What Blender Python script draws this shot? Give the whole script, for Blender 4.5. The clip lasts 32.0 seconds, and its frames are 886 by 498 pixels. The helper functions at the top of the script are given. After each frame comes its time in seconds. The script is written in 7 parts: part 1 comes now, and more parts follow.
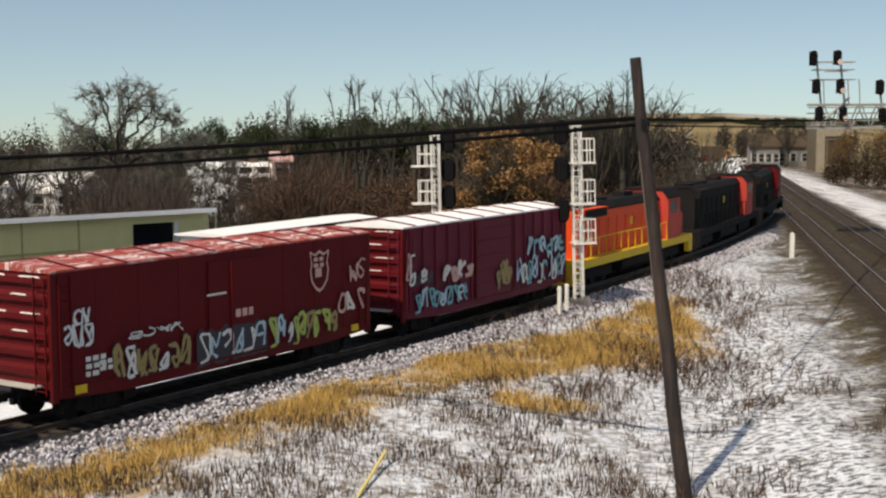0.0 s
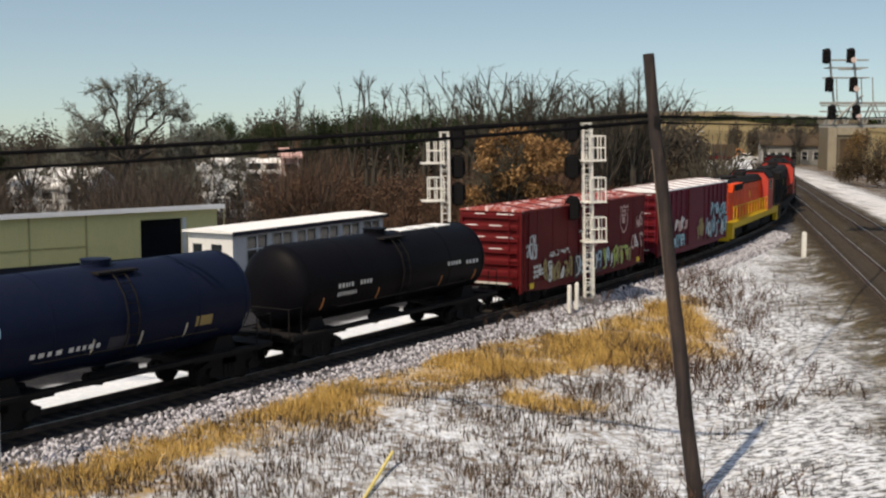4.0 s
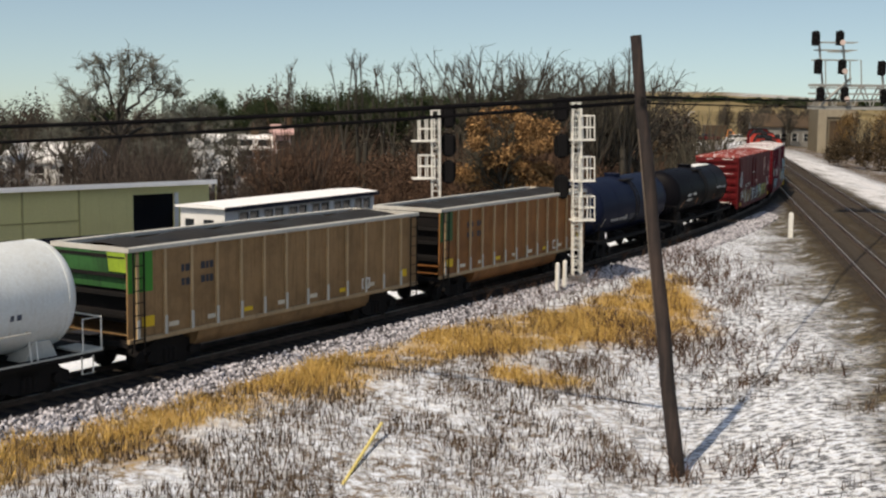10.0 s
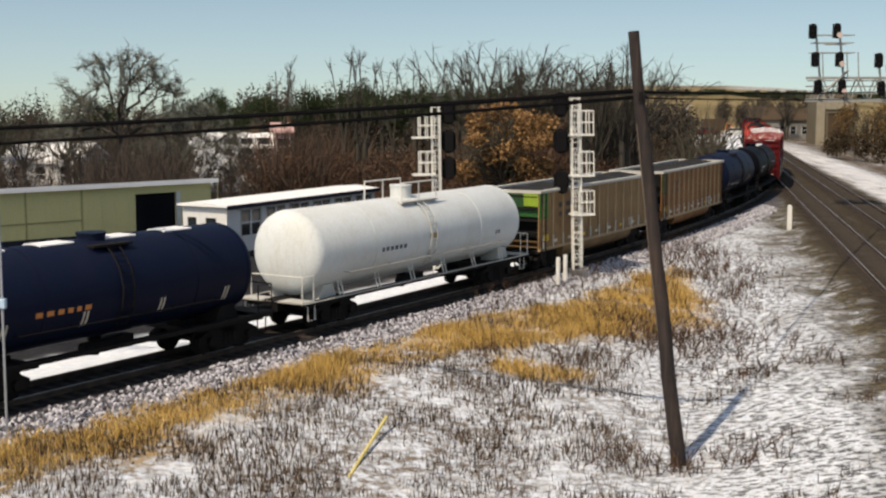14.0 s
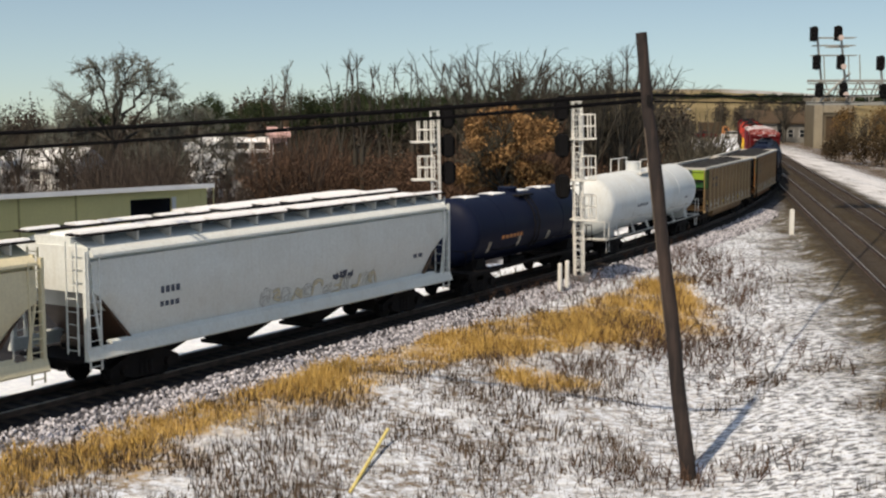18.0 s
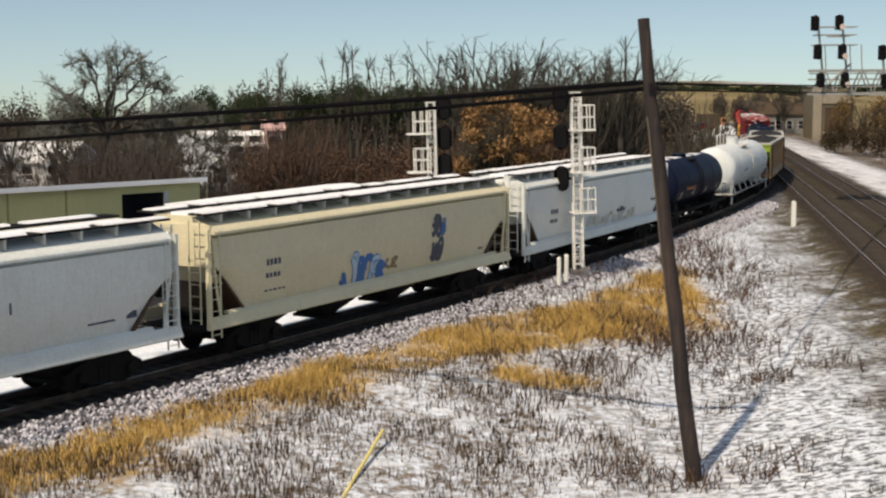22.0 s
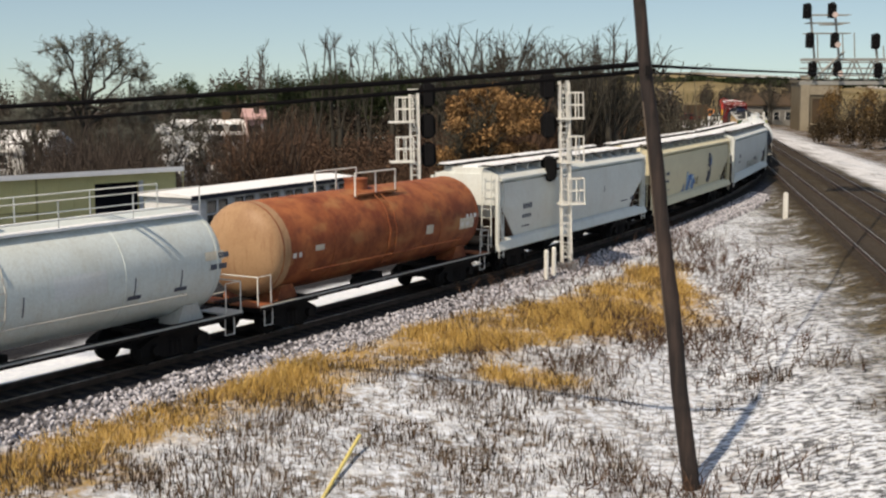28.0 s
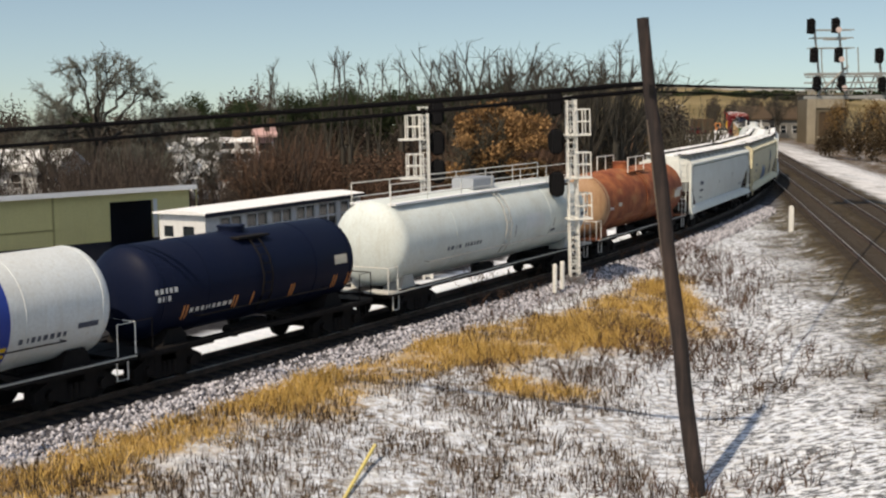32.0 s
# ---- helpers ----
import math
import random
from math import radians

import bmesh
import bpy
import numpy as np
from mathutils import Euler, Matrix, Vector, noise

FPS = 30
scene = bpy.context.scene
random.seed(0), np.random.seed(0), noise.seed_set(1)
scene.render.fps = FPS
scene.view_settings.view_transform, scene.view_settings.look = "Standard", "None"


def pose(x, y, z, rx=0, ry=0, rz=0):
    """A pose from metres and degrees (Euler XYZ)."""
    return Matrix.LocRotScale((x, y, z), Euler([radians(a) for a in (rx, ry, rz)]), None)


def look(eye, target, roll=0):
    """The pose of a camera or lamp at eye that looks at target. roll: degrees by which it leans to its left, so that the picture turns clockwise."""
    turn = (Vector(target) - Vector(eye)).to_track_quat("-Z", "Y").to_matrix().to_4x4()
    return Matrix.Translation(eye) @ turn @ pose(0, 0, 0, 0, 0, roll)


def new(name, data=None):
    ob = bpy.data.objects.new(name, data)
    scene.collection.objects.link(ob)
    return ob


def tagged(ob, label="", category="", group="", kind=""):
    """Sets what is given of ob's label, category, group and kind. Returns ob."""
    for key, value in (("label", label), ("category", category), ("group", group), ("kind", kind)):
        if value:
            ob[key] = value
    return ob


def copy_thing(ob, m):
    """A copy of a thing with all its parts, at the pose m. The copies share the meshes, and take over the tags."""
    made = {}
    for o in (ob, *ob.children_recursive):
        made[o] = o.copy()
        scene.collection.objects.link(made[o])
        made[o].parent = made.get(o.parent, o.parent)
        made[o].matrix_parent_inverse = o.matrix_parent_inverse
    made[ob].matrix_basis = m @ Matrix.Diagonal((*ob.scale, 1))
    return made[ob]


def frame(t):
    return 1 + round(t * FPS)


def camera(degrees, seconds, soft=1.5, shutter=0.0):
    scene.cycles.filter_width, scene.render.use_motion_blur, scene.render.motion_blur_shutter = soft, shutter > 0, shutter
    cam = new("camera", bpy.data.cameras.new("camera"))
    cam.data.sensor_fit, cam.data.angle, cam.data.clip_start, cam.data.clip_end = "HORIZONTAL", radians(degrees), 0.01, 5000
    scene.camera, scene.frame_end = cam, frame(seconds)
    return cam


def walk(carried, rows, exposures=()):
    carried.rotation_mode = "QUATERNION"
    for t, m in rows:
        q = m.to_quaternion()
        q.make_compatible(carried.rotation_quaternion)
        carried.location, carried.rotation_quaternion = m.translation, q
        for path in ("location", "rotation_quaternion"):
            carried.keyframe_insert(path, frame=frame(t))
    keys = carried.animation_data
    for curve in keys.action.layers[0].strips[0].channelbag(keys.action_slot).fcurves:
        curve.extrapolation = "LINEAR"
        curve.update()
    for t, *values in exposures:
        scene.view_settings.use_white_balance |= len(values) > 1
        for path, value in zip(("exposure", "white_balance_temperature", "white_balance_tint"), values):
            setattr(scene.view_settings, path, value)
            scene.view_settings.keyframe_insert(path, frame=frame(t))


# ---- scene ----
cam = camera(37.27, 32.0, soft=2.3)
# seconds, place, then turn, tilt and lean in degrees: a hand-held view from a high window
PATH = [
    (0.0, 0.220, -1.187, 8.296, 0.551, -5.588, 0.126),
    (0.5, 0.210, -1.399, 8.303, 1.004, -5.503, 0.187),
    (1.0, 0.204, -1.537, 8.308, 1.045, -5.495, 0.143),
    (1.5, 0.202, -1.522, 8.309, 1.202, -5.589, 0.093),
    (2.0, 0.205, -1.338, 8.305, 1.080, -5.602, 0.019),
    (2.5, 0.212, -1.092, 8.300, 0.811, -5.525, 0.016),
    (3.0, 0.219, -0.948, 8.293, 0.872, -5.569, -0.001),
    (3.5, 0.223, -0.910, 8.285, 0.980, -5.719, -0.040),
    (5.5, 0.259, 0.133, 8.263, 0.844, -5.682, -0.355),
    (6.0, 0.263, -0.033, 8.269, 0.928, -5.567, -0.401),
    (6.5, 0.270, -0.330, 8.274, 0.774, -5.648, -0.895),
    (7.0, 0.288, -0.489, 8.267, 0.691, -6.223, -0.672),
    (7.5, 0.308, -0.458, 8.258, 0.654, -6.685, -0.627),
    (8.0, 0.315, -0.440, 8.257, 0.270, -6.615, -0.704),
    (8.5, 0.306, -0.601, 8.268, 0.288, -6.627, -0.729),
    (9.0, 0.290, -0.950, 8.283, 0.475, -6.641, -0.726),
    (9.5, 0.276, -1.277, 8.290, 0.670, -6.695, -0.679),
    (10.0, 0.267, -1.374, 8.288, 0.633, -6.659, -0.667),
    (10.5, 0.252, -1.367, 8.286, 0.502, -6.941, -0.778),
    (11.0, 0.226, -1.494, 8.292, 0.371, -6.777, -1.021),
    (11.5, 0.202, -1.708, 8.301, 0.756, -6.496, -0.505),
    (12.0, 0.192, -1.871, 8.304, 0.733, -6.594, -0.488),
    (12.5, 0.191, -1.973, 8.300, 0.745, -6.626, -0.544),
    (13.0, 0.192, -2.008, 8.300, 0.867, -7.066, -0.619),
    (13.5, 0.198, -1.939, 8.306, 0.596, -6.959, -0.639),
    (14.0, 0.209, -1.812, 8.309, 0.559, -6.819, -0.087),
    (14.5, 0.217, -1.697, 8.308, 0.309, -6.760, -0.155),
    (16.5, 0.020, -1.534, 8.358, 0.281, -7.029, -0.127),
    (17.0, 0.022, -1.355, 8.345, 0.608, -6.603, 0.176),
    (17.5, 0.027, -1.096, 8.320, 0.419, -6.835, -0.086),
    (18.0, 0.030, -0.885, 8.295, 0.376, -6.647, 0.029),
    (18.5, 0.038, -0.719, 8.272, 0.431, -6.389, 0.244),
    (19.0, 0.057, -0.437, 8.243, 0.251, -6.713, 0.217),
    (19.5, 0.076, -0.079, 8.215, -0.029, -6.847, 0.253),
    (20.0, 0.084, 0.169, 8.204, -0.152, -6.837, 0.192),
    (20.5, 0.085, 0.271, 8.205, -0.221, -6.795, 0.177),
    (21.0, 0.082, 0.311, 8.203, -0.105, -6.856, 0.112),
    (21.5, 0.077, 0.308, 8.199, -0.127, -6.872, 0.165),
    (22.0, 0.073, 0.272, 8.199, 0.254, -6.945, 0.267),
    (22.5, 0.079, 0.376, 8.190, 0.285, -6.984, 0.200),
    (23.0, 0.095, 0.728, 8.158, 0.076, -6.967, 0.125),
    (23.5, 0.114, 1.180, 8.114, -0.117, -6.958, 0.220),
    (24.0, 0.126, 1.517, 8.082, -0.288, -7.065, 0.120),
    (24.5, 0.126, 1.654, 8.075, -0.214, -7.023, 0.180),
    (25.0, 0.120, 1.652, 8.077, -0.090, -6.998, 0.238),
    (25.5, 0.113, 1.611, 8.078, -0.023, -7.054, 0.241),
    (27.5, 0.151, 2.225, 8.016, -0.092, -7.447, 0.071),
    (28.0, 0.155, 2.342, 8.000, -0.370, -7.337, 0.083),
    (28.5, 0.150, 2.358, 7.993, -0.437, -7.287, 0.034),
    (29.0, 0.136, 2.195, 8.010, -0.470, -7.278, -0.016),
    (29.5, 0.119, 1.938, 8.040, 0.025, -7.633, 0.335),
    (30.0, 0.110, 1.765, 8.062, 0.098, -7.245, 0.601),
    (30.5, 0.111, 1.727, 8.069, 0.101, -7.097, 0.383),
    (31.0, 0.111, 1.725, 8.073, -0.111, -7.085, 0.384),
    (31.5, 0.095, 1.605, 8.088, -0.005, -7.109, 0.499),
    (32.0, 0.072, 1.366, 8.112, -0.057, -6.669, 0.513),
]
walk(cam, [(t, pose(x, y, z, 90 + tilt, lean, turn)) for t, x, y, z, turn, tilt, lean in PATH])

# ---- sky, sun, exposure ----
SUN_FROM = Vector((-0.34, -0.50, 0.79)).normalized()
world = bpy.data.worlds.new("sky")
scene.world = world
world.use_nodes = True
wn, wl = world.node_tree.nodes, world.node_tree.links
sky = wn.new("ShaderNodeTexSky")
sky.sky_type = "NISHITA"
sky.sun_disc = False
sky.sun_elevation = math.asin(SUN_FROM.z)
sky.sun_rotation = math.atan2(SUN_FROM.x, SUN_FROM.y)
sky.air_density, sky.dust_density, sky.ozone_density = 1.0, 1.6, 0.0
# the air is clear: the blue reaches low, only the last degrees over the horizon are pale
sky_co = wn.new("ShaderNodeTexCoord")
sky_lift = wn.new("ShaderNodeVectorMath")
sky_lift.operation = "MULTIPLY_ADD"
sky_lift.inputs[1].default_value, sky_lift.inputs[2].default_value = (1, 1, 1.5), (0, 0, 0.09)
wl.new(sky_co.outputs["Generated"], sky_lift.inputs[0])
wl.new(sky_lift.outputs[0], sky.inputs["Vector"])
haze = wn.new("ShaderNodeMix")
haze.data_type, haze.blend_type = "RGBA", "MULTIPLY"
haze.inputs["Factor"].default_value = 1.0
haze.inputs[7].default_value = (0.97, 1.04, 1.0, 1)
wl.new(sky.outputs[0], haze.inputs[6])
wl.new(haze.outputs[2], wn["Background"].inputs[0])
wn["Background"].inputs[1].default_value = 0.118
sun_data = bpy.data.lights.new("sun", "SUN")
sun_data.energy, sun_data.angle, sun_data.color = 3.75, radians(1.0), (1.0, 0.90, 0.76)
sun = new("sun", sun_data)
sun.matrix_world = look(SUN_FROM * 100, (0, 0, 0))
scene.view_settings.exposure = 0.22
scene.view_settings.use_white_balance = True
scene.view_settings.white_balance_temperature = 7350
scene.view_settings.white_balance_tint = 13


# ---- materials ----
def material(name, rough=0.6, metal=0.0, spec=0.3):
    m = bpy.data.materials.new(name)
    m.use_nodes = True
    b = m.node_tree.nodes["Principled BSDF"]
    b.inputs["Roughness"].default_value = rough
    b.inputs["Metallic"].default_value = metal
    b.inputs["Specular IOR Level"].default_value = spec
    return m, m.node_tree.nodes, m.node_tree.links, b


def mix(nodes, links, fac, a, b):
    n = nodes.new("ShaderNodeMix")
    n.data_type = "RGBA"
    if isinstance(fac, (int, float)):
        n.inputs["Factor"].default_value = fac
    else:
        links.new(fac, n.inputs["Factor"])
    for key, v in (("A", a), ("B", b)):
        sock = n.inputs[6 if key == "A" else 7]
        if isinstance(v, tuple):
            sock.default_value = (*v[:3], 1)
        else:
            links.new(v, sock)
    return n.outputs[2]


def noisy(nodes, links, scale, detail=4, rough=0.6, low=0.35, high=0.65, space="Object", stretch=None):
    co = nodes.new("ShaderNodeTexCoord")
    out = co.outputs[space]
    if stretch:
        mp = nodes.new("ShaderNodeMapping")
        mp.inputs["Scale"].default_value = stretch
        links.new(out, mp.inputs["Vector"])
        out = mp.outputs[0]
    n = nodes.new("ShaderNodeTexNoise")
    n.inputs["Scale"].default_value, n.inputs["Detail"].default_value, n.inputs["Roughness"].default_value = scale, detail, rough
    links.new(out, n.inputs["Vector"])
    r = nodes.new("ShaderNodeMapRange")
    r.inputs["From Min"].default_value, r.inputs["From Max"].default_value = low, high
    links.new(n.outputs["Fac"], r.inputs["Value"])
    return r.outputs[0]


def bump(nodes, links, b, height, strength=0.3, distance=0.02):
    n = nodes.new("ShaderNodeBump")
    n.inputs["Strength"].default_value, n.inputs["Distance"].default_value = strength, distance
    links.new(height, n.inputs["Height"])
    links.new(n.outputs[0], b.inputs["Normal"])


def paint(name, colour, dirt=(0.09, 0.07, 0.055), amount=0.5, rough=0.55, metal=0.0, streak=True, spec=0.3, grain=2.2):
    """Weathered paint: broad stains, fine grain and runs of dirt down the side."""
    m, n, l, b = material(name, rough, metal, spec)
    big = noisy(n, l, 0.55, 5, 0.65, 0.42, 0.75)
    fine = noisy(n, l, grain * 6, 4, 0.7, 0.3, 0.8)
    c = mix(n, l, fine, tuple(v * 0.86 for v in colour), tuple(min(1, v * 1.1) for v in colour))
    mul = n.new("ShaderNodeMath")
    mul.operation = "MULTIPLY"
    l.new(big, mul.inputs[0])
    mul.inputs[1].default_value = amount
    c = mix(n, l, mul.outputs[0], c, dirt)
    if streak:
        run = noisy(n, l, 3.0, 3, 0.6, 0.52, 0.8, stretch=(3.0, 3.0, 0.22))
        mul2 = n.new("ShaderNodeMath")
        mul2.operation = "MULTIPLY"
        l.new(run, mul2.inputs[0])
        mul2.inputs[1].default_value = amount
        c = mix(n, l, mul2.outputs[0], c, dirt)
    l.new(c, b.inputs["Base Color"])
    bump(n, l, b, fine, 0.08, 0.01)
    return m


MAROON = paint("maroon_paint", (0.11, 0.006, 0.009), (0.045, 0.008, 0.009), amount=0.4, spec=0.12)
PURPLE = paint("faded_maroon_paint", (0.14, 0.018, 0.036), (0.06, 0.018, 0.026), 0.4, spec=0.12)
RED_END = paint("red_end_paint", (0.10, 0.006, 0.008), (0.04, 0.008, 0.008), amount=0.3, spec=0.15)
BLACK = paint("black_tank_paint", (0.004, 0.004, 0.006), (0.018, 0.016, 0.016), 0.12, rough=0.5, spec=0.05)
NAVY = paint("dark_blue_tank_paint", (0.006, 0.010, 0.028), (0.022, 0.022, 0.03), 0.15, rough=0.5, spec=0.07)
WHITE_TANK = paint("white_tank_paint", (0.63, 0.68, 0.70), (0.40, 0.37, 0.30), 0.35)
CREAM_TANK = paint("cream_tank_paint", (0.60, 0.67, 0.67), (0.38, 0.36, 0.29), 0.4)
GREY_HOPPER = paint("pale_grey_hopper_paint", (0.66, 0.70, 0.68), (0.44, 0.41, 0.35), 0.35)
TAN_HOPPER = paint("tan_hopper_paint", (0.66, 0.61, 0.43), (0.44, 0.38, 0.26), 0.35)
BLUE_GREY = paint("blue_grey_hopper_paint", (0.67, 0.71, 0.70), (0.44, 0.42, 0.36), 0.33)
COAL_CAR = paint("rusty_brown_car_paint", (0.27, 0.118, 0.040), (0.085, 0.036, 0.015), 0.75, rough=0.65, metal=0.0, spec=0.2)
COAL_GREY = paint("dusty_grey_brown_car_paint", (0.29, 0.180, 0.088), (0.10, 0.060, 0.028), 0.75, rough=0.65, metal=0.0, spec=0.2)
POST_METAL = paint("worn_side_post", (0.42, 0.30, 0.17), (0.10, 0.07, 0.045), 0.5, rough=0.6)
GREEN = paint("green_end_paint", (0.03, 0.23, 0.025), (0.05, 0.10, 0.03), 0.4)
GREEN_DARK = paint("grimy_green_end_paint", (0.035, 0.13, 0.04), (0.015, 0.022, 0.016), 0.75)
GREEN_LIME = paint("lime_green_paint", (0.30, 0.44, 0.04), (0.10, 0.17, 0.03), 0.5)
ORANGE = paint("orange_loco_paint", (0.78, 0.075, 0.010), (0.25, 0.03, 0.015), 0.3)
LOCO_RED = paint("faded_red_cab_paint", (0.48, 0.05, 0.035), (0.25, 0.04, 0.03), 0.4)
YELLOW = paint("yellow_paint", (0.72, 0.48, 0.02), (0.20, 0.13, 0.04), 0.25)
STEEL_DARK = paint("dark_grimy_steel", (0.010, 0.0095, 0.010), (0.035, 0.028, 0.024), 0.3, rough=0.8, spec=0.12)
CHORD = paint("pale_top_chord", (0.50, 0.50, 0.47), (0.20, 0.17, 0.13), 0.3)
MAST_WHITE = paint("aluminium_white_paint", (0.74, 0.74, 0.70), (0.40, 0.38, 0.34), 0.2, streak=False)
GANTRY_STEEL = paint("weathered_gantry_steel", (0.27, 0.28, 0.27), (0.16, 0.155, 0.145), 0.5, streak=False)
HOUSE_GREY = paint("grey_weathered_boarding", (0.22, 0.22, 0.21), (0.12, 0.11, 0.10), 0.5)
SIGNAL_BLACK = paint("signal_black", (0.006, 0.006, 0.007), (0.02, 0.02, 0.02), 0.2, rough=0.8, spec=0.1)
SHED_WALL = paint("tan_yellow_cladding", (0.70, 0.64, 0.31), (0.48, 0.42, 0.20), 0.22)
SHED_TRIM = paint("dull_tan_trim", (0.42, 0.37, 0.17), (0.28, 0.24, 0.11), 0.3)
SHED_DARK = paint("dark_blue_skirting", (0.014, 0.016, 0.028), (0.04, 0.04, 0.05), 0.3)
ROOF_SNOW = paint("snow_dusted_roof", (0.80, 0.82, 0.84), (0.55, 0.56, 0.58), 0.25, rough=0.8, streak=False)
HOUSE_WHITE = paint("white_boarding", (0.68, 0.70, 0.71), (0.40, 0.38, 0.35), 0.3)
HOUSE_PINK = paint("pink_boarding", (0.56, 0.36, 0.34), (0.34, 0.24, 0.22), 0.3)
CONCRETE = paint("old_concrete", (0.15, 0.125, 0.085), (0.075, 0.062, 0.045), 0.5)
PALE_CONCRETE = paint("pale_concrete", (0.30, 0.265, 0.20), (0.15, 0.125, 0.09), 0.5)
BROWN_WALL = paint("brown_panel", (0.075, 0.05, 0.028), (0.035, 0.026, 0.018), 0.4)
POLE_WOOD = paint("dark_pole_wood", (0.020, 0.016, 0.016), (0.09, 0.06, 0.048), 0.4, rough=0.85)
STRAP = paint("pale_strip", (0.62, 0.58, 0.48), (0.3, 0.25, 0.2), 0.3)
ORANGE_STRIP = paint("orange_strip", (0.62, 0.24, 0.07), (0.3, 0.15, 0.08), 0.3)
LETTER_WHITE = paint("white_lettering", (0.70, 0.70, 0.68), (0.35, 0.33, 0.30), 0.35, streak=False)
LETTER_DARK = paint("dark_lettering", (0.06, 0.075, 0.11), (0.15, 0.15, 0.15), 0.3, streak=False)
BLUE_PAINT = paint("blue_spray_paint", (0.05, 0.16, 0.42), (0.1, 0.12, 0.2), 0.3, streak=False)
BLUE_BAND = paint("deep_blue_band_paint", (0.018, 0.045, 0.27), (0.04, 0.06, 0.2), 0.2, streak=False)
TEAL_PAINT = paint("teal_spray_paint", (0.16, 0.40, 0.46), (0.1, 0.15, 0.2), 0.3, streak=False)
PALE_BLUE = paint("pale_blue_spray_paint", (0.42, 0.58, 0.68), (0.2, 0.25, 0.3), 0.3, streak=False)
LIME_PAINT = paint("lime_spray_paint", (0.42, 0.48, 0.10), (0.2, 0.22, 0.1), 0.3, streak=False)
OCHRE_PAINT = paint("ochre_spray_paint", (0.33, 0.24, 0.09), (0.16, 0.12, 0.06), 0.3, streak=False)
PINK_PAINT = paint("pink_spray_paint", (0.62, 0.38, 0.34), (0.3, 0.2, 0.2), 0.3, streak=False)
DARK_SPRAY = paint("dark_spray_paint", (0.03, 0.035, 0.05), (0.1, 0.1, 0.1), 0.2, streak=False)
COAL = paint("coal", (0.012, 0.012, 0.012), (0.03, 0.028, 0.026), 0.5, rough=0.9, streak=False)
TIE_WOOD = paint("tie_wood", (0.035, 0.028, 0.023), (0.09, 0.075, 0.06), 0.5, rough=0.9)
STONE_GREY = paint("grey_gravel_concrete", (0.16, 0.16, 0.17), (0.06, 0.06, 0.06), 0.5, streak=False)
CABLE = paint("black_cable", (0.004, 0.004, 0.005), (0.012, 0.012, 0.012), 0.2, rough=0.9, spec=0.05)
STICK = paint("yellow_guy_guard", (0.72, 0.60, 0.20), (0.4, 0.32, 0.15), 0.3, streak=False)
PALE_BOX = paint("pale_blue_box", (0.42, 0.58, 0.72), (0.3, 0.4, 0.5), 0.2, streak=False)
LIGHT_POST = paint("galvanised_post", (0.40, 0.43, 0.47), (0.25, 0.25, 0.27), 0.3, rough=0.45, metal=0.4)
LENS = paint("signal_lens", (0.55, 0.45, 0.42), (0.3, 0.25, 0.25), 0.2, rough=0.25, streak=False)


def rust_material():
    m, n, l, b = material("rusty_tank_paint", 0.75)
    big = noisy(n, l, 0.9, 6, 0.7, 0.38, 0.62)
    spots = noisy(n, l, 2.6, 4, 0.6, 0.52, 0.80)
    c = mix(n, l, big, (0.17, 0.042, 0.019), (0.34, 0.115, 0.045))
    c = mix(n, l, spots, c, (0.12, 0.035, 0.02))
    pale = noisy(n, l, 0.7, 4, 0.6, 0.54, 0.74, stretch=(1, 1, 2.0))
    c = mix(n, l, pale, c, (0.36, 0.17, 0.07))
    l.new(c, b.inputs["Base Color"])
    bump(n, l, b, spots, 0.2, 0.01)
    return m


def snow_streaked(name, base):
    """A painted roof that shows through thin blown snow."""
    m, n, l, b = material(name, 0.8)
    thin = noisy(n, l, 1.6, 6, 0.75, 0.50, 0.64, stretch=(0.4, 1.8, 1))
    fine = noisy(n, l, 12, 4, 0.7, 0.3, 0.7)
    c = mix(n, l, fine, tuple(0.8 * v for v in base), tuple(1.2 * v for v in base))
    l.new(mix(n, l, thin, c, (0.80, 0.80, 0.82)), b.inputs["Base Color"])
    bump(n, l, b, thin, 0.3, 0.02)
    return m


RED_ROOF = snow_streaked("snow_streaked_red_roof", (0.30, 0.06, 0.05))
RUST = rust_material()
RUST_PALE = paint("pale_rusty_head", (0.40, 0.25, 0.14), (0.20, 0.095, 0.045), 0.7)
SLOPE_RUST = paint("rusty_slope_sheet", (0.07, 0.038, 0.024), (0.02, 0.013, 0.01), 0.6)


def rail_material():
    m, n, l, b = material("worn_rail_steel", 0.5, 0.8)
    f = noisy(n, l, 2.0, 4)
    g = n.new("ShaderNodeNewGeometry")
    up = n.new("ShaderNodeSeparateXYZ")
    l.new(g.outputs["Normal"], up.inputs[0])
    top = n.new("ShaderNodeMath")
    top.operation = "GREATER_THAN"
    top.inputs[1].default_value = 0.98
    l.new(up.outputs[2], top.inputs[0])
    polished = mix(n, l, f, (0.40, 0.36, 0.30), (0.62, 0.57, 0.49))
    l.new(mix(n, l, top.outputs[0], mix(n, l, f, (0.035, 0.024, 0.018), (0.09, 0.06, 0.045)), polished), b.inputs["Base Color"])
    l.new(top.outputs[0], b.inputs["Metallic"])
    return m


RAIL_STEEL = rail_material()


def glass_material():
    m, n, l, b = material("window_glass", 0.08, 0.0, 0.6)
    b.inputs["Base Color"].default_value = (0.02, 0.025, 0.03, 1)
    return m


GLASS = glass_material()


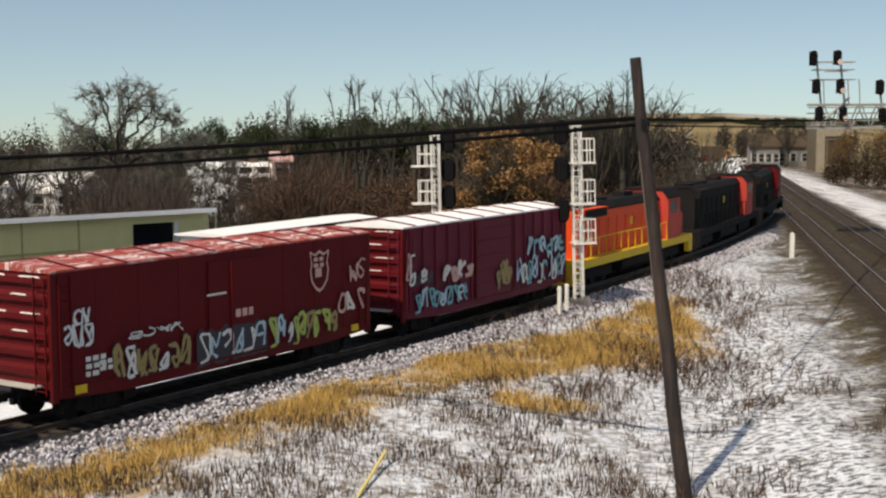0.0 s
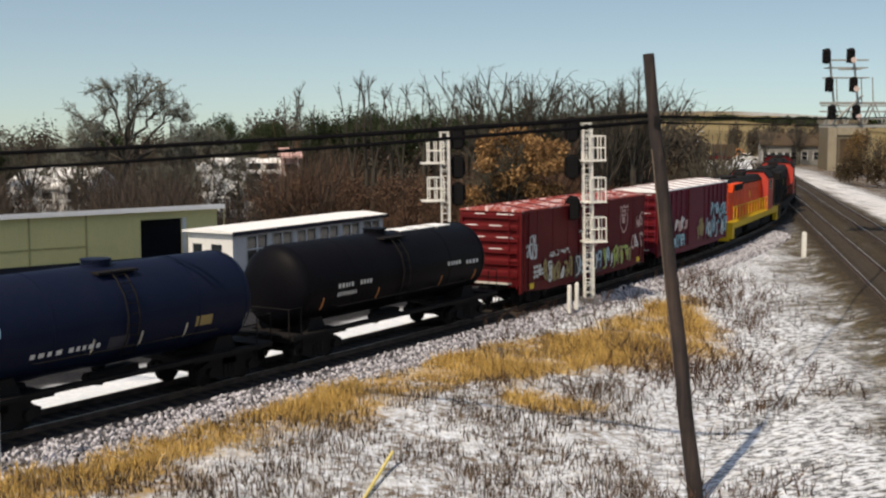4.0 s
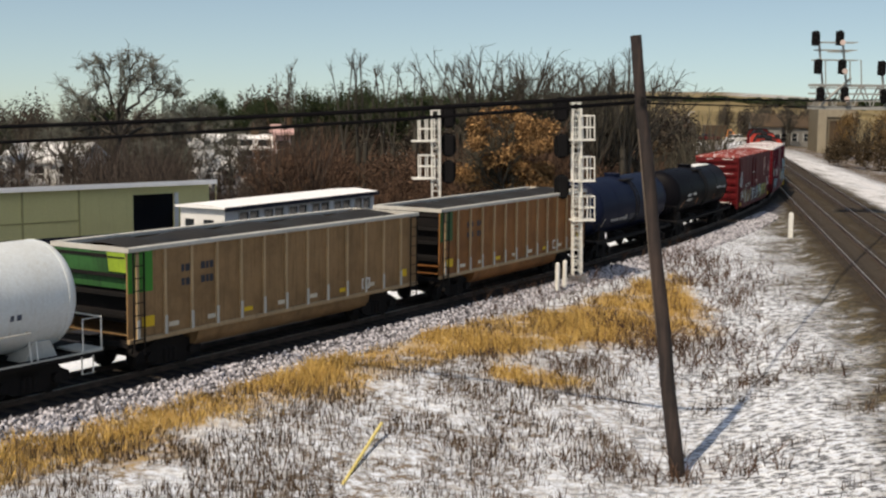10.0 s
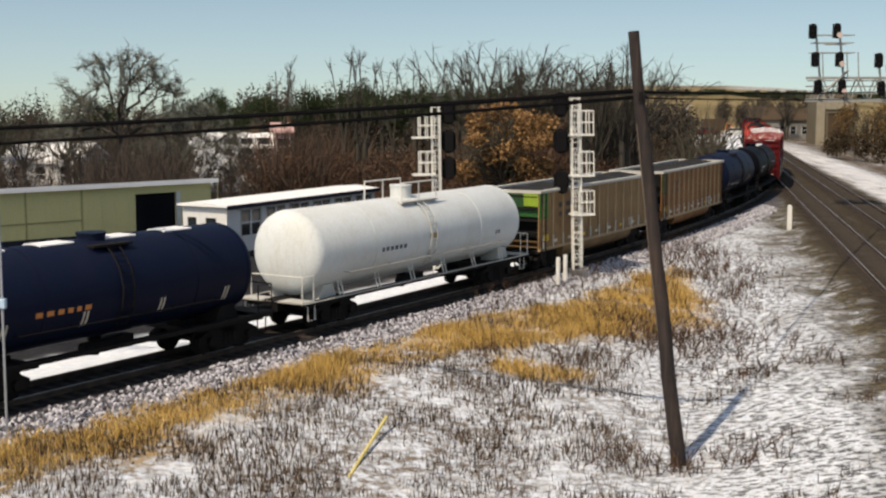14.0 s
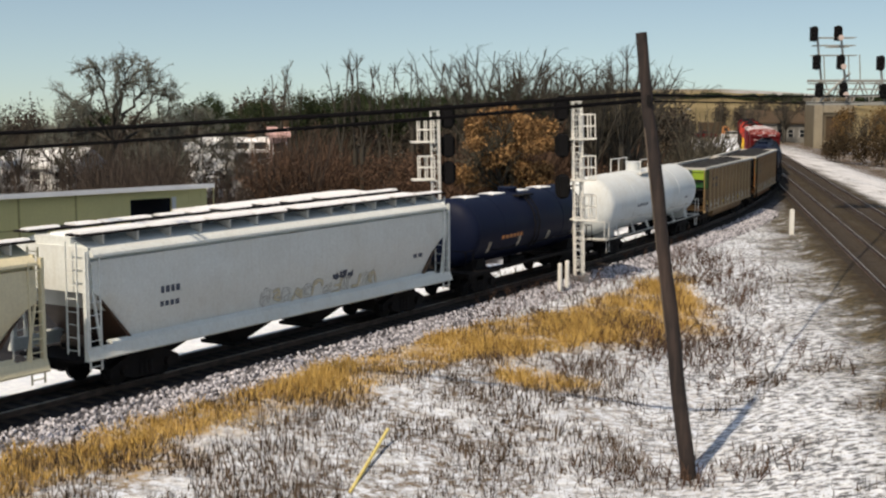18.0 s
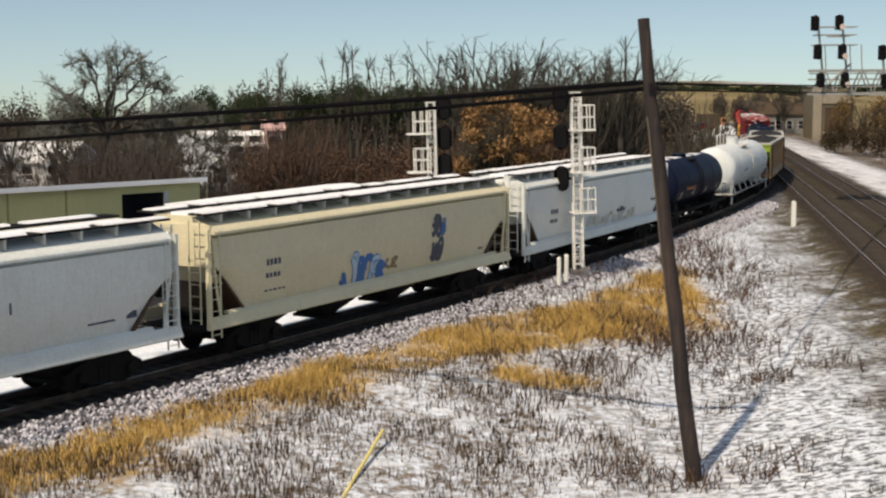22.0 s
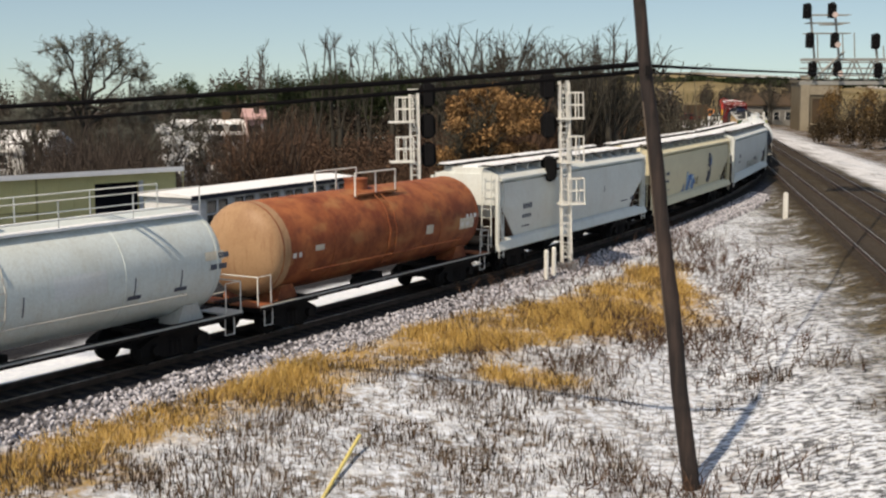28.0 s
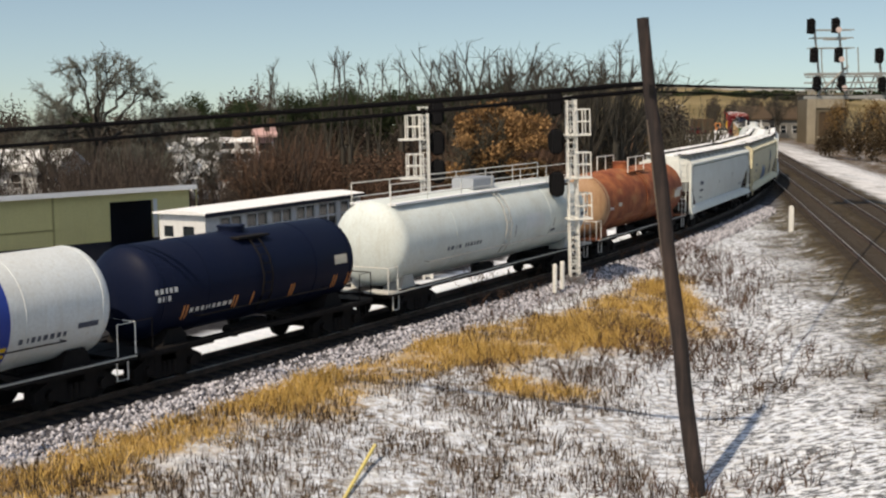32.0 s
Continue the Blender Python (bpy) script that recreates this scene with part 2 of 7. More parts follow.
def tinted(name, a, b2, rough=0.9):
    """Plant matter: each loose piece takes its own tone between two colours."""
    m, n, l, b = material(name, rough, 0, 0.15)
    g = n.new("ShaderNodeNewGeometry")
    l.new(mix(n, l, g.outputs["Random Per Island"], a, b2), b.inputs["Base Color"])
    return m


BARK = paint("grey_brown_bark", (0.050, 0.046, 0.038), (0.032, 0.028, 0.024), 0.5, rough=0.95)
BARK_PALE = paint("pale_bark", (0.13, 0.105, 0.085), (0.05, 0.04, 0.034), 0.5, rough=0.95)
TWIG = tinted("twigs", (0.04, 0.038, 0.030), (0.10, 0.092, 0.072))
TWIG_GREEN = tinted("grey_green_twigs", (0.09, 0.10, 0.085), (0.19, 0.19, 0.165))
BRUSH = tinted("brown_brush", (0.024, 0.016, 0.012), (0.145, 0.088, 0.06))
LEAF_BROWN = tinted("dry_oak_leaves", (0.075, 0.040, 0.018), (0.38, 0.225, 0.10))
LEAF_DARK = tinted("evergreen_leaves", (0.014, 0.024, 0.010), (0.042, 0.058, 0.026))
BRUSH_GREY = tinted("grey_brown_brush", (0.025, 0.02, 0.018), (0.10, 0.08, 0.068))
WOODS = tinted("far_woods", (0.028, 0.024, 0.020), (0.085, 0.07, 0.056))
RUSSET = tinted("russet_leaves", (0.06, 0.036, 0.014), (0.20, 0.125, 0.05))
SNOWY = tinted("snowy_leaves", (0.20, 0.20, 0.19), (0.78, 0.80, 0.82))
SCRUB = tinted("dark_scrub_leaves", (0.022, 0.017, 0.011), (0.085, 0.06, 0.034))
GRASS_GOLD = tinted("golden_dry_grass", (0.20, 0.11, 0.026), (0.72, 0.50, 0.17))
WEED = tinted("brown_weed_stems", (0.016, 0.012, 0.011), (0.13, 0.092, 0.062))
STONE = tinted("ballast_stone", (0.016, 0.016, 0.022), (0.62, 0.62, 0.68))


def ground_material():
    m, n, l, b = material("snowy_ground", 0.9, 0, 0.2)

    def attr(name):
        a = n.new("ShaderNodeAttribute")
        a.attribute_name = name
        return a.outputs["Fac"]

    def times_(a, c):
        q = n.new("ShaderNodeMath")
        q.operation = "MULTIPLY"
        for i, v in enumerate((a, c)):
            if isinstance(v, (int, float)):
                q.inputs[i].default_value = v
            else:
                l.new(v, q.inputs[i])
        return q.outputs[0]

    patch = noisy(n, l, 0.45, 6, 0.7, 0.42, 0.58)
    fine = noisy(n, l, 3.4, 6, 0.78, 0.45, 0.57)
    streak = noisy(n, l, 4.2, 5, 0.74, 0.475, 0.555, stretch=(0.8, 1.2, 1))
    snow = mix(n, l, fine, (0.69, 0.745, 0.83), (0.85, 0.895, 0.95))
    soil = mix(n, l, fine, (0.055, 0.040, 0.029), (0.18, 0.135, 0.092))
    cover = n.new("ShaderNodeMath")
    cover.operation = "MULTIPLY_ADD"
    cover.use_clamp = True
    l.new(patch, cover.inputs[0])
    cover.inputs[1].default_value, cover.inputs[2].default_value = 1.2, 0.12
    c = mix(n, l, times_(times_(attr("weed"), cover.outputs[0]), fine), snow, soil)
    grit = mix(n, l, fine, (0.07, 0.076, 0.085), (0.20, 0.21, 0.225))
    c = mix(n, l, times_(attr("scuff"), streak), c, grit)
    straw = mix(n, l, fine, (0.25, 0.14, 0.035), (0.50, 0.34, 0.11))
    c = mix(n, l, times_(attr("straw"), noisy(n, l, 1.6, 5, 0.7, 0.36, 0.54)), c, straw)
    dirt = mix(n, l, fine, (0.022, 0.0155, 0.004), (0.105, 0.076, 0.026))
    blotch = noisy(n, l, 0.8, 5, 0.7, 0.3, 0.5)
    c = mix(n, l, times_(attr("dirt"), blotch), c, dirt)
    gravel = mix(n, l, noisy(n, l, 7.0, 5, 0.8, 0.38, 0.62), (0.025, 0.025, 0.032), (0.16, 0.16, 0.18))
    c = mix(n, l, attr("gravel"), c, gravel)
    # near-black: oily track bed, with the shade round the train and shed painted in
    oily_shaded = mix(n, l, noisy(n, l, 9.0, 5, 0.8, 0.38, 0.62), (0.007, 0.007, 0.009), (0.032, 0.031, 0.034))
    c = mix(n, l, attr("oil_shade"), c, oily_shaded)
    dark_gravel = mix(n, l, noisy(n, l, 2.2, 8, 0.9, 0.40, 0.60), (0.013, 0.0095, 0.005), (0.072, 0.052, 0.028))
    c = mix(n, l, attr("oldbed"), c, dark_gravel)
    c = mix(n, l, times_(attr("verge"), noisy(n, l, 0.5, 6, 0.75, 0.3, 0.5)), c, mix(n, l, fine, (0.05, 0.035, 0.022), (0.15, 0.105, 0.065)))
    c = mix(n, l, times_(attr("road"), noisy(n, l, 0.35, 6, 0.75, 0.36, 0.50, stretch=(1.4, 0.5, 1))), c, mix(n, l, noisy(n, l, 0.9, 6, 0.7, 0.35, 0.6), (0.45, 0.45, 0.46), (0.72, 0.73, 0.75)))
    field = mix(n, l, noisy(n, l, 0.02, 5, 0.6, 0.4, 0.6), (0.15, 0.115, 0.052), (0.23, 0.18, 0.088))
    c = mix(n, l, attr("field"), c, field)
    l.new(c, b.inputs["Base Color"])
    bump(n, l, b, fine, 0.5, 0.06)
    return m


GROUND = ground_material()


# ---- mesh helpers ----
class Mesh:
    """Gathers vertices and faces of one part."""

    def __init__(self):
        self.v, self.f = [], []

    def add(self, verts, faces):
        k = len(self.v)
        self.v.extend(tuple(p) for p in verts)
        self.f.extend(tuple(i + k for i in f) for f in faces)
        return self

    def box(self, x0, x1, y0, y1, z0, z1, c=0.0):
        """A box; c cuts the edges that run along x."""
        if c <= 0:
            p = [(x, y, z) for x in (x0, x1) for y in (y0, y1) for z in (z0, z1)]
            return self.add(p, [(0, 1, 3, 2), (4, 6, 7, 5), (0, 4, 5, 1), (2, 3, 7, 6), (0, 2, 6, 4), (1, 5, 7, 3)])
        prof = [(y0 + c, z0), (y1 - c, z0), (y1, z0 + c), (y1, z1 - c), (y1 - c, z1), (y0 + c, z1), (y0, z1 - c), (y0, z0 + c)]
        return self.prism(prof, x0, x1)

    def prism(self, prof, x0, x1, caps=True):
        """A profile in y, z run along x."""
        n = len(prof)
        p = [(x0, y, z) for y, z in prof] + [(x1, y, z) for y, z in prof]
        f = [(i, (i + 1) % n, n + (i + 1) % n, n + i) for i in range(n)]
        if caps:
            f += [tuple(range(n - 1, -1, -1)), tuple(range(n, 2 * n))]
        return self.add(p, f)

    def slab(self, prof, y0, y1):
        """A profile in x, z run along y."""
        n = len(prof)
        p = [(x, y0, z) for x, z in prof] + [(x, y1, z) for x, z in prof]
        f = [(i, (i + 1) % n, n + (i + 1) % n, n + i) for i in range(n)]
        return self.add(p, f + [tuple(range(n - 1, -1, -1)), tuple(range(n, 2 * n))])

    def rod(self, a, b, r, n=6, r2=None):
        a, b = Vector(a), Vector(b)
        d = (b - a).normalized()
        u = d.orthogonal().normalized()
        w = d.cross(u)
        r2 = r if r2 is None else r2
        p = []
        for q, s in ((a, r), (b, r2)):
            p += [q + s * (math.cos(2 * math.pi * i / n) * u + math.sin(2 * math.pi * i / n) * w) for i in range(n)]
        f = [(i, (i + 1) % n, n + (i + 1) % n, n + i) for i in range(n)]
        return self.add(p, f + [tuple(range(n - 1, -1, -1)), tuple(range(n, 2 * n))])

    def path(self, points, r, n=5):
        """One continuous round bar along the points; r a radius or one for each point."""
        pts = [Vector(p) for p in points]
        rs = r if isinstance(r, (list, tuple)) else [r] * len(pts)
        u = None
        v, f = [], []
        for k, q in enumerate(pts):
            d = (pts[min(k + 1, len(pts) - 1)] - pts[max(k - 1, 0)]).normalized()
            u = d.orthogonal().normalized() if u is None else (u - d * u.dot(d)).normalized()
            w = d.cross(u)
            v += [q + rs[k] * (math.cos(2 * math.pi * i / n) * u + math.sin(2 * math.pi * i / n) * w) for i in range(n)]
        for k in range(len(pts) - 1):
            f += [(k * n + i, k * n + (i + 1) % n, (k + 1) * n + (i + 1) % n, (k + 1) * n + i) for i in range(n)]
        f += [tuple(range(n - 1, -1, -1)), tuple((len(pts) - 1) * n + i for i in range(n))]
        return self.add(v, f)

    def lathe(self, prof, n=36, zc=0.0):
        """A profile of (x, radius) turned round the x axis at height zc."""
        p, f = [], []
        for x, r in prof:
            p += [(x, r * math.cos(2 * math.pi * i / n), zc + r * math.sin(2 * math.pi * i / n)) for i in range(n)]
        for k in range(len(prof) - 1):
            f += [(k * n + i, k * n + (i + 1) % n, (k + 1) * n + (i + 1) % n, (k + 1) * n + i) for i in range(n)]
        f += [tuple(range(n - 1, -1, -1)), tuple((len(prof) - 1) * n + i for i in range(n))]
        return self.add(p, f)

    def data(self, name, mat, smooth=False):
        me = bpy.data.meshes.new(name)
        me.from_pydata(self.v, [], self.f)
        me.materials.append(mat)
        bm = bmesh.new()
        bm.from_mesh(me)
        bmesh.ops.recalc_face_normals(bm, faces=bm.faces)
        bm.to_mesh(me)
        bm.free()
        if smooth:
            me.shade_smooth()
            me.set_sharp_from_angle(angle=radians(35))
        return me


def part(name, mesh, mat, parent, label="", smooth=False):
    data = mesh if isinstance(mesh, bpy.types.Mesh) else mesh.data(name, mat, smooth)
    ob = new(name, data)
    ob.parent = parent
    if label:
        ob["label"] = label
    return ob


def thing(name, label, category, group="", at=None):
    ob = new(name)
    ob.empty_display_size = 0.3
    if at is not None:
        ob.matrix_basis = at
    return tagged(ob, label, category, group)


def solid(name, mesh, mat, label, category, group="", kind="", at=None, smooth=False):
    ob = new(name, mesh.data(name, mat, smooth))
    if at is not None:
        ob.matrix_basis = at
    return tagged(ob, label, category, group, kind)


def raw_mesh(name, verts, faces, mat, smooth=False):
    """Fast mesh from arrays; faces all of one size."""
    verts, faces = np.asarray(verts, np.float32), np.asarray(faces, np.int32)
    me = bpy.data.meshes.new(name)
    me.vertices.add(len(verts))
    me.vertices.foreach_set("co", verts.ravel())
    k = faces.shape[1]
    me.loops.add(faces.size)
    me.loops.foreach_set("vertex_index", faces.ravel())
    me.polygons.add(len(faces))
    me.polygons.foreach_set("loop_start", np.arange(len(faces), dtype=np.int32) * k)
    me.update(calc_edges=True)
    me.materials.append(mat)
    if smooth:
        me.shade_smooth()
    return me


# ---- the line of the railway ----
DS = 0.25
S_AXIS = np.arange(-430, 430 + DS, DS)
BEND = np.where(S_AXIS < -40, 0.0, 0.00196 + 2 * 1.58e-5 * S_AXIS) * np.clip((110 - S_AXIS) / 22, 0, 1)
_zero = int(np.argmin(abs(S_AXIS)))
HEAD = np.cumsum((BEND + np.roll(BEND, 1)) / 2 * DS)
HEAD = HEAD - HEAD[_zero] + 1.0233
LINE_X = np.cumsum(np.cos(HEAD) * DS)
LINE_Y = np.cumsum(np.sin(HEAD) * DS)
LINE_X, LINE_Y = LINE_X - LINE_X[_zero] - 5.95, LINE_Y - LINE_Y[_zero] + 43.78


def along(s, side=0.0, z=0.0):
    """The point s metres along the curved track, side metres to its right."""
    x, y, a = np.interp(s, S_AXIS, LINE_X), np.interp(s, S_AXIS, LINE_Y), np.interp(s, S_AXIS, HEAD)
    return np.array((x + np.sin(a) * side, y - np.cos(a) * side, z))


MAIN = [along(s) for s in np.arange(-420, 421, 2.0)]
SIDE_A = [np.array((9.72 + 0.1786 * y, y, 0.0)) for y in np.arange(-120, 172, 3.0)]
SIDE_B = [np.array((13.67 + 0.1757 * y, y, 0.0)) for y in np.arange(-120, 330, 3.0)]
ROAD = [np.array((40.5 + 0.15 * (y - 120), y, 0.0)) for y in np.arange(-120, 160, 6.0)]
ROAD += [np.array((q[0], q[1], 0.0)) for q in ((47.6, 175), (49.4, 190), (51.2, 205), (53.5, 220), (54.2, 230), (52.5, 236), (49, 239), (44, 241.5), (36, 244), (20, 247), (-20, 250), (-80, 254))]


def offset_from(points, x, y):
    """Signed distance (right positive) of many places from a polyline."""
    p = np.array(points)[:, :2]
    best, sign = np.full(x.shape, 1e9), np.zeros(x.shape)
    d = np.gradient(p, axis=0)
    d /= np.linalg.norm(d, axis=1)[:, None]
    for i in range(0, len(p) - 1):
        a, t = p[i], p[i + 1] - p[i]
        length = np.linalg.norm(t)
        t = t / length
        u = np.clip((x - a[0]) * t[0] + (y - a[1]) * t[1], 0, length)
        dx, dy = x - a[0] - u * t[0], y - a[1] - u * t[1]
        q = np.hypot(dx, dy)
        m = q < best
        best = np.where(m, q, best)
        sign = np.where(m, np.where(dx * t[1] - dy * t[0] >= 0, 1.0, -1.0), sign)
    return best * sign


def ease(a, b, v):
    q = np.clip((v - a) / (b - a), 0, 1)
    return q * q * (3 - 2 * q)


def ground_height(x, y, lat, a, b):
    g = -0.45 - 0.95 * ease(4, 17, lat)
    near_side = np.minimum(abs(a), abs(b))
    g = g + (-0.5 - g) * (1 - ease(3, 10, near_side))
    for o, crown in ((lat, -0.2), (a, -0.2), (b, -0.2)):
        bed = crown + (g - crown) * ease(1.75, 3.1, abs(o))
        g = np.maximum(g, bed)
    ratio = x / np.maximum(y, 1)
    hill = np.clip(16 - 62 * (ratio - 0.15), 3, 10.8) * ease(0.02, 0.13, ratio)
    g = g + hill * ease(240, 640, y) + 0.3 * hill * ease(680, 1050, y)
    g = g - 0.022 * np.maximum(0, y - 150) * (1 - ease(-0.02, 0.06, ratio))
    return g


def straw_cover(x, y, lat, edge):
    """Where the golden grass stands: a band beside the ballast that widens toward the signal mast, and one patch before it."""
    far = 5.7 + 4.4 * ease(40, 49, y) - 1.6 * ease(56, 64, y)
    near = 2.8 + 1.7 * ease(46, 54, y)
    band = ease(near, near + 0.7, lat + 0.4 * edge) * (1 - ease(far - 0.7, far + 0.9, lat + 1.5 * edge)) * (1 - ease(10.0, 12.0, x + 1.5 * edge))
    patch = (1 - ease(0.5, 1.25, np.hypot((x - 3.0) / 1.9, (y - 40.6) / 1.3) + 0.35 * edge))
    return np.where(lat > 0, np.maximum(band, patch), 0)


def build_ground():
    def axis(lo, hi, fine_lo, fine_hi, step, grow):
        mid = list(np.arange(fine_lo, fine_hi + step, step))
        up, v, d = [], fine_hi, step
        while v < hi:
            d *= grow
            v += d
            up.append(v)
        down, v, d = [], fine_lo, step
        while v > lo:
            d *= grow
            v -= d
            down.append(v)
        return np.array(down[::-1] + mid + up)
    xs = axis(-2500, 2500, -20, 30, 0.38, 1.12)
    ys = axis(-400, 4500, 22, 95, 0.38, 1.10)
    gx, gy = np.meshgrid(xs, ys)
    x, y = gx.ravel(), gy.ravel()
    lat, a, b, rd = (offset_from(q, x, y) for q in (MAIN, SIDE_A, SIDE_B, ROAD))
    z = ground_height(x, y, lat, a, b)
    wob = np.array([noise.noise(Vector((u * 0.25, v * 0.25, 0))) for u, v in zip(x, y)])
    wob2 = np.array([noise.noise(Vector((u * 0.9, v * 0.9, 7))) for u, v in zip(x, y)])
    off_bed = ease(2.6, 4.0, np.minimum(np.minimum(abs(lat), abs(a)), abs(b)))
    z = z + off_bed * (0.10 * wob + 0.05 * wob2)
    nx, ny = len(xs), len(ys)
    idx = np.arange(nx * ny).reshape(ny, nx)
    faces = np.stack([idx[:-1, :-1].ravel(), idx[:-1, 1:].ravel(), idx[1:, 1:].ravel(), idx[1:, :-1].ravel()], 1)
    me = raw_mesh("ground", np.stack([x, y, z], 1), faces, GROUND, True)
    near = np.minimum(abs(a), abs(b))
    edge = 1.2 * wob + 0.8 * wob2
    straw = straw_cover(x, y, lat, edge)
    dirt = (1 - ease(2.4, 6.2, near + 1.5 * edge)) * (lat > 2)
    dirt = np.maximum(dirt, (a > 0) & (b < 0) & (lat > 2))
    values = {
        "gravel": (1 - ease(2.5, 3.4, lat + 0.5 * wob2)) * ease(-1.0, -0.7, lat),
        # first the oily bed with its shade, then shade painted behind the train
        "oil_shade": np.maximum((1 - ease(1.5, 2.1, lat + 0.3 * wob2)) * ease(-1.05, -0.8, lat), (1 - ease(-5.2, -4.2, lat + 0.5 * wob2)) * (y < 112)),
        "oldbed": (1 - ease(1.5, 2.5, near + 0.5 * wob2)),
        "straw": straw * 0.85,
        "weed": ease(2.8, 4.0, lat) * (1 - 0.85 * ease(2.0, 10.0, x + 2 * edge - 0.12 * (y - 30))) + 0.5 * (lat < -5),
        "scuff": (0.45 + 0.55 * ease(3.0, 9.0, x + 1.5 * edge - 0.1 * (y - 35))) * (lat > 3),
        "dirt": dirt * 0.95,
        "road": (1 - ease(2.6, 3.6, abs(rd) + 0.6 * wob2)),
        "verge": np.maximum(ease(3.0, 4.5, rd + wob2) * (lat > 0) * (y < 300), ease(11.5, 14, -lat + 2 * wob) * (y > 112) + ease(4.5, 6, -lat) * (1 - ease(7.5, 9, -lat)) * (y > 112)),
        "field": ease(250, 290, y + 20 * wob) * (1 - 0.5 * ease(640, 760, y)) * ease(0.06, 0.12, x / np.maximum(y, 1)),
    }
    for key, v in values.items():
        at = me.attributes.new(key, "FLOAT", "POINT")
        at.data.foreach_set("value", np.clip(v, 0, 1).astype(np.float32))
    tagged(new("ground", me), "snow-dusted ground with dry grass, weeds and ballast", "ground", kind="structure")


build_ground()


def height_at(x, y):
    u, v = np.array([float(x)]), np.array([float(y)])
    lat, a, b = (offset_from(q, u, v) for q in (MAIN[150:330], SIDE_A, SIDE_B))
    return float(ground_height(u, v, lat, a, b)[0])


# ---- tracks ----
RAIL_PROFILE = [(-0.07, -0.17), (0.07, -0.17), (0.07, -0.155), (0.012, -0.135), (0.012, -0.045), (0.036, -0.03), (0.036, 0.0), (-0.036, 0.0), (-0.036, -0.03), (-0.012, -0.045), (-0.012, -0.135), (-0.07, -0.155)]


def rail_mesh(points, side):
    p = np.array(points)
    d = np.gradient(p[:, :2], axis=0)
    d /= np.linalg.norm(d, axis=1)[:, None]
    right = np.stack([d[:, 1], -d[:, 0]], 1)
    m = Mesh()
    n = len(RAIL_PROFILE)
    v = []
    for q, r in zip(p, right):
        for o, z in RAIL_PROFILE:
            v.append((q[0] + r[0] * (side + o), q[1] + r[1] * (side + o), z))
    f = [(k * n + i, k * n + (i + 1) % n, (k + 1) * n + (i + 1) % n, (k + 1) * n + i) for k in range(len(p) - 1) for i in range(n)]
    return m.add(v, f)


TIE = Mesh().box(-0.11, 0.11, -1.3, 1.3, -0.36, -0.172, 0.015).data("tie", TIE_WOOD)


def build_track(name, points, label, near_from, near_to):
    t = new(name)
    tagged(t, label, "railway track", kind="structure")
    for side in (-0.7525, 0.7525):
        part("rail", rail_mesh(points, side), RAIL_STEEL, t)
    p = np.array(points)
    seg = np.r_[0, np.cumsum(np.linalg.norm(np.diff(p[:, :2], axis=0), axis=1))]
    rest_v, rest_f = [], []
    base = [tuple(v.co) for v in TIE.vertices]
    polys = [tuple(q.vertices) for q in TIE.polygons]
    rng = random.Random(5)
    count = 0
    for s in np.arange(0.5, seg[-1], 0.54):
        x, y = np.interp(s, seg, p[:, 0]), np.interp(s, seg, p[:, 1])
        x2, y2 = np.interp(s + 0.3, seg, p[:, 0]), np.interp(s + 0.3, seg, p[:, 1])
        if (x2 - x) ** 2 + (y2 - y) ** 2 < 1e-6:
            continue
        m = pose(x, y, rng.uniform(-0.012, 0.004), 0, 0, math.degrees(math.atan2(y2 - y, x2 - x)) + rng.uniform(-1.2, 1.2))
        if near_from < y < near_to and count < 290:
            ob = part("tie", TIE, None, t)
            ob.matrix_basis = m
            count += 1
        elif -10 < y < 330:
            k = len(rest_v)
            rest_v += [m @ Vector(q) for q in base]
            rest_f += [tuple(i + k for i in f) for f in polys]
    if rest_v:
        far = part("far_ties", Mesh().add(rest_v, rest_f), TIE_WOOD, t)
        far["kind"] = "stuff"


build_track("track_main", MAIN, "curved railway track on grey ballast", 24, 130)
build_track("track_siding", SIDE_A, "worn railway track on dark old ballast", 40, 130)
build_track("track_branch", SIDE_B, "rusty railway track on dark old ballast", 60, 160)


def build_ballast():
    rng = np.random.default_rng(11)
    oct_v = np.array([(1, 0, 0), (-1, 0, 0), (0, 1, 0), (0, -1, 0), (0, 0, 1), (0, 0, -1)], float)
    oct_f = np.array([(0, 2, 4), (2, 1, 4), (1, 3, 4), (3, 0, 4), (2, 0, 5), (1, 2, 5), (3, 1, 5), (0, 3, 5)])
    n = 17000
    s = rng.uniform(-28, 62, n)
    lat = rng.triangular(1.6, 2.5, 3.5, n)
    size = rng.uniform(0.035, 0.085, n)
    verts, faces = [], []
    top = np.where(lat < 1.75, -0.2, -0.2 - 0.25 * ease(1.75, 3.1, lat))
    for i in range(n):
        c = along(s[i], lat[i], top[i] + size[i] * 0.25)
        verts.append(c + oct_v * size[i] * rng.uniform(0.6, 1.3, (6, 3)))
        faces.append(oct_f + 6 * i)
    ob = new("ballast_stones", raw_mesh("ballast_stones", np.concatenate(verts), np.concatenate(faces), STONE))
    tagged(ob, "loose grey ballast stones dusted with snow", "ballast", kind="stuff")


build_ballast()


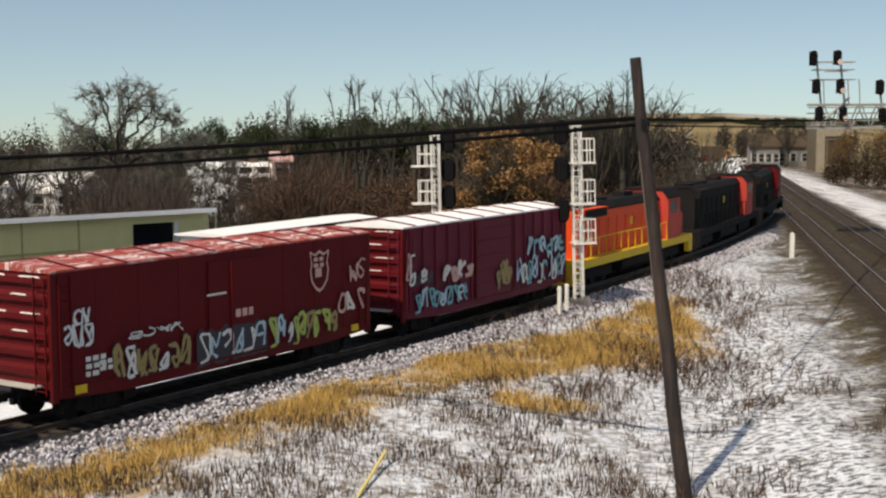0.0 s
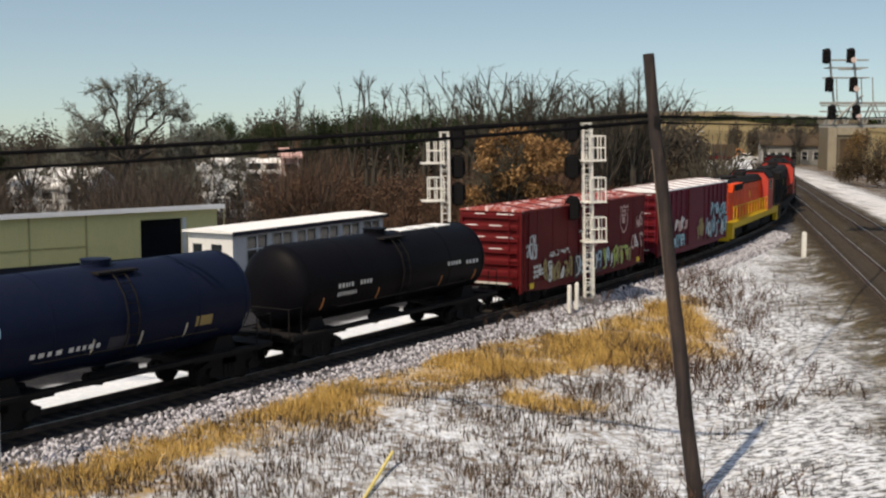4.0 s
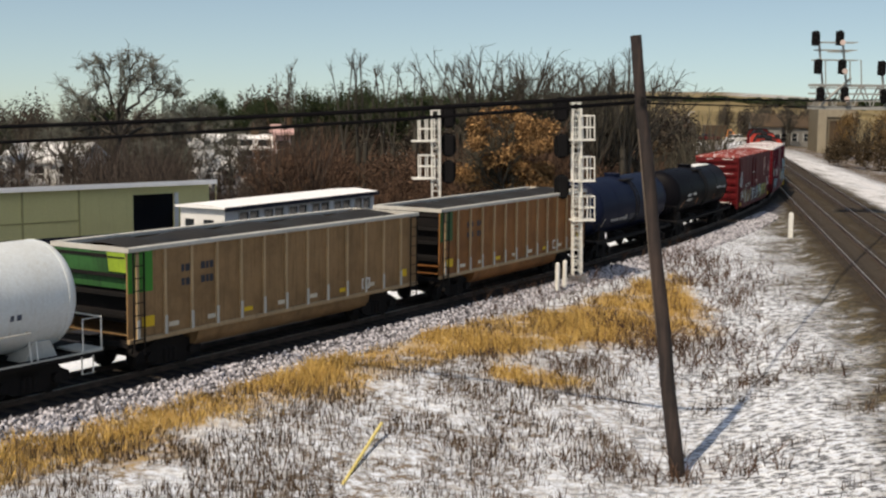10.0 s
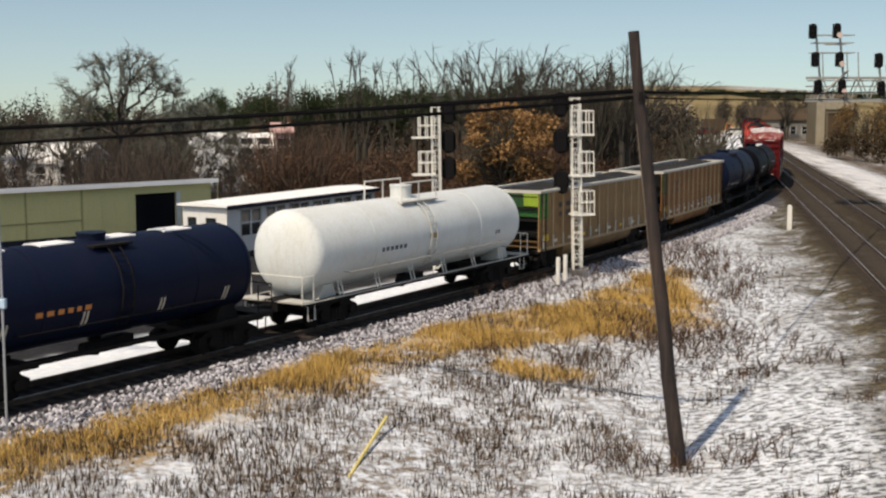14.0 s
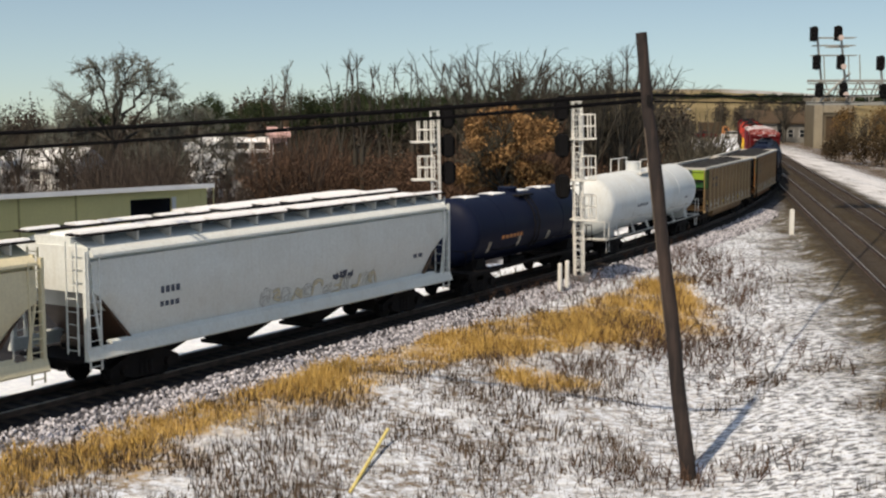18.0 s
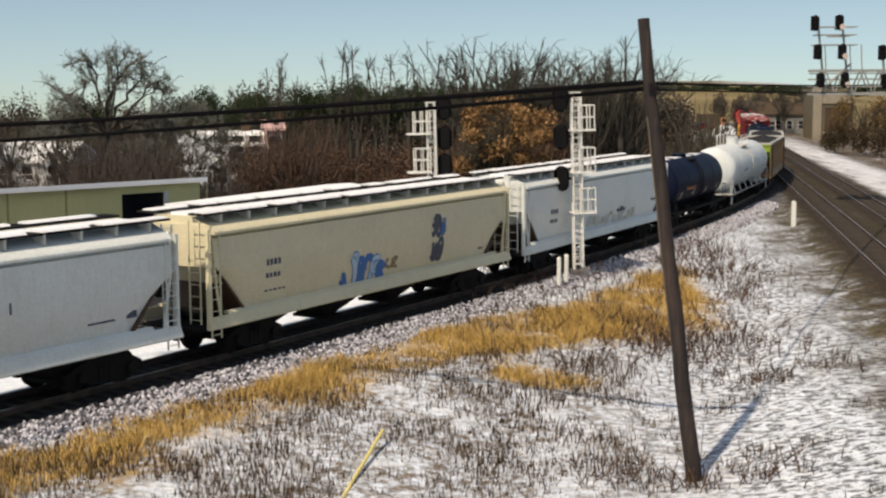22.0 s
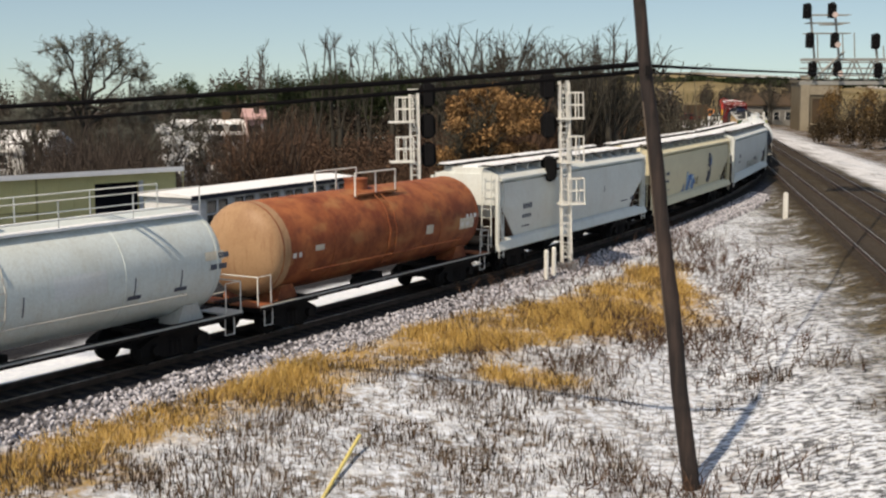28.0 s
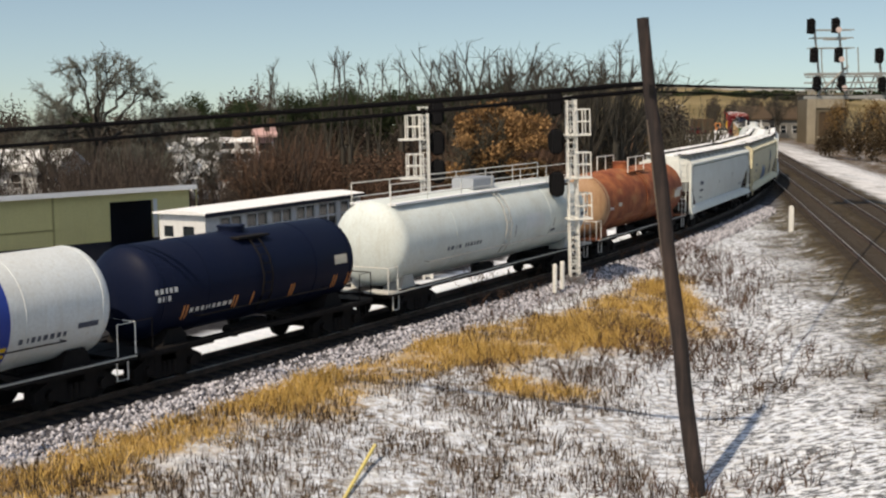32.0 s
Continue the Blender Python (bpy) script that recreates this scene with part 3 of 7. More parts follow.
# ---- wooden pole, cables, small posts ----
def build_pole():
    foot, top = Vector((6.1, 31.6, height_at(6.1, 31.6) - 0.5)), Vector((4.72, 32.2, 9.85))
    n = 12
    m = Mesh().path([foot.lerp(top, i / n) + Vector((0.02 * math.sin(i * 1.7), 0, 0)) for i in range(n + 1)], [0.205 - 0.065 * i / n for i in range(n + 1)], 14)
    pole = thing("utility_pole", "leaning dark wooden utility pole with cables", "utility pole")
    part("pole", m, POLE_WOOD, pole, smooth=True)
    hook = foot.lerp(top, 0.86)
    part("cable_bracket", Mesh().rod(hook + Vector((-0.18, 0, 0)), hook + Vector((0.2, 0, 0)), 0.03).box(hook.x - 0.05, hook.x + 0.05, hook.y - 0.22, hook.y - 0.1, hook.z - 0.12, hook.z + 0.1), STEEL_DARK, pole)
    drop = Mesh().path([foot.lerp(top, 0.35 + k * 0.045) + Vector((-0.185 + 0.003 * k, -0.05, 0)) for k in range(11)], 0.02, 5)
    part("ground_wire", drop, BARK_PALE, pole, "pale wire guard down the pole")
    return hook


HOOK = build_pole()


def cable(name, a, b, sag, r, label):
    a, b = Vector(a), Vector(b)
    pts = []
    for i in range(33):
        u = i / 32
        q = a.lerp(b, u)
        q.z -= 4 * sag * u * (1 - u)
        pts.append(q)
    solid(name, Mesh().path(pts, r, 6), CABLE, label, "cable", "overhead cables", smooth=True)


cable("overhead_cable", (-34.0, 44.0, 6.55), HOOK + Vector((0, 0, 0.14)), 0.3, 0.062, "thick black overhead cable tied to the wooden pole")
cable("overhead_cable", (-34.0, 44.0, 5.75), HOOK + Vector((0, 0, -0.02)), 0.3, 0.05, "thin black overhead cable tied to the wooden pole")
cable("overhead_cable", HOOK + Vector((0, 0, 0.1)), (38.0, 110.0, 8.5), 0.12, 0.036, "thin black overhead cable tied to the wooden pole")
cable("overhead_cable", HOOK + Vector((0, 0, -0.05)), (38.0, 110.0, 8.0), 0.15, 0.022, "thin black overhead cable tied to the wooden pole")


def build_posts():
    for lat, ds in ((2.6, 16.9), (2.5, 17.9)):
        p = along(ds, lat)
        z = height_at(p[0], p[1])
        m = Mesh().rod((p[0], p[1], z - 0.1), (p[0], p[1], 0.86), 0.10, 12).rod((p[0], p[1], 0.86), (p[0], p[1], 0.92), 0.10, 12, 0.03)
        solid("vent_pipe", m, MAST_WHITE, "short white pipe standing beside the track", "pipe", "white pipes", smooth=True)
    p = np.array((21.6, 82.2))
    z = height_at(*p)
    solid("marker_post", Mesh().box(p[0] - 0.13, p[0] + 0.13, p[1] - 0.1, p[1] + 0.1, z - 0.1, z + 1.55).rod((p[0], p[1], z + 1.55), (p[0], p[1], z + 1.62), 0.13, 8, 0.05), MAST_WHITE, "white square marker post between two tracks", "post")
    p = along(-13.9, 2.6)
    z = height_at(p[0], p[1])
    t = thing("slim_post", "slim grey metal post with a small pale blue box", "post", at=pose(p[0], p[1], 0))
    part("pole", Mesh().rod((0, 0, z - 0.1), (0, 0, 5.3), 0.035, 8), LIGHT_POST, t)
    part("box", Mesh().box(-0.09, 0.09, -0.09, 0.09, 2.9, 3.15, 0.02), PALE_BOX, t)
    a = Vector((-2.36, 29.04, height_at(-2.36, 29.04)))
    b = Vector((-1.65, 32.91, 0))
    b.z = height_at(b.x, b.y) + 0.38
    solid("guy_guard", Mesh().rod(a, b, 0.045, 8), STICK, "long yellow plastic guy-wire guard lying in the grass", "guard", smooth=True)


build_posts()


# ---- signals ----
def signal_head(parent, x, y, z, face, size=1.0, narrow=1.0):
    """A dark backing plate with hood and lens; face: the way it looks along y."""
    m = Mesh()
    prof = []
    w, h = 0.36 * size * narrow, 0.58 * size
    for i in range(24):
        a = 2 * math.pi * i / 24
        c, s = math.cos(a), math.sin(a)
        prof.append((x + w * c, z + (h - w) * (1 if s >= 0 else -1) + w * s))
    m.slab(prof, y - 0.03, y + 0.03)
    head = part("signal_head", m, SIGNAL_BLACK, parent, "black oval backing plate with hooded lamps")
    for dz in (0.32, 0.0, -0.32):
        part("hood", Mesh().rod((x, y, z + dz), (x, y + face * 0.34, z + dz), 0.13, 12), SIGNAL_BLACK, head)
    part("housing", Mesh().box(x - 0.2, x + 0.2, y - face * 0.28 - 0.05, y - face * 0.28 + 0.22, z - 0.5, z + 0.5, 0.03), SIGNAL_BLACK, head)


def lattice_mast(label, at, low, top, floors, side, heads):
    t = thing("signal_mast", label, "railway signal", "signal masts", at)
    w = 0.17
    legs = [(-w, -w), (w, -w), (w, w), (-w, w)]
    for a, b in legs:
        part("leg", Mesh().box(a - 0.03, a + 0.03, b - 0.03, b + 0.03, low, top), MAST_WHITE, t)
    z, k = low + 0.2, 0
    while z < top - 0.2:
        for i in range(4):
            a, b = legs[i], legs[(i + 1) % 4]
            part("cross_bar", Mesh().rod((*a, z), (*b, z), 0.022, 4), MAST_WHITE, t)
            p, q = ((a, b) if k % 2 else (b, a))
            if k % 2 == 0:
                part("brace", Mesh().rod((*p, z), (*q, min(z + 0.5, top)), 0.02, 4), MAST_WHITE, t)
        z += 0.5
        k += 1
    ladder = Mesh()
    for x in (-0.2, 0.2):
        ladder.rod((x, -w - 0.16, low + 0.1), (x, -w - 0.16, top - 0.1), 0.03, 5)
    z = low + 0.3
    while z < top - 0.2:
        ladder.rod((-0.2, -w - 0.16, z), (0.2, -w - 0.16, z), 0.022, 4)
        z += 0.3
    part("ladder", ladder, MAST_WHITE, t)
    for z in floors:
        x0, x1 = (w * 0.5, 0.78) if side > 0 else (-0.78, -w * 0.5)
        d = part("platform", Mesh().box(x0 - 0.35, x1 + 0.05, -0.45, 0.45, z - 0.07, z), MAST_WHITE, t)
        for y in (-0.42, 0.42):
            for x in (x0, (x0 + x1) / 2, x1):
                part("railing_post", Mesh().rod((x, y, z), (x, y, z + 1.08), 0.03, 5), MAST_WHITE, d)
            for h in (0.55, 1.08):
                part("railing_bar", Mesh().rod((x0, y, z + h), (x1, y, z + h), 0.03, 5), MAST_WHITE, d)
        for h in (0.55, 1.08):
            part("railing_bar", Mesh().rod((side * 0.78, -0.42, z + h), (side * 0.78, 0.42, z + h), 0.03, 5), MAST_WHITE, d)
    part("cap", Mesh().box(-w - 0.06, w + 0.06, -w - 0.06, w + 0.06, top, top + 0.05), MAST_WHITE, t)
    for z in heads:
        part("bracket", Mesh().box(-side * 0.2, -side * 0.62, -0.05, 0.05, z - 0.05, z + 0.05), STEEL_DARK, t)
        signal_head(t, -side * 0.66, 0.12, z, 1)
    return t


NEAR_MAST = (5.95, 59.9)
near_mast = lattice_mast("tall white lattice signal mast with three railed platforms", pose(NEAR_MAST[0], NEAR_MAST[1], 0, 0, -1.5, 8), 0.0, 8.0, (6.35, 4.45, 2.62), 1, (7.75, 6.05, 4.15))
part("footing", Mesh().box(-0.4, 0.4, -0.4, 0.4, -0.8, 0.0, 0.03), STONE_GREY, near_mast)
lattice_mast("white lattice signal mast with two railed platforms behind the train", pose(-0.68, 62.3, 0, 0, -1.0, 8), -0.5, 7.55, (6.15, 4.35), -1, (7.3, 5.9, 4.6))


def build_gantry():
    """Three leaning columns of signal heads on a truss that spans the sidings to a far tower."""
    t = thing("signal_gantry", "pale steel signal gantry with many black signal heads", "signal gantry", at=pose(25.7, 94.0, 0))

    def lean_x(x, z):
        return x + 0.125 * (12.65 - z)
    for x, z1 in ((0.28, 13.0), (1.98, 13.0), (4.62, 10.8), (7.8, 10.8)):
        part("column", Mesh().slab([(lean_x(x, 8.0), 8.0), (lean_x(x, z1), z1), (lean_x(x, z1) + 0.13, z1), (lean_x(x, 8.0) + 0.13, 8.0)], -0.07, 0.07), GANTRY_STEEL, t)
    for z, x0, x1 in ((12.4, 0.2, 3.15), (11.85, 0.2, 3.1), (11.15, 0.1, 3.2), (11.75, 1.2, 2.6)):
        for y in (-0.05, 0.75):
            part("cat_walk_rail", Mesh().box(x0, x1, y - 0.035, y + 0.035, z - 0.04, z + 0.04), GANTRY_STEEL, t)
    for z, r in ((9.35, 0.09), (8.75, 0.05), (8.25, 0.05), (7.75, 0.13)):
        for y in (0.0, 0.9):
            part("beam", Mesh().box(0.0, 16.4, y - r, y + r, z - r, z + r), GANTRY_STEEL, t)
    part("walkway", Mesh().box(0.1, 16.4, -0.1, 1.0, 9.12, 9.2), GANTRY_STEEL, t, "pale grating walkway")
    for k in range(12):
        x = 0.3 + k * 1.35
        for y in (0.0, 0.9):
            part("strut", Mesh().rod((x, y, 7.75), (x + 0.67, y, 9.35), 0.05, 5).rod((x + 0.67, y, 9.35), (x + 1.35, y, 7.75), 0.05, 5), GANTRY_STEEL, t)
    for x in (1.0, 2.75, 3.55, 5.6, 6.6):
        part("rail_post", Mesh().rod((x, 0, 9.3), (x - 0.12, 0, 11.2 if x < 3.6 else 10.3), 0.045, 5), GANTRY_STEEL, t)
    part("stay", Mesh().rod((0.55, -0.12, 7.8), (2.75, -0.12, 9.9), 0.09, 6), GANTRY_STEEL, t)
    for x, zs in ((0.1, (12.66, 10.67, 8.7)), (1.82, (12.7, 10.67, 8.7)), (4.65, (10.6, 8.6)), (7.8, (10.6, 8.6))):
        for z in zs:
            signal_head(t, lean_x(x, z), -0.25, z, -1, 0.95, 0.8)
            part("bracket", Mesh().box(lean_x(x, z) - 0.05, lean_x(x, z) + 0.3, -0.2, 0.1, z - 0.06, z + 0.06), GANTRY_STEEL, t)
            if 1 < x < 4:
                part("lens", Mesh().rod((lean_x(x, z) + 0.08, -0.62, z - 0.32), (lean_x(x, z) + 0.08, -0.66, z - 0.32), 0.2, 14), LENS, t, "pale lamp lens")
    for x in (15.0, 16.2):
        for y in (-0.5, 1.4):
            part("tower_leg", Mesh().box(x - 0.12, x + 0.12, y - 0.12, y + 0.12, -1.1, 9.6), GANTRY_STEEL, t)
    part("footing", Mesh().box(14.4, 16.8, -1.1, 2.0, -1.3, -0.3, 0.05), CONCRETE, t)


build_gantry()


# ---- rolling stock: x runs forward, -y is the side toward the field, z from the rail ----
WHEEL = Mesh().rod((0, -0.07, 0), (0, 0.07, 0), 0.46, 20).rod((0, 0.07, 0), (0, 0.10, 0), 0.485, 20).rod((0, -0.12, 0), (0, -0.07, 0), 0.16, 10).data("wheel", STEEL_DARK, True)


def truck_frame():
    m = Mesh()
    for y in (-1.0, 1.0):
        m.slab([(-1.38, 0.30), (-1.38, 0.58), (-1.05, 0.74), (-0.5, 0.92), (0.5, 0.92), (1.05, 0.74), (1.38, 0.58), (1.38, 0.30), (0.72, 0.30), (0.5, 0.17), (-0.5, 0.17), (-0.72, 0.30)], y - 0.1, y + 0.1)
        for x in (-0.2, 0.0, 0.2):
            m.rod((x, y * 1.06, 0.22), (x, y * 1.06, 0.62), 0.09, 8)
        for x in (-0.89, 0.89):
            m.rod((x, y * 1.1, 0.46), (x, y * 1.24, 0.46), 0.15, 10)
    m.box(-0.3, 0.3, -1.1, 1.1, 0.42, 0.86, 0.04)
    for x in (-0.89, 0.89):
        m.rod((x, -0.85, 0.46), (x, 0.85, 0.46), 0.08, 8)
    for x in (-0.42, 0.42):
        m.box(x - 0.05, x + 0.05, -0.95, 0.95, 0.28, 0.5)
    return m.data("truck", STEEL_DARK)


TRUCK = truck_frame()


def add_truck(car, x):
    t = part("truck", TRUCK, None, car, "cast steel four-wheel truck")
    t.location.x = x
    for dx in (-0.89, 0.89):
        for y, turn in ((-0.76, 0), (0.76, 180)):
            w = part("wheel", WHEEL, None, t)
            w.matrix_basis = pose(dx, y, 0.46, 0, 0, turn)


def add_coupler(car, x, d):
    m = Mesh().box(min(x, x + d * 0.45), max(x, x + d * 0.45), -0.09, 0.09, 0.78, 0.96, 0.02).box(min(x + d * 0.38, x + d * 0.75), max(x + d * 0.38, x + d * 0.75), -0.17, 0.17, 0.72, 1.02, 0.05)
    part("coupler", m, STEEL_DARK, car)


def running_gear(car, x0, x1):
    L = x1 - x0
    for x in (x0 + L * 0.14, x1 - L * 0.14):
        add_truck(car, x)
    add_coupler(car, x0, -1)
    add_coupler(car, x1, 1)


def bars(parent, name, mat, x, z, y, rows, w, h, seed=0, gap=0.35, label=""):
    """Writing too small to read: rows of short strokes. Each row: number of strokes."""
    rng = random.Random(seed)
    for r, n in enumerate(rows):
        cx = x
        for k in range(n):
            ww = w * rng.uniform(0.7, 1.15)
            part(name, Mesh().box(cx, cx + ww, y - 0.004, y, z - r * h * 1.5, z - r * h * 1.5 + h), mat, parent, label)
            cx += ww + w * gap


# strokes of sprayed shapes, in a unit box
GLYPHS = (
    ((0, 0), (0, 1), (0.9, 0.95), (0.95, 0.55), (0.1, 0.5), (1, 0)),
    ((0.95, 0.85), (0.5, 1), (0.05, 0.7), (0.9, 0.35), (0.5, 0), (0, 0.15)),
    ((0.05, 0.1), (0, 0.9), (0.5, 0.35), (1, 0.95), (0.95, 0.05)),
    ((0.5, 0), (0, 0.25), (0, 0.8), (0.5, 1), (1, 0.8), (1, 0.25), (0.5, 0)),
    ((0, 0.95), (1, 1), (0.05, 0.05), (1, 0)),
    ((0, 0), (0.45, 1), (0.6, 1), (1, 0), (0.8, 0.4), (0.2, 0.4)),
    ((1, 1), (0.05, 0.95), (0.05, 0.5), (0.8, 0.5), (0.05, 0.5), (0, 0.02), (1, 0)),
    ((0, 1), (0.05, 0), (0.1, 0.45), (1, 1), (0.3, 0.55), (1, 0)),
)


def letters(parent, x0, x1, z0, z1, y, fills, edge, seed, n, fat=0.24, skin=None, tuck=None):
    """Sprayed fat letter-like shapes, each with a dark or pale edge; they spell nothing."""
    rng = random.Random(seed)
    w = (x1 - x0) / n
    h = z1 - z0
    if skin:
        m = Mesh()
        k = max(6, int((x1 - x0) / 0.2))
        top = [(x0 - 0.1 + (x1 - x0 + 0.2) * i / k, z1 + rng.uniform(-0.1, 0.12) * h) for i in range(k + 1)]
        low = [(x0 - 0.1 + (x1 - x0 + 0.2) * i / k, z0 + rng.uniform(-0.05, 0.1) * h) for i in range(k + 1)]
        for i in range(k):
            m.add([(low[i][0], y, low[i][1]), (low[i + 1][0], y, low[i + 1][1]), (top[i + 1][0], y, top[i + 1][1]), (top[i][0], y, top[i][1])], [(0, 1, 2, 3)])
        part("graffiti", m, skin, parent, "sprayed graffiti background")
    for i in range(n):
        form = [q for g in rng.sample(GLYPHS, 2) for q in g[: rng.choice((3, 4, 5))]]
        if rng.random() < 0.5:
            form = [(1 - a, b) for a, b in form]
        if rng.random() < 0.5:
            form = [(a, 1 - b) for a, b in form]
        lean, drop, tall = rng.uniform(-0.12, 0.25), rng.uniform(0, 0.14) * h, rng.uniform(0.72, 1.0)
        key = []
        for a, b in form:
            key.append((x0 + w * (i + 0.06 + a * 0.88 + lean * (b - 0.5) + rng.uniform(-0.08, 0.08)), z0 + drop + h * tall * (b * 0.82 + 0.09) + rng.uniform(-0.04, 0.04) * h))
        pts = []
        for a, b in zip(key, key[1:]):
            for q in range(4):
                u = q / 4
                pts.append((a[0] + (b[0] - a[0]) * u, a[1] + (b[1] - a[1]) * u))
        pts.append(key[-1])
        for _ in range(1):
            pts = [pts[0]] + [((a[0] + 2 * b[0] + c[0]) / 4, (a[1] + 2 * b[1] + c[1]) / 4) for a, b, c in zip(pts, pts[1:], pts[2:])] + [pts[-1]]
        for layer, (mat, wide) in enumerate(((edge, 1.5), (fills[i % len(fills)], 0.95))):
            half = fat * min(w, h) * wide * 0.36
            v = []
            for k, (px, pz) in enumerate(pts):
                a, b = pts[max(0, k - 1)], pts[min(len(pts) - 1, k + 1)]
                tx, tz = b[0] - a[0], b[1] - a[1]
                ln = math.hypot(tx, tz) or 1
                hw = half * (1.0 + 0.25 * math.sin(k * 1.3 + i))
                lay = y + (np.interp(pz, *tuck) if tuck else 0) - 0.004 - 0.0045 * layer - 0.0006 * (i % 3) - 0.0001 * k
                v += [(px - tz / ln * hw, lay, pz + tx / ln * hw), (px + tz / ln * hw, lay, pz - tx / ln * hw)]
            part("graffiti", Mesh().add(v, [(2 * k, 2 * k + 1, 2 * k + 3, 2 * k + 2) for k in range(len(pts) - 1)]), mat, parent, "sprayed graffiti shape")


def ladder(car, x, y, z0, z1, mat, along_x=True, width=0.42):
    m = Mesh()
    d = (width / 2, 0) if along_x else (0, width / 2)
    for s in (-1, 1):
        m.box(x + s * d[0] - 0.02, x + s * d[0] + 0.02, y + s * d[1] - 0.02, y + s * d[1] + 0.02, z0, z1)
    z = z0 + 0.12
    while z < z1:
        m.rod((x - d[0], y - d[1], z), (x + d[0], y + d[1], z), 0.018, 4)
        z += 0.36
    part("ladder", m, mat, car)


def boxcar(label, L, paint_, end_paint, roof_mat, ribs, top=4.25, low=0.72):
    car = thing("boxcar", label, "boxcar", "freight cars")
    h = L / 2
    W = 1.48
    part("body", Mesh().prism([(-W, low + 0.35), (W, low + 0.35), (W, top), (-W, top)], -h + 0.12, h - 0.12), paint_, car)
    for s in (-1, 1):
        x = s * (h - 0.12)
        wave = [(x - s * 0.05, low + 0.35)]
        ledges = [1.35 + (top - 1.75) * k / 5 for k in range(6)]
        for z in ledges:
            wave += [(x + s * 0.01, z), (x + s * 0.13, z + 0.10), (x + s * 0.13, z + 0.26), (x + s * 0.01, z + 0.36)]
        wave += [(x + s * 0.01, top - 0.02), (x - s * 0.05, top - 0.02)]
        for k, z in enumerate(ledges[2:]):
            for y0, wide in ((-1.15, 0.9), (0.25, 0.55)) if k % 2 else ((-0.6, 0.7), (0.6, 0.6)):
                part("snow_ledge", Mesh().prism([(y0, z + 0.262), (y0 + wide, z + 0.262), (y0 + wide - 0.1, z + 0.30), (y0 + 0.1, z + 0.30)], min(x + s * 0.05, x + s * 0.125), max(x + s * 0.05, x + s * 0.125)), ROOF_SNOW, car, "line of snow on an end rib")
        m = Mesh().slab(wave, -W + 0.09, W - 0.09)
        part("corrugated_end", m, end_paint, car, "pressed steel end with horizontal ribs")
        for y in (-W, W):
            part("corner_post", Mesh().box(x - 0.1, x + 0.1, y - 0.015 if y < 0 else y - 0.1, y + 0.1 if y < 0 else y + 0.015, low, top), end_paint, car)
        part("crossover", Mesh().box(min(x, x + s * 0.4), max(x, x + s * 0.4), -1.0, 1.0, 1.12, 1.16), CHORD, car, "pale end platform grating")
        for y in (-W - 0.035, W + 0.035):
            ladder(car, s * (h - 0.5), y, low + 0.1, top - 0.1 if s < 0 else 2.4, paint_)
        ladder(car, s * (h + 0.06), -W + 0.35, low + 0.2, top - 0.1, paint_, False)
    roof = Mesh()
    roof.prism([(-W - 0.05, top), (W + 0.05, top), (W + 0.05, top + 0.06), (0, top + 0.24), (-W - 0.05, top + 0.06)], -h + 0.02, h - 0.02)
    part("roof", roof, roof_mat, car, "snow-dusted ribbed steel roof")
    n = 16
    for k in range(1, n):
        x = -h + L * k / n
        part("roof_seam", Mesh().prism([(-W - 0.05, top + 0.062), (0, top + 0.245), (W + 0.05, top + 0.062), (W + 0.05, top + 0.10), (0, top + 0.285), (-W - 0.05, top + 0.10)], x - 0.04, x + 0.04), end_paint if k % 2 else roof_mat, car)
    for y in (-W, W):
        s = -1 if y < 0 else 1
        part("side_sill", Mesh().slab([(-h + 0.15, low + 0.36), (h - 0.15, low + 0.36), (h - 0.15, low + 0.1), (h - 2.6, low - 0.06), (-h + 2.6, low - 0.06), (-h + 0.15, low + 0.1)], y - 0.03, y + 0.03), paint_, car)
        if ribs:
            rib = Mesh().box(-0.06, 0.06, -0.045, 0.045, low + 0.3, top - 0.06).data("side_rib", paint_)
            for k in range(ribs):
                x = -h + 0.55 + (L - 1.1) * k / (ribs - 1)
                if abs(x) < 1.55:
                    continue
                ob = part("side_rib", rib, None, car)
                ob.location = (x, y + s * 0.03, 0)
            door = part("door", Mesh().box(-1.5, 1.5, y + s * 0.02, y + s * 0.09, low + 0.25, top - 0.12, 0.02), paint_, car, "wide sliding door with ribs")
            for z in (1.5, 2.1, 2.7, 3.3, 3.8):
                part("door_rib", Mesh().box(-1.42, 1.42, min(y + s * 0.09, y + s * 0.12), max(y + s * 0.09, y + s * 0.12), z - 0.03, z + 0.03), paint_, door)
            for x in (-1.6, 1.6):
                part("door_post", Mesh().box(x - 0.07, x + 0.07, min(y, y + s * 0.1), max(y, y + s * 0.1), low + 0.2, top - 0.05), end_paint, car)
        else:
            for k in range(1, 9):
                x = -h + L * k / 9
                part("panel_seam", Mesh().box(x - 0.02, x + 0.02, min(y, y + s * 0.012), max(y, y + s * 0.012), low + 0.36, top - 0.02), paint_, car)
            part("door", Mesh().box(-1.2, 1.35, min(y + s * 0.01, y + s * 0.06), max(y + s * 0.01, y + s * 0.06), low + 0.3, top - 0.25, 0.02), paint_, car, "flush plug door")
            part("door_bar", Mesh().rod((-0.2, y + s * 0.09, low + 0.4), (-0.2, y + s * 0.09, top - 0.3), 0.03, 6), paint_, car)
        part("door_track", Mesh().box(-3.2, 3.2, min(y, y + s * 0.08), max(y, y + s * 0.08), low + 0.2, low + 0.27), end_paint, car)
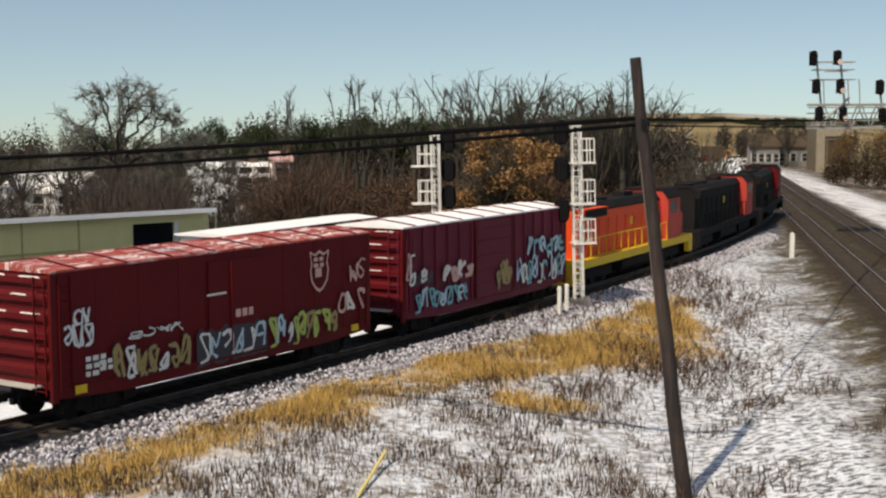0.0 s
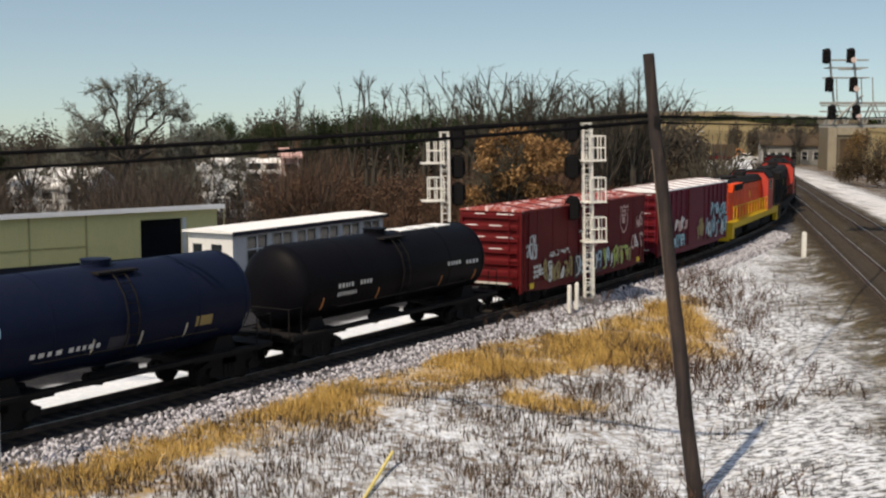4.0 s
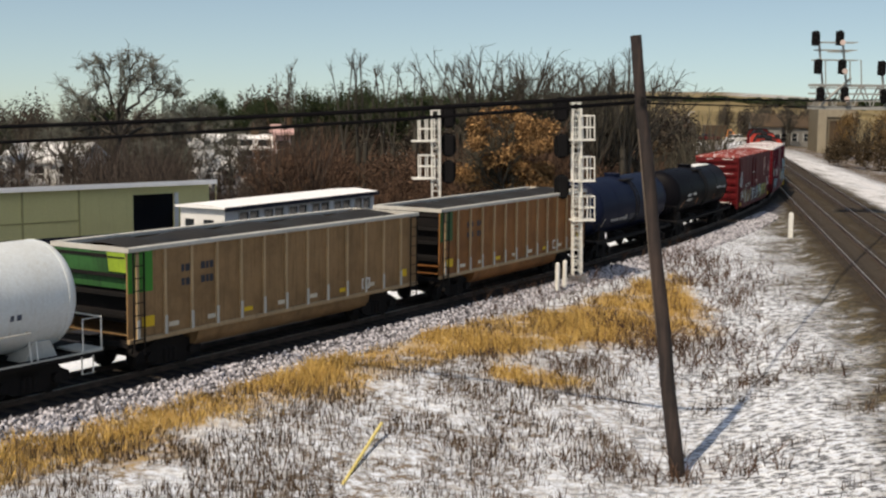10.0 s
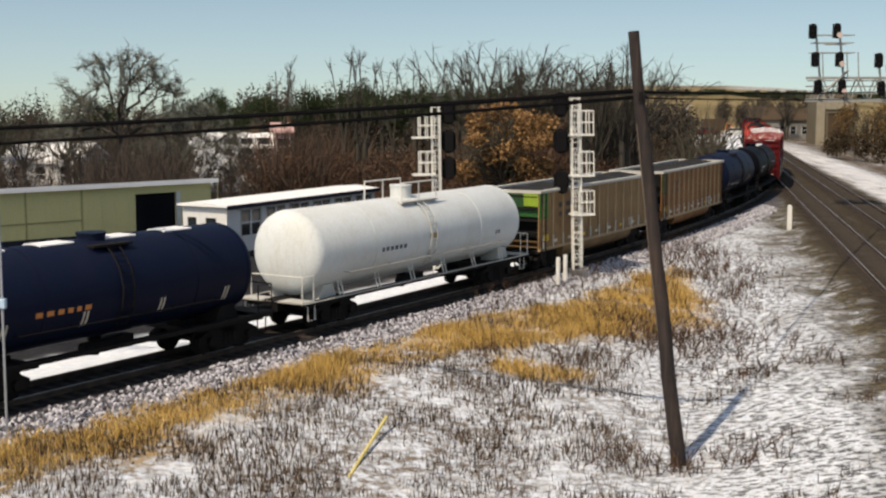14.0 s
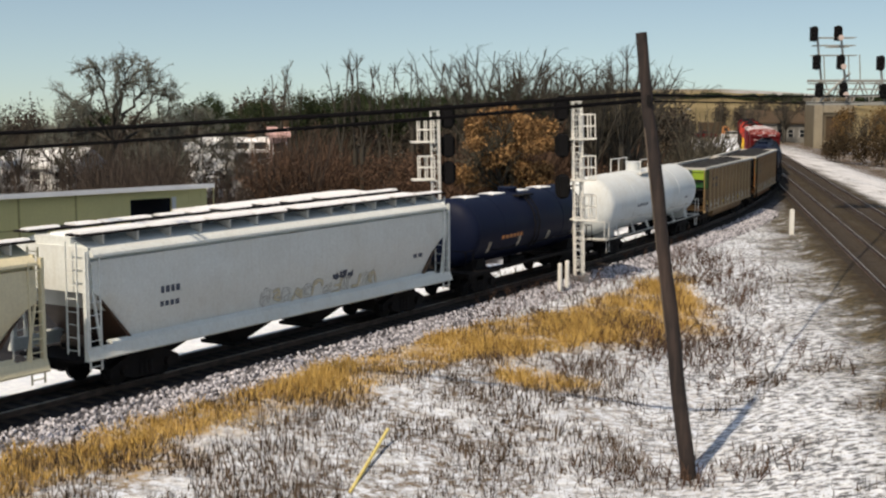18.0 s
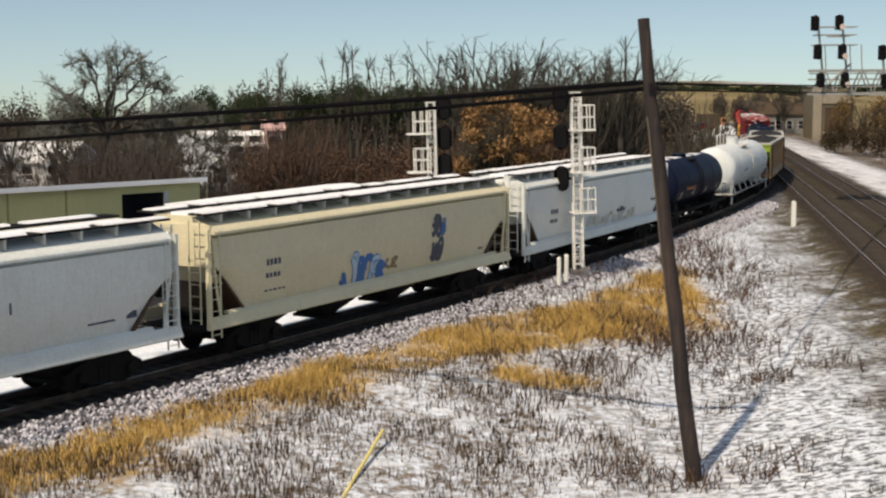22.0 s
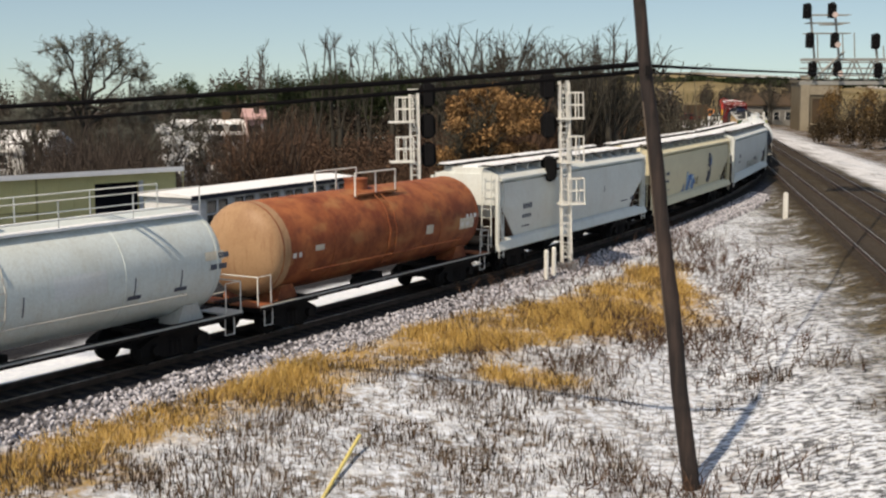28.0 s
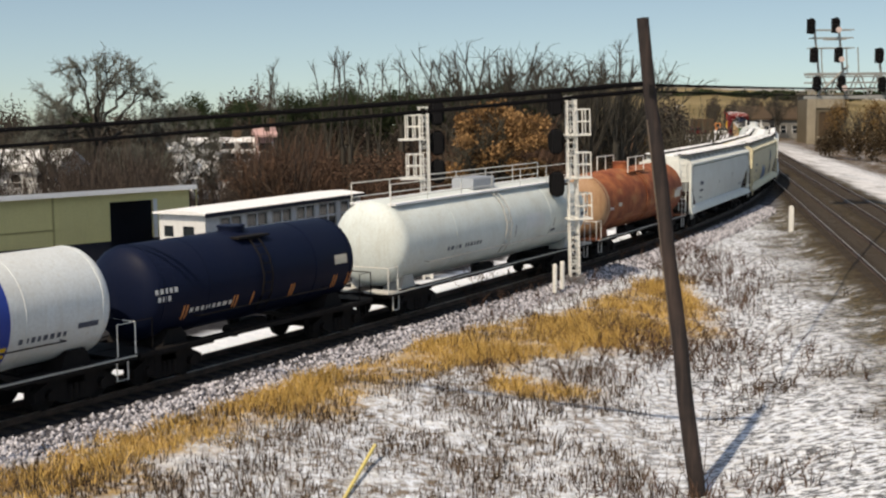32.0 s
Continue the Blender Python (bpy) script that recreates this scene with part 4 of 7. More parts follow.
    part("underframe", Mesh().box(-h + 0.1, h - 0.1, -0.3, 0.3, 0.75, 1.1).box(-1.6, 0.6, 0.4, 1.0, 0.62, 0.95, 0.1), STEEL_DARK, car)
    running_gear(car, -h, h)
    return car


def shield(car, x, z, y, s):
    pts = []
    for i in range(-10, 11):
        u = i / 10
        pts.append((x + 0.5 * s * u, z + 0.62 * s + 0.05 * s * math.cos(u * 6.28)))
    left = [(x - 0.5 * s, z + 0.5 * s), (x - 0.42 * s, z + 0.3 * s), (x - 0.5 * s, z), (x - 0.42 * s, z - 0.35 * s), (x - 0.2 * s, z - 0.6 * s), (x, z - 0.7 * s)]
    outline = pts + [(2 * x - a, b) for a, b in left] + [(a, b) for a, b in left[::-1]]
    m = Mesh()
    n = len(outline)
    cx, cz = x, z
    for i in range(n):
        a, b = outline[i], outline[(i + 1) % n]
        q = 0.86
        m.add([(a[0], y, a[1]), (b[0], y, b[1]), (cx + (b[0] - cx) * q, y, cz + (b[1] - cz) * q), (cx + (a[0] - cx) * q, y, cz + (a[1] - cz) * q)], [(0, 1, 2, 3)])
    part("emblem", m, PINK_PAINT, car, "pale outlined shield emblem")
    bars(car, "emblem_bars", PINK_PAINT, x - 0.3 * s, z + 0.32 * s, y, (2, 2), 0.26 * s, 0.13 * s, 4)
    bars(car, "emblem_bars", PINK_PAINT, x - 0.22 * s, z - 0.2 * s, y, (1,), 0.4 * s, 0.3 * s, 4)


def tank_car(label, L, mat, radius=1.47, rail=True, stripes=None, text=LETTER_WHITE, walk_full=False, heads=None, seed=1, dome=0.0, saddle=None):
    car = thing("tank_car", label, "tank car", "freight cars")
    h = L / 2
    zc = 1.02 + radius + 0.12
    body = h - 0.55
    prof = [(-body + 0.62 - 0.62 * math.cos(math.pi / 2 * k / 8), max(0.05, radius * math.sin(math.pi / 2 * k / 8))) for k in range(9)]
    prof += [(-x, r) for x, r in prof[::-1]]
    part("tank", Mesh().lathe(prof, 44, zc), mat, car, smooth=True)
    for x in (-body + 0.68, body - 0.68, 0.0, -body * 0.5, body * 0.5):
        part("weld_band", Mesh().lathe([(x - 0.03, radius), (x - 0.03, radius + 0.012), (x + 0.03, radius + 0.012), (x + 0.03, radius)], 44, zc), mat, car, smooth=True)
    dark = mat in (BLACK, NAVY)
    dome = dome - 0.17 if dark else dome
    reach = 0.75 if dark else 1.3
    part("dome", Mesh().rod((0, 0, zc + radius - 0.12), (0, 0, zc + radius + 0.28 + dome), 0.42, 20).rod((0, 0, zc + radius + 0.28 + dome), (0, 0, zc + radius + 0.34 + dome), 0.45, 20), mat, car, "manway and valve housing", smooth=True)
    sm = saddle or STEEL_DARK
    part("platform", Mesh().box(-reach, reach, -0.95, -0.45, zc + radius - 0.18, zc + radius - 0.12).box(-reach, reach, 0.45, 0.95, zc + radius - 0.18, zc + radius - 0.12), sm, car, "top grating platform")
    rail_paint = MAST_WHITE if mat not in (BLACK, NAVY) else sm
    if walk_full:
        x0, x1 = -body + 0.6, body - 0.6
    else:
        x0, x1 = -1.3, 1.3
    zt = zc + radius
    for y in (-0.85, 0.85):
        for k in range(7 if walk_full else 3):
            x = x0 + (x1 - x0) * k / (6 if walk_full else 2)
            if rail:
                part("rail_post", Mesh().rod((x, y, zt - 0.2), (x, y, zt + 0.62), 0.02 if walk_full else 0.03, 5), rail_paint, car)
        for hz in ((0.62, 0.1) if walk_full else (0.62,)):
            if rail:
                part("safety_rail", Mesh().rod((x0, y, zt + hz), (x1, y, zt + hz), 0.02 if walk_full else 0.03, 5), rail_paint, car)
    if walk_full:
        for y in (-1, 1):
            part("running_board", Mesh().box(-body + 0.7, body - 0.7, min(y * 0.62, y * 1.0), max(y * 0.62, y * 1.0), zt - 0.17, zt - 0.1), ROOF_SNOW, car, "snow-covered top walkway")
        part("valve_box", Mesh().box(-1.0, 0.9, -0.5, 0.5, zt - 0.1, zt + 0.42, 0.06), LIGHT_POST, car, "grey-blue valve housing")
    for s in (-1, 1):
        x = s * (h - 1.9)
        part("saddle", Mesh().slab([(x - 0.55, 1.0), (x + 0.55, 1.0), (x + 0.3, zc - radius * 0.75), (x - 0.3, zc - radius * 0.75)], -1.1, 1.1), sm, car)
        part("side_walk", Mesh().box(-h + 0.1, h - 0.1, min(s * 1.08, s * 1.50), max(s * 1.08, s * 1.50), 0.97, 1.055), STEEL_DARK, car, "narrow full-length walkway")
        part("walk_edge", Mesh().box(-h + 0.1, h - 0.1, min(s * 1.40, s * 1.50), max(s * 1.40, s * 1.50), 1.055, 1.085), sm if mat in (BLACK, NAVY) else CHORD, car)
        for k in range(6 if sm is CHORD and not walk_full else 0):
            xs = -h + 2.4 + (L - 4.8) * k / 5
            part("walk_strut", Mesh().rod((xs, s * 1.3, 1.06), (xs + 0.12, s * 1.05, zc - radius * 0.68), 0.028, 5).rod((xs + 0.22, s * 1.3, 1.06), (xs + 0.34, s * 1.05, zc - radius * 0.68), 0.028, 5), rail_paint, car)
        part("stub_sill", Mesh().box(min(s * (h - 3.2), s * h), max(s * (h - 3.2), s * h), -0.33, 0.33, 0.74, 1.12).box(min(s * (h - 3.4), s * (h - 0.3)), max(s * (h - 3.4), s * (h - 0.3)), -1.25, 1.25, 0.84, 0.97), STEEL_DARK, car)
        part("end_platform", Mesh().box(min(s * (h - 0.75), s * h), max(s * (h - 0.75), s * h), -1.42, 1.42, 1.06, 1.11), sm, car)
        rail_paint = sm if mat in (BLACK, NAVY) else MAST_WHITE
        for y in (-1.38, 1.38):
            part("end_rail", Mesh().path([(s * (h - 0.7), y, 1.1), (s * (h - 0.7), y, 2.0), (s * (h - 0.04), y, 2.0), (s * (h - 0.04), y, 1.1)], 0.022, 5), rail_paint, car)
            part("sill_step", Mesh().path([(s * (h - 0.75), y, 1.1), (s * (h - 0.75), y, 0.45), (s * (h - 0.35), y, 0.45), (s * (h - 0.35), y, 1.1)], 0.022, 5), rail_paint, car)
        part("end_rail", Mesh().rod((s * (h - 0.04), -1.38, 2.0), (s * (h - 0.04), 1.38, 2.0), 0.022, 5), rail_paint, car)
    for y in (-1, 1):
        g = Mesh().rod((-h + 2.6, y * (radius + 0.03), zc - 0.75), (h - 2.6, y * (radius + 0.03), zc - 0.75), 0.022, 5)
        for k in range(5):
            x = -h + 2.6 + (L - 5.2) * k / 4
            g.rod((x, y * (radius - 0.22), zc - 0.75), (x, y * (radius + 0.03), zc - 0.75), 0.02, 4)
        part("hand_rail", g, sm, car)
        lad = Mesh()
        for x in (-0.22, 0.22):
            pts = [(x, y * (radius + 0.1) * math.cos(a), zc + (radius + 0.1) * math.sin(a)) for a in (-0.75, -0.35, 0.05, 0.45, 0.8, 1.05)]
            lad.path(pts, 0.024, 5)
        for k in range(9):
            a = -0.7 + 0.2 * k
            lad.rod((-0.22, y * (radius + 0.1) * math.cos(a), zc + (radius + 0.1) * math.sin(a)), (0.22, y * (radius + 0.1) * math.cos(a), zc + (radius + 0.1) * math.sin(a)), 0.018, 4)
        part("ladder", lad, sm if mat in (BLACK, NAVY, RUST) else CHORD, car)
    part("brake_gear", Mesh().rod((-0.9, -0.5, 0.9), (0.4, -0.5, 0.9), 0.2, 10).box(0.2, 1.4, -0.2, 0.3, 0.62, 1.0), STEEL_DARK, car)
    part("outlet", Mesh().rod((0, 0, zc - radius + 0.05), (0, 0, 0.55), 0.22, 12, 0.14), STEEL_DARK, car)
    # marks lie on the curved side: bent strips
    def mark(name, x0, x1, a0, a1, mat2, side=-1):
        q = Mesh()
        n = 5
        v, f = [], []
        for k in range(n + 1):
            a = a0 + (a1 - a0) * k / n
            for x in (x0, x1):
                v.append((x, side * (radius + 0.006) * math.cos(a), zc + (radius + 0.006) * math.sin(a)))
        f = [(2 * k, 2 * k + 1, 2 * k + 3, 2 * k + 2) for k in range(n)]
        part(name, q.add(v, f), mat2, car)
    rng = random.Random(seed)
    if stripes:
        for x, n in stripes[0]:
            for k in range(n):
                mark("reflector_strip", x + 0.14 * k, x + 0.14 * k + 0.07, -0.62, -0.28, stripes[1])
    for x, z_angle, n, w in heads or ():
        cx = x
        for k in range(n):
            ww = w * rng.uniform(0.7, 1.1)
            mark("lettering", cx, cx + ww * 0.85, z_angle - 0.052, z_angle + 0.052, text)
            cx += ww + w * 0.35
    running_gear(car, -h, h)
    return car, mark


def coal_car(label, L, sheet, side_green, lime):
    car = thing("coal_gondola", label, "coal gondola", "freight cars")
    h = L / 2
    W, low, top = 1.53, 1.18, 3.72
    for y in (-1, 1):
        part("side", Mesh().box(-h, h, min(y * W, y * (W - 0.05)), max(y * W, y * (W - 0.05)), low, top), sheet, car, "brown dusty aluminium side sheet")
        part("top_chord", Mesh().box(-h - 0.02, h + 0.02, min(y * (W + 0.08), y * (W - 0.12)), max(y * (W + 0.08), y * (W - 0.12)), top, top + 0.14, 0.02), CHORD, car)
        part("bottom_chord", Mesh().box(-h, h, min(y * (W + 0.06), y * (W - 0.06)), max(y * (W + 0.06), y * (W - 0.06)), low - 0.12, low + 0.02, 0.02), POST_METAL, car)
        post = Mesh().box(-0.05, 0.05, -0.07, 0.0, low, top)
        data = post.data("side_post", POST_METAL)
        short = Mesh().box(-0.055, 0.055, -0.085, -0.07, low, low + 0.55).data("post_foot", CHORD)
        n = 13
        for k in range(n):
            x = -h + 0.35 + (L - 1.5) * k / (n - 1)
            p = part("side_post", data, None, car)
            p.matrix_basis = pose(x, y * W, 0, 0, 0, 0 if y < 0 else 180)
            f = part("post_foot", short, None, car)
            f.matrix_basis = pose(x, y * W, 0, 0, 0, 0 if y < 0 else 180)
        part("green_panel", Mesh().box(-h + 0.02, -h + 1.0, min(y * (W + 0.012), y * W), max(y * (W + 0.012), y * W), low + 1.35, top), side_green, car, "green painted end panel")
    for s in (-1, 1):
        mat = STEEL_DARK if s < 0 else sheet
        if s < 0 and lime:
            part("green_panel", Mesh().slab([(-h - 0.012, top), (-h - 0.002, top), (-h + 0.18, low + 1.45), (-h + 0.17, low + 1.45)], -W + 0.06, W - 0.06), GREEN_DARK, car, "grimy green painted end panel")
            part("lime_patch", Mesh().slab([(-h - 0.018, top), (-h - 0.008, top), (-h + 0.07, low + 1.95), (-h + 0.06, low + 1.95)], -W + 0.07, -W + 0.8), GREEN_LIME, car, "lime green paint patch")
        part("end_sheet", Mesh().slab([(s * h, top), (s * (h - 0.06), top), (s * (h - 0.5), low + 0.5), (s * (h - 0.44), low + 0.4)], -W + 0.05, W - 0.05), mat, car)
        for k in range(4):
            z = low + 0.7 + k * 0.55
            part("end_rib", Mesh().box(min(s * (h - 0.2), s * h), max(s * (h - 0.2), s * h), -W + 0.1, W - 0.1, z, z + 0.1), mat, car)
        part("end_chord", Mesh().box(min(s * (h - 0.1), s * (h + 0.03)), max(s * (h - 0.1), s * (h + 0.03)), -W, W, top, top + 0.14), CHORD, car)
        ladder(car, s * (h - 0.35), -W - 0.1, low - 0.5, top, STEEL_DARK)
        part("end_sill", Mesh().box(min(s * (h - 1.6), s * h), max(s * (h - 1.6), s * h), -0.35, 0.35, 0.72, 1.1).box(min(s * (h - 0.3), s * h), max(s * (h - 0.3), s * h), -1.5, 1.5, 0.95, 1.1), STEEL_DARK, car)
    tub = [(-1.46, low)] + [(-1.46 * math.copysign(abs(math.cos(a)) ** 0.6, math.cos(a)), low - 0.05 - 0.74 * math.sin(a) ** 0.8) for a in (0.15, 0.4, 0.7, 1.0, 1.3, 1.57, 1.85, 2.15, 2.45, 2.75, 3.0)] + [(1.46, low)]
    part("tub", Mesh().prism(tub, -h + 3.0, h - 3.0), sheet, car, "rounded tub floor between the trucks", smooth=True)
    part("floor", Mesh().box(-h + 0.5, h - 0.5, -W + 0.06, W - 0.06, low, low + 0.05), sheet, car)
    m = Mesh()
    n, k = 28, 6
    rng = random.Random(3)
    v = [(-h + 0.55 + (L - 1.1) * i / n, -W + 0.08 + (2 * W - 0.16) * j / k, top - 0.06 + 0.3 * math.sin(math.pi * j / k) * (0.7 + 0.3 * math.sin(i)) + rng.uniform(-0.03, 0.03)) for i in range(n + 1) for j in range(k + 1)]
    m.add(v, [(i * (k + 1) + j, (i + 1) * (k + 1) + j, (i + 1) * (k + 1) + j + 1, i * (k + 1) + j + 1) for i in range(n) for j in range(k)])
    part("coal_load", m, COAL, car, "heaped black coal", smooth=True)
    y = -W - 0.012
    for k in range(7):
        x = -h + 1.3 + k * (L - 3.2) / 7 + 0.35
        part("stencil", Mesh().box(x, x + 0.42, y - 0.004, y, low + 0.18, low + 0.32), YELLOW if k % 3 == 2 else STRAP, car, "small stencil mark")
    part("stencil", Mesh().box(h - 1.15, h - 0.7, y - 0.004, y, low + 0.3, low + 0.58), YELLOW, car, "orange-yellow placard")
    part("stencil", Mesh().box(-h + 0.55, -h + 1.05, y - 0.004, y, low + 0.3, low + 0.62), YELLOW, car, "orange-yellow placard")
    fr = Mesh()
    for a, b, c, d in ((0, 0.5, 0, 0.07), (0, 0.5, 0.33, 0.4), (0, 0.08, 0, 0.4), (0.42, 0.5, 0, 0.4)):
        fr.box(h - 3.6 + a, h - 3.6 + b, y - 0.004, y, low + 0.12 + c, low + 0.12 + d)
    part("stencil_frame", fr, LETTER_WHITE, car)
    for dx in (0.0, 0.85):
        for dz in (0.0, -0.42):
            bars(car, "reporting_mark", DARK_SPRAY, -h + 2.2 + dx, 2.95 + dz, y, (3,), 0.16, 0.22, int(8 + 9 * dx), 0.3)
    running_gear(car, -h, h)
    return car


HOPPER_TUCK = ((1.22, 1.67, 2.17, 2.65, 3.1, 3.80), (0.24, 0.16, 0.06, 0.01, 0.0, 0.03))


def covered_hopper(label, L, mat, low_band, seed, marks):
    car = thing("covered_hopper", label, "covered hopper", "freight cars")
    h = L / 2
    top, low = 4.14, 1.22
    W = 1.55

    def half(x_in):
        side = [(0.24, low), (0.16, low + 0.45), (0.06, low + 0.95), (0.01, 2.65), (0.0, 3.1), (0.03, 3.80), (0.18, 3.83), (0.18, 3.90), (-0.05, 3.92), (-0.04, 3.99), (0.12, top)]
        return [(-W + a, z) for a, z in side] + [(-0.75, top + 0.28), (0.75, top + 0.28)] + [(W - a, z) for a, z in side[::-1]]
    # the long body with slope sheets cut in under both ends
    cut, rise = 1.75, 1.75
    m = Mesh()
    stations = [(-h + 0.28, low + rise), (-h + 0.45, low + rise - 0.12), (-h + 0.28 + cut, low), (h - 0.28 - cut, low), (h - 0.45, low + rise - 0.12), (h - 0.28, low + rise)]
    rings = []
    for x, zb in stations:
        ring = []
        for y, z in half(x):
            ring.append((x, y, max(z, zb)))
        rings.append(ring)
    n = len(rings[0])
    v = [p for r in rings for p in r]
    f = []
    for k in range(len(rings) - 1):
        f += [(k * n + i, k * n + (i + 1) % n, (k + 1) * n + (i + 1) % n, (k + 1) * n + i) for i in range(n)]
    f += [tuple(range(n - 1, -1, -1)), tuple((len(rings) - 1) * n + i for i in range(n))]
    m.add(v, f)
    part("body", m, mat, car, smooth=True)
    for y in (-1, 1):
        part("side_sill", Mesh().prism([(y * (W - 0.1), low - 0.16), (y * (W + 0.08), low - 0.16), (y * (W + 0.11), low - 0.11), (y * (W - 0.01), low + 0.20), (y * (W - 0.1), low + 0.20)], -h, h), low_band, car, "deep pale side sill")
        part("sill_shelf", Mesh().prism([(y * (W - 0.3), low + 0.28), (y * (W - 0.14), low + 0.30), (y * (W - 0.02), low + 0.201), (y * (W - 0.3), low + 0.201)], -h + 1.0, h - 1.0), low_band, car)
        for k in range(14):
            x = -h + 0.9 + (L - 1.8) * k / 13
            part("roof_tab", Mesh().box(x - 0.03, x + 0.03, min(y * 0.9, y * 1.36), max(y * 0.9, y * 1.36), top + 0.08, top + 0.40), CHORD, car)
        part("running_board", Mesh().box(-h + 0.1, h - 0.1, min(y * 0.72, y * 1.36), max(y * 0.72, y * 1.36), top + 0.34, top + 0.40), STEEL_DARK, car, "steel roof walkway")
        drift = random.Random(seed + 5 * y)
        x = -h + 0.2
        while x < h - 1.2:
            ln = min(drift.uniform(0.8, 2.6), h - 0.15 - x)
            a, b = drift.uniform(0.74, 0.9), drift.uniform(1.2, 1.35)
            part("snow_patch", Mesh().prism([(y * a, top + 0.402), (y * b, top + 0.402), (y * (b - 0.06), top + 0.46), (y * (a + 0.08), top + 0.46)], x, x + ln), ROOF_SNOW, car, "thin snow lying on the roof walkway")
            x += ln + drift.uniform(0.1, 0.7)
    hatch = Mesh().box(-0.86 * (L - 2.0) / 17, 0.86 * (L - 2.0) / 17, -0.36, 0.36, top + 0.25, top + 0.36, 0.03).data("hatch", ROOF_SNOW)
    for k in range(10):
        x = -h + 1.4 + (L - 2.8) * k / 9
        ob = part("hatch", hatch, None, car)
        ob.location.x = x
    for s in (-1, 1):
        xe = s * (h - 0.02)
        for y in (-W + 0.06, W - 0.06):
            part("corner_post", Mesh().box(min(xe, xe - s * 0.12), max(xe, xe - s * 0.12), y - 0.06, y + 0.06, low - 0.1, top - 0.05), mat, car)
            part("end_strut", Mesh().rod((s * (h - 0.6), y, low + 0.1), (s * (h - 0.3), y, low + rise), 0.05, 6), mat, car)
            ladder(car, s * (h - 0.32), y * 1.045, low - 0.45, top - 0.1, mat)
        ladder(car, s * (h + 0.03), -W + 0.5, low, top + 0.2, mat, False)
        part("end_plate", Mesh().box(min(s * (h - 0.3), s * (h - 0.22)), max(s * (h - 0.3), s * (h - 0.22)), -W + 0.1, W - 0.1, low + rise - 0.05, top + 0.05), mat, car)
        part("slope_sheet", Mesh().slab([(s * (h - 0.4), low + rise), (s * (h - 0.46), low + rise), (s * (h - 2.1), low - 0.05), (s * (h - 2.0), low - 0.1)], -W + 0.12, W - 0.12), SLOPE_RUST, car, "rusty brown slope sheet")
        part("end_deck", Mesh().box(min(s * (h - 1.9), s * h), max(s * (h - 1.9), s * h), -1.2, 1.2, 0.98, 1.06).box(min(s * (h - 2.2), s * h), max(s * (h - 2.2), s * h), -0.33, 0.33, 0.72, 1.0), STEEL_DARK, car)
        part("brake_reservoir", Mesh().rod((s * (h - 1.1), -0.5, 1.3), (s * (h - 1.1), 0.5, 1.3), 0.22, 12), STEEL_DARK, car)
        if s < 0:
            part("brake_wheel", Mesh().rod((s * (h + 0.02), 0.4, 2.2), (s * (h + 0.08), 0.4, 2.2), 0.28, 16), STEEL_DARK, car)
    bins = 4 if L > 17 else 3
    for k in range(bins):
        x = -h + 3.4 + (L - 6.8) * k / (bins - 1)
        m = Mesh()
        a, b = 1.35 * (L - 6.8) / (bins - 1) / 3.4, 0.32
        m.add([(x - a, -1.3, low), (x + a, -1.3, low), (x + a, 1.3, low), (x - a, 1.3, low), (x - b, -0.55, 0.38), (x + b, -0.55, 0.38), (x + b, 0.55, 0.38), (x - b, 0.55, 0.38)],
              [(0, 1, 5, 4), (1, 2, 6, 5), (2, 3, 7, 6), (3, 0, 4, 7), (4, 5, 6, 7)])
        part("outlet_bin", m, STEEL_DARK, car, "tapered discharge bin")
        part("outlet_gate", Mesh().box(x - 0.42, x + 0.42, -0.75, 0.75, 0.26, 0.38, 0.03), STEEL_DARK, car)
    y = -W - 0.012
    for x, z, rows, w, hh in marks:
        bars(car, "reporting_mark", LETTER_DARK, x, z, y + float(np.interp(z, *HOPPER_TUCK)), rows, w, hh, seed)
    running_gear(car, -h, h)
    return car


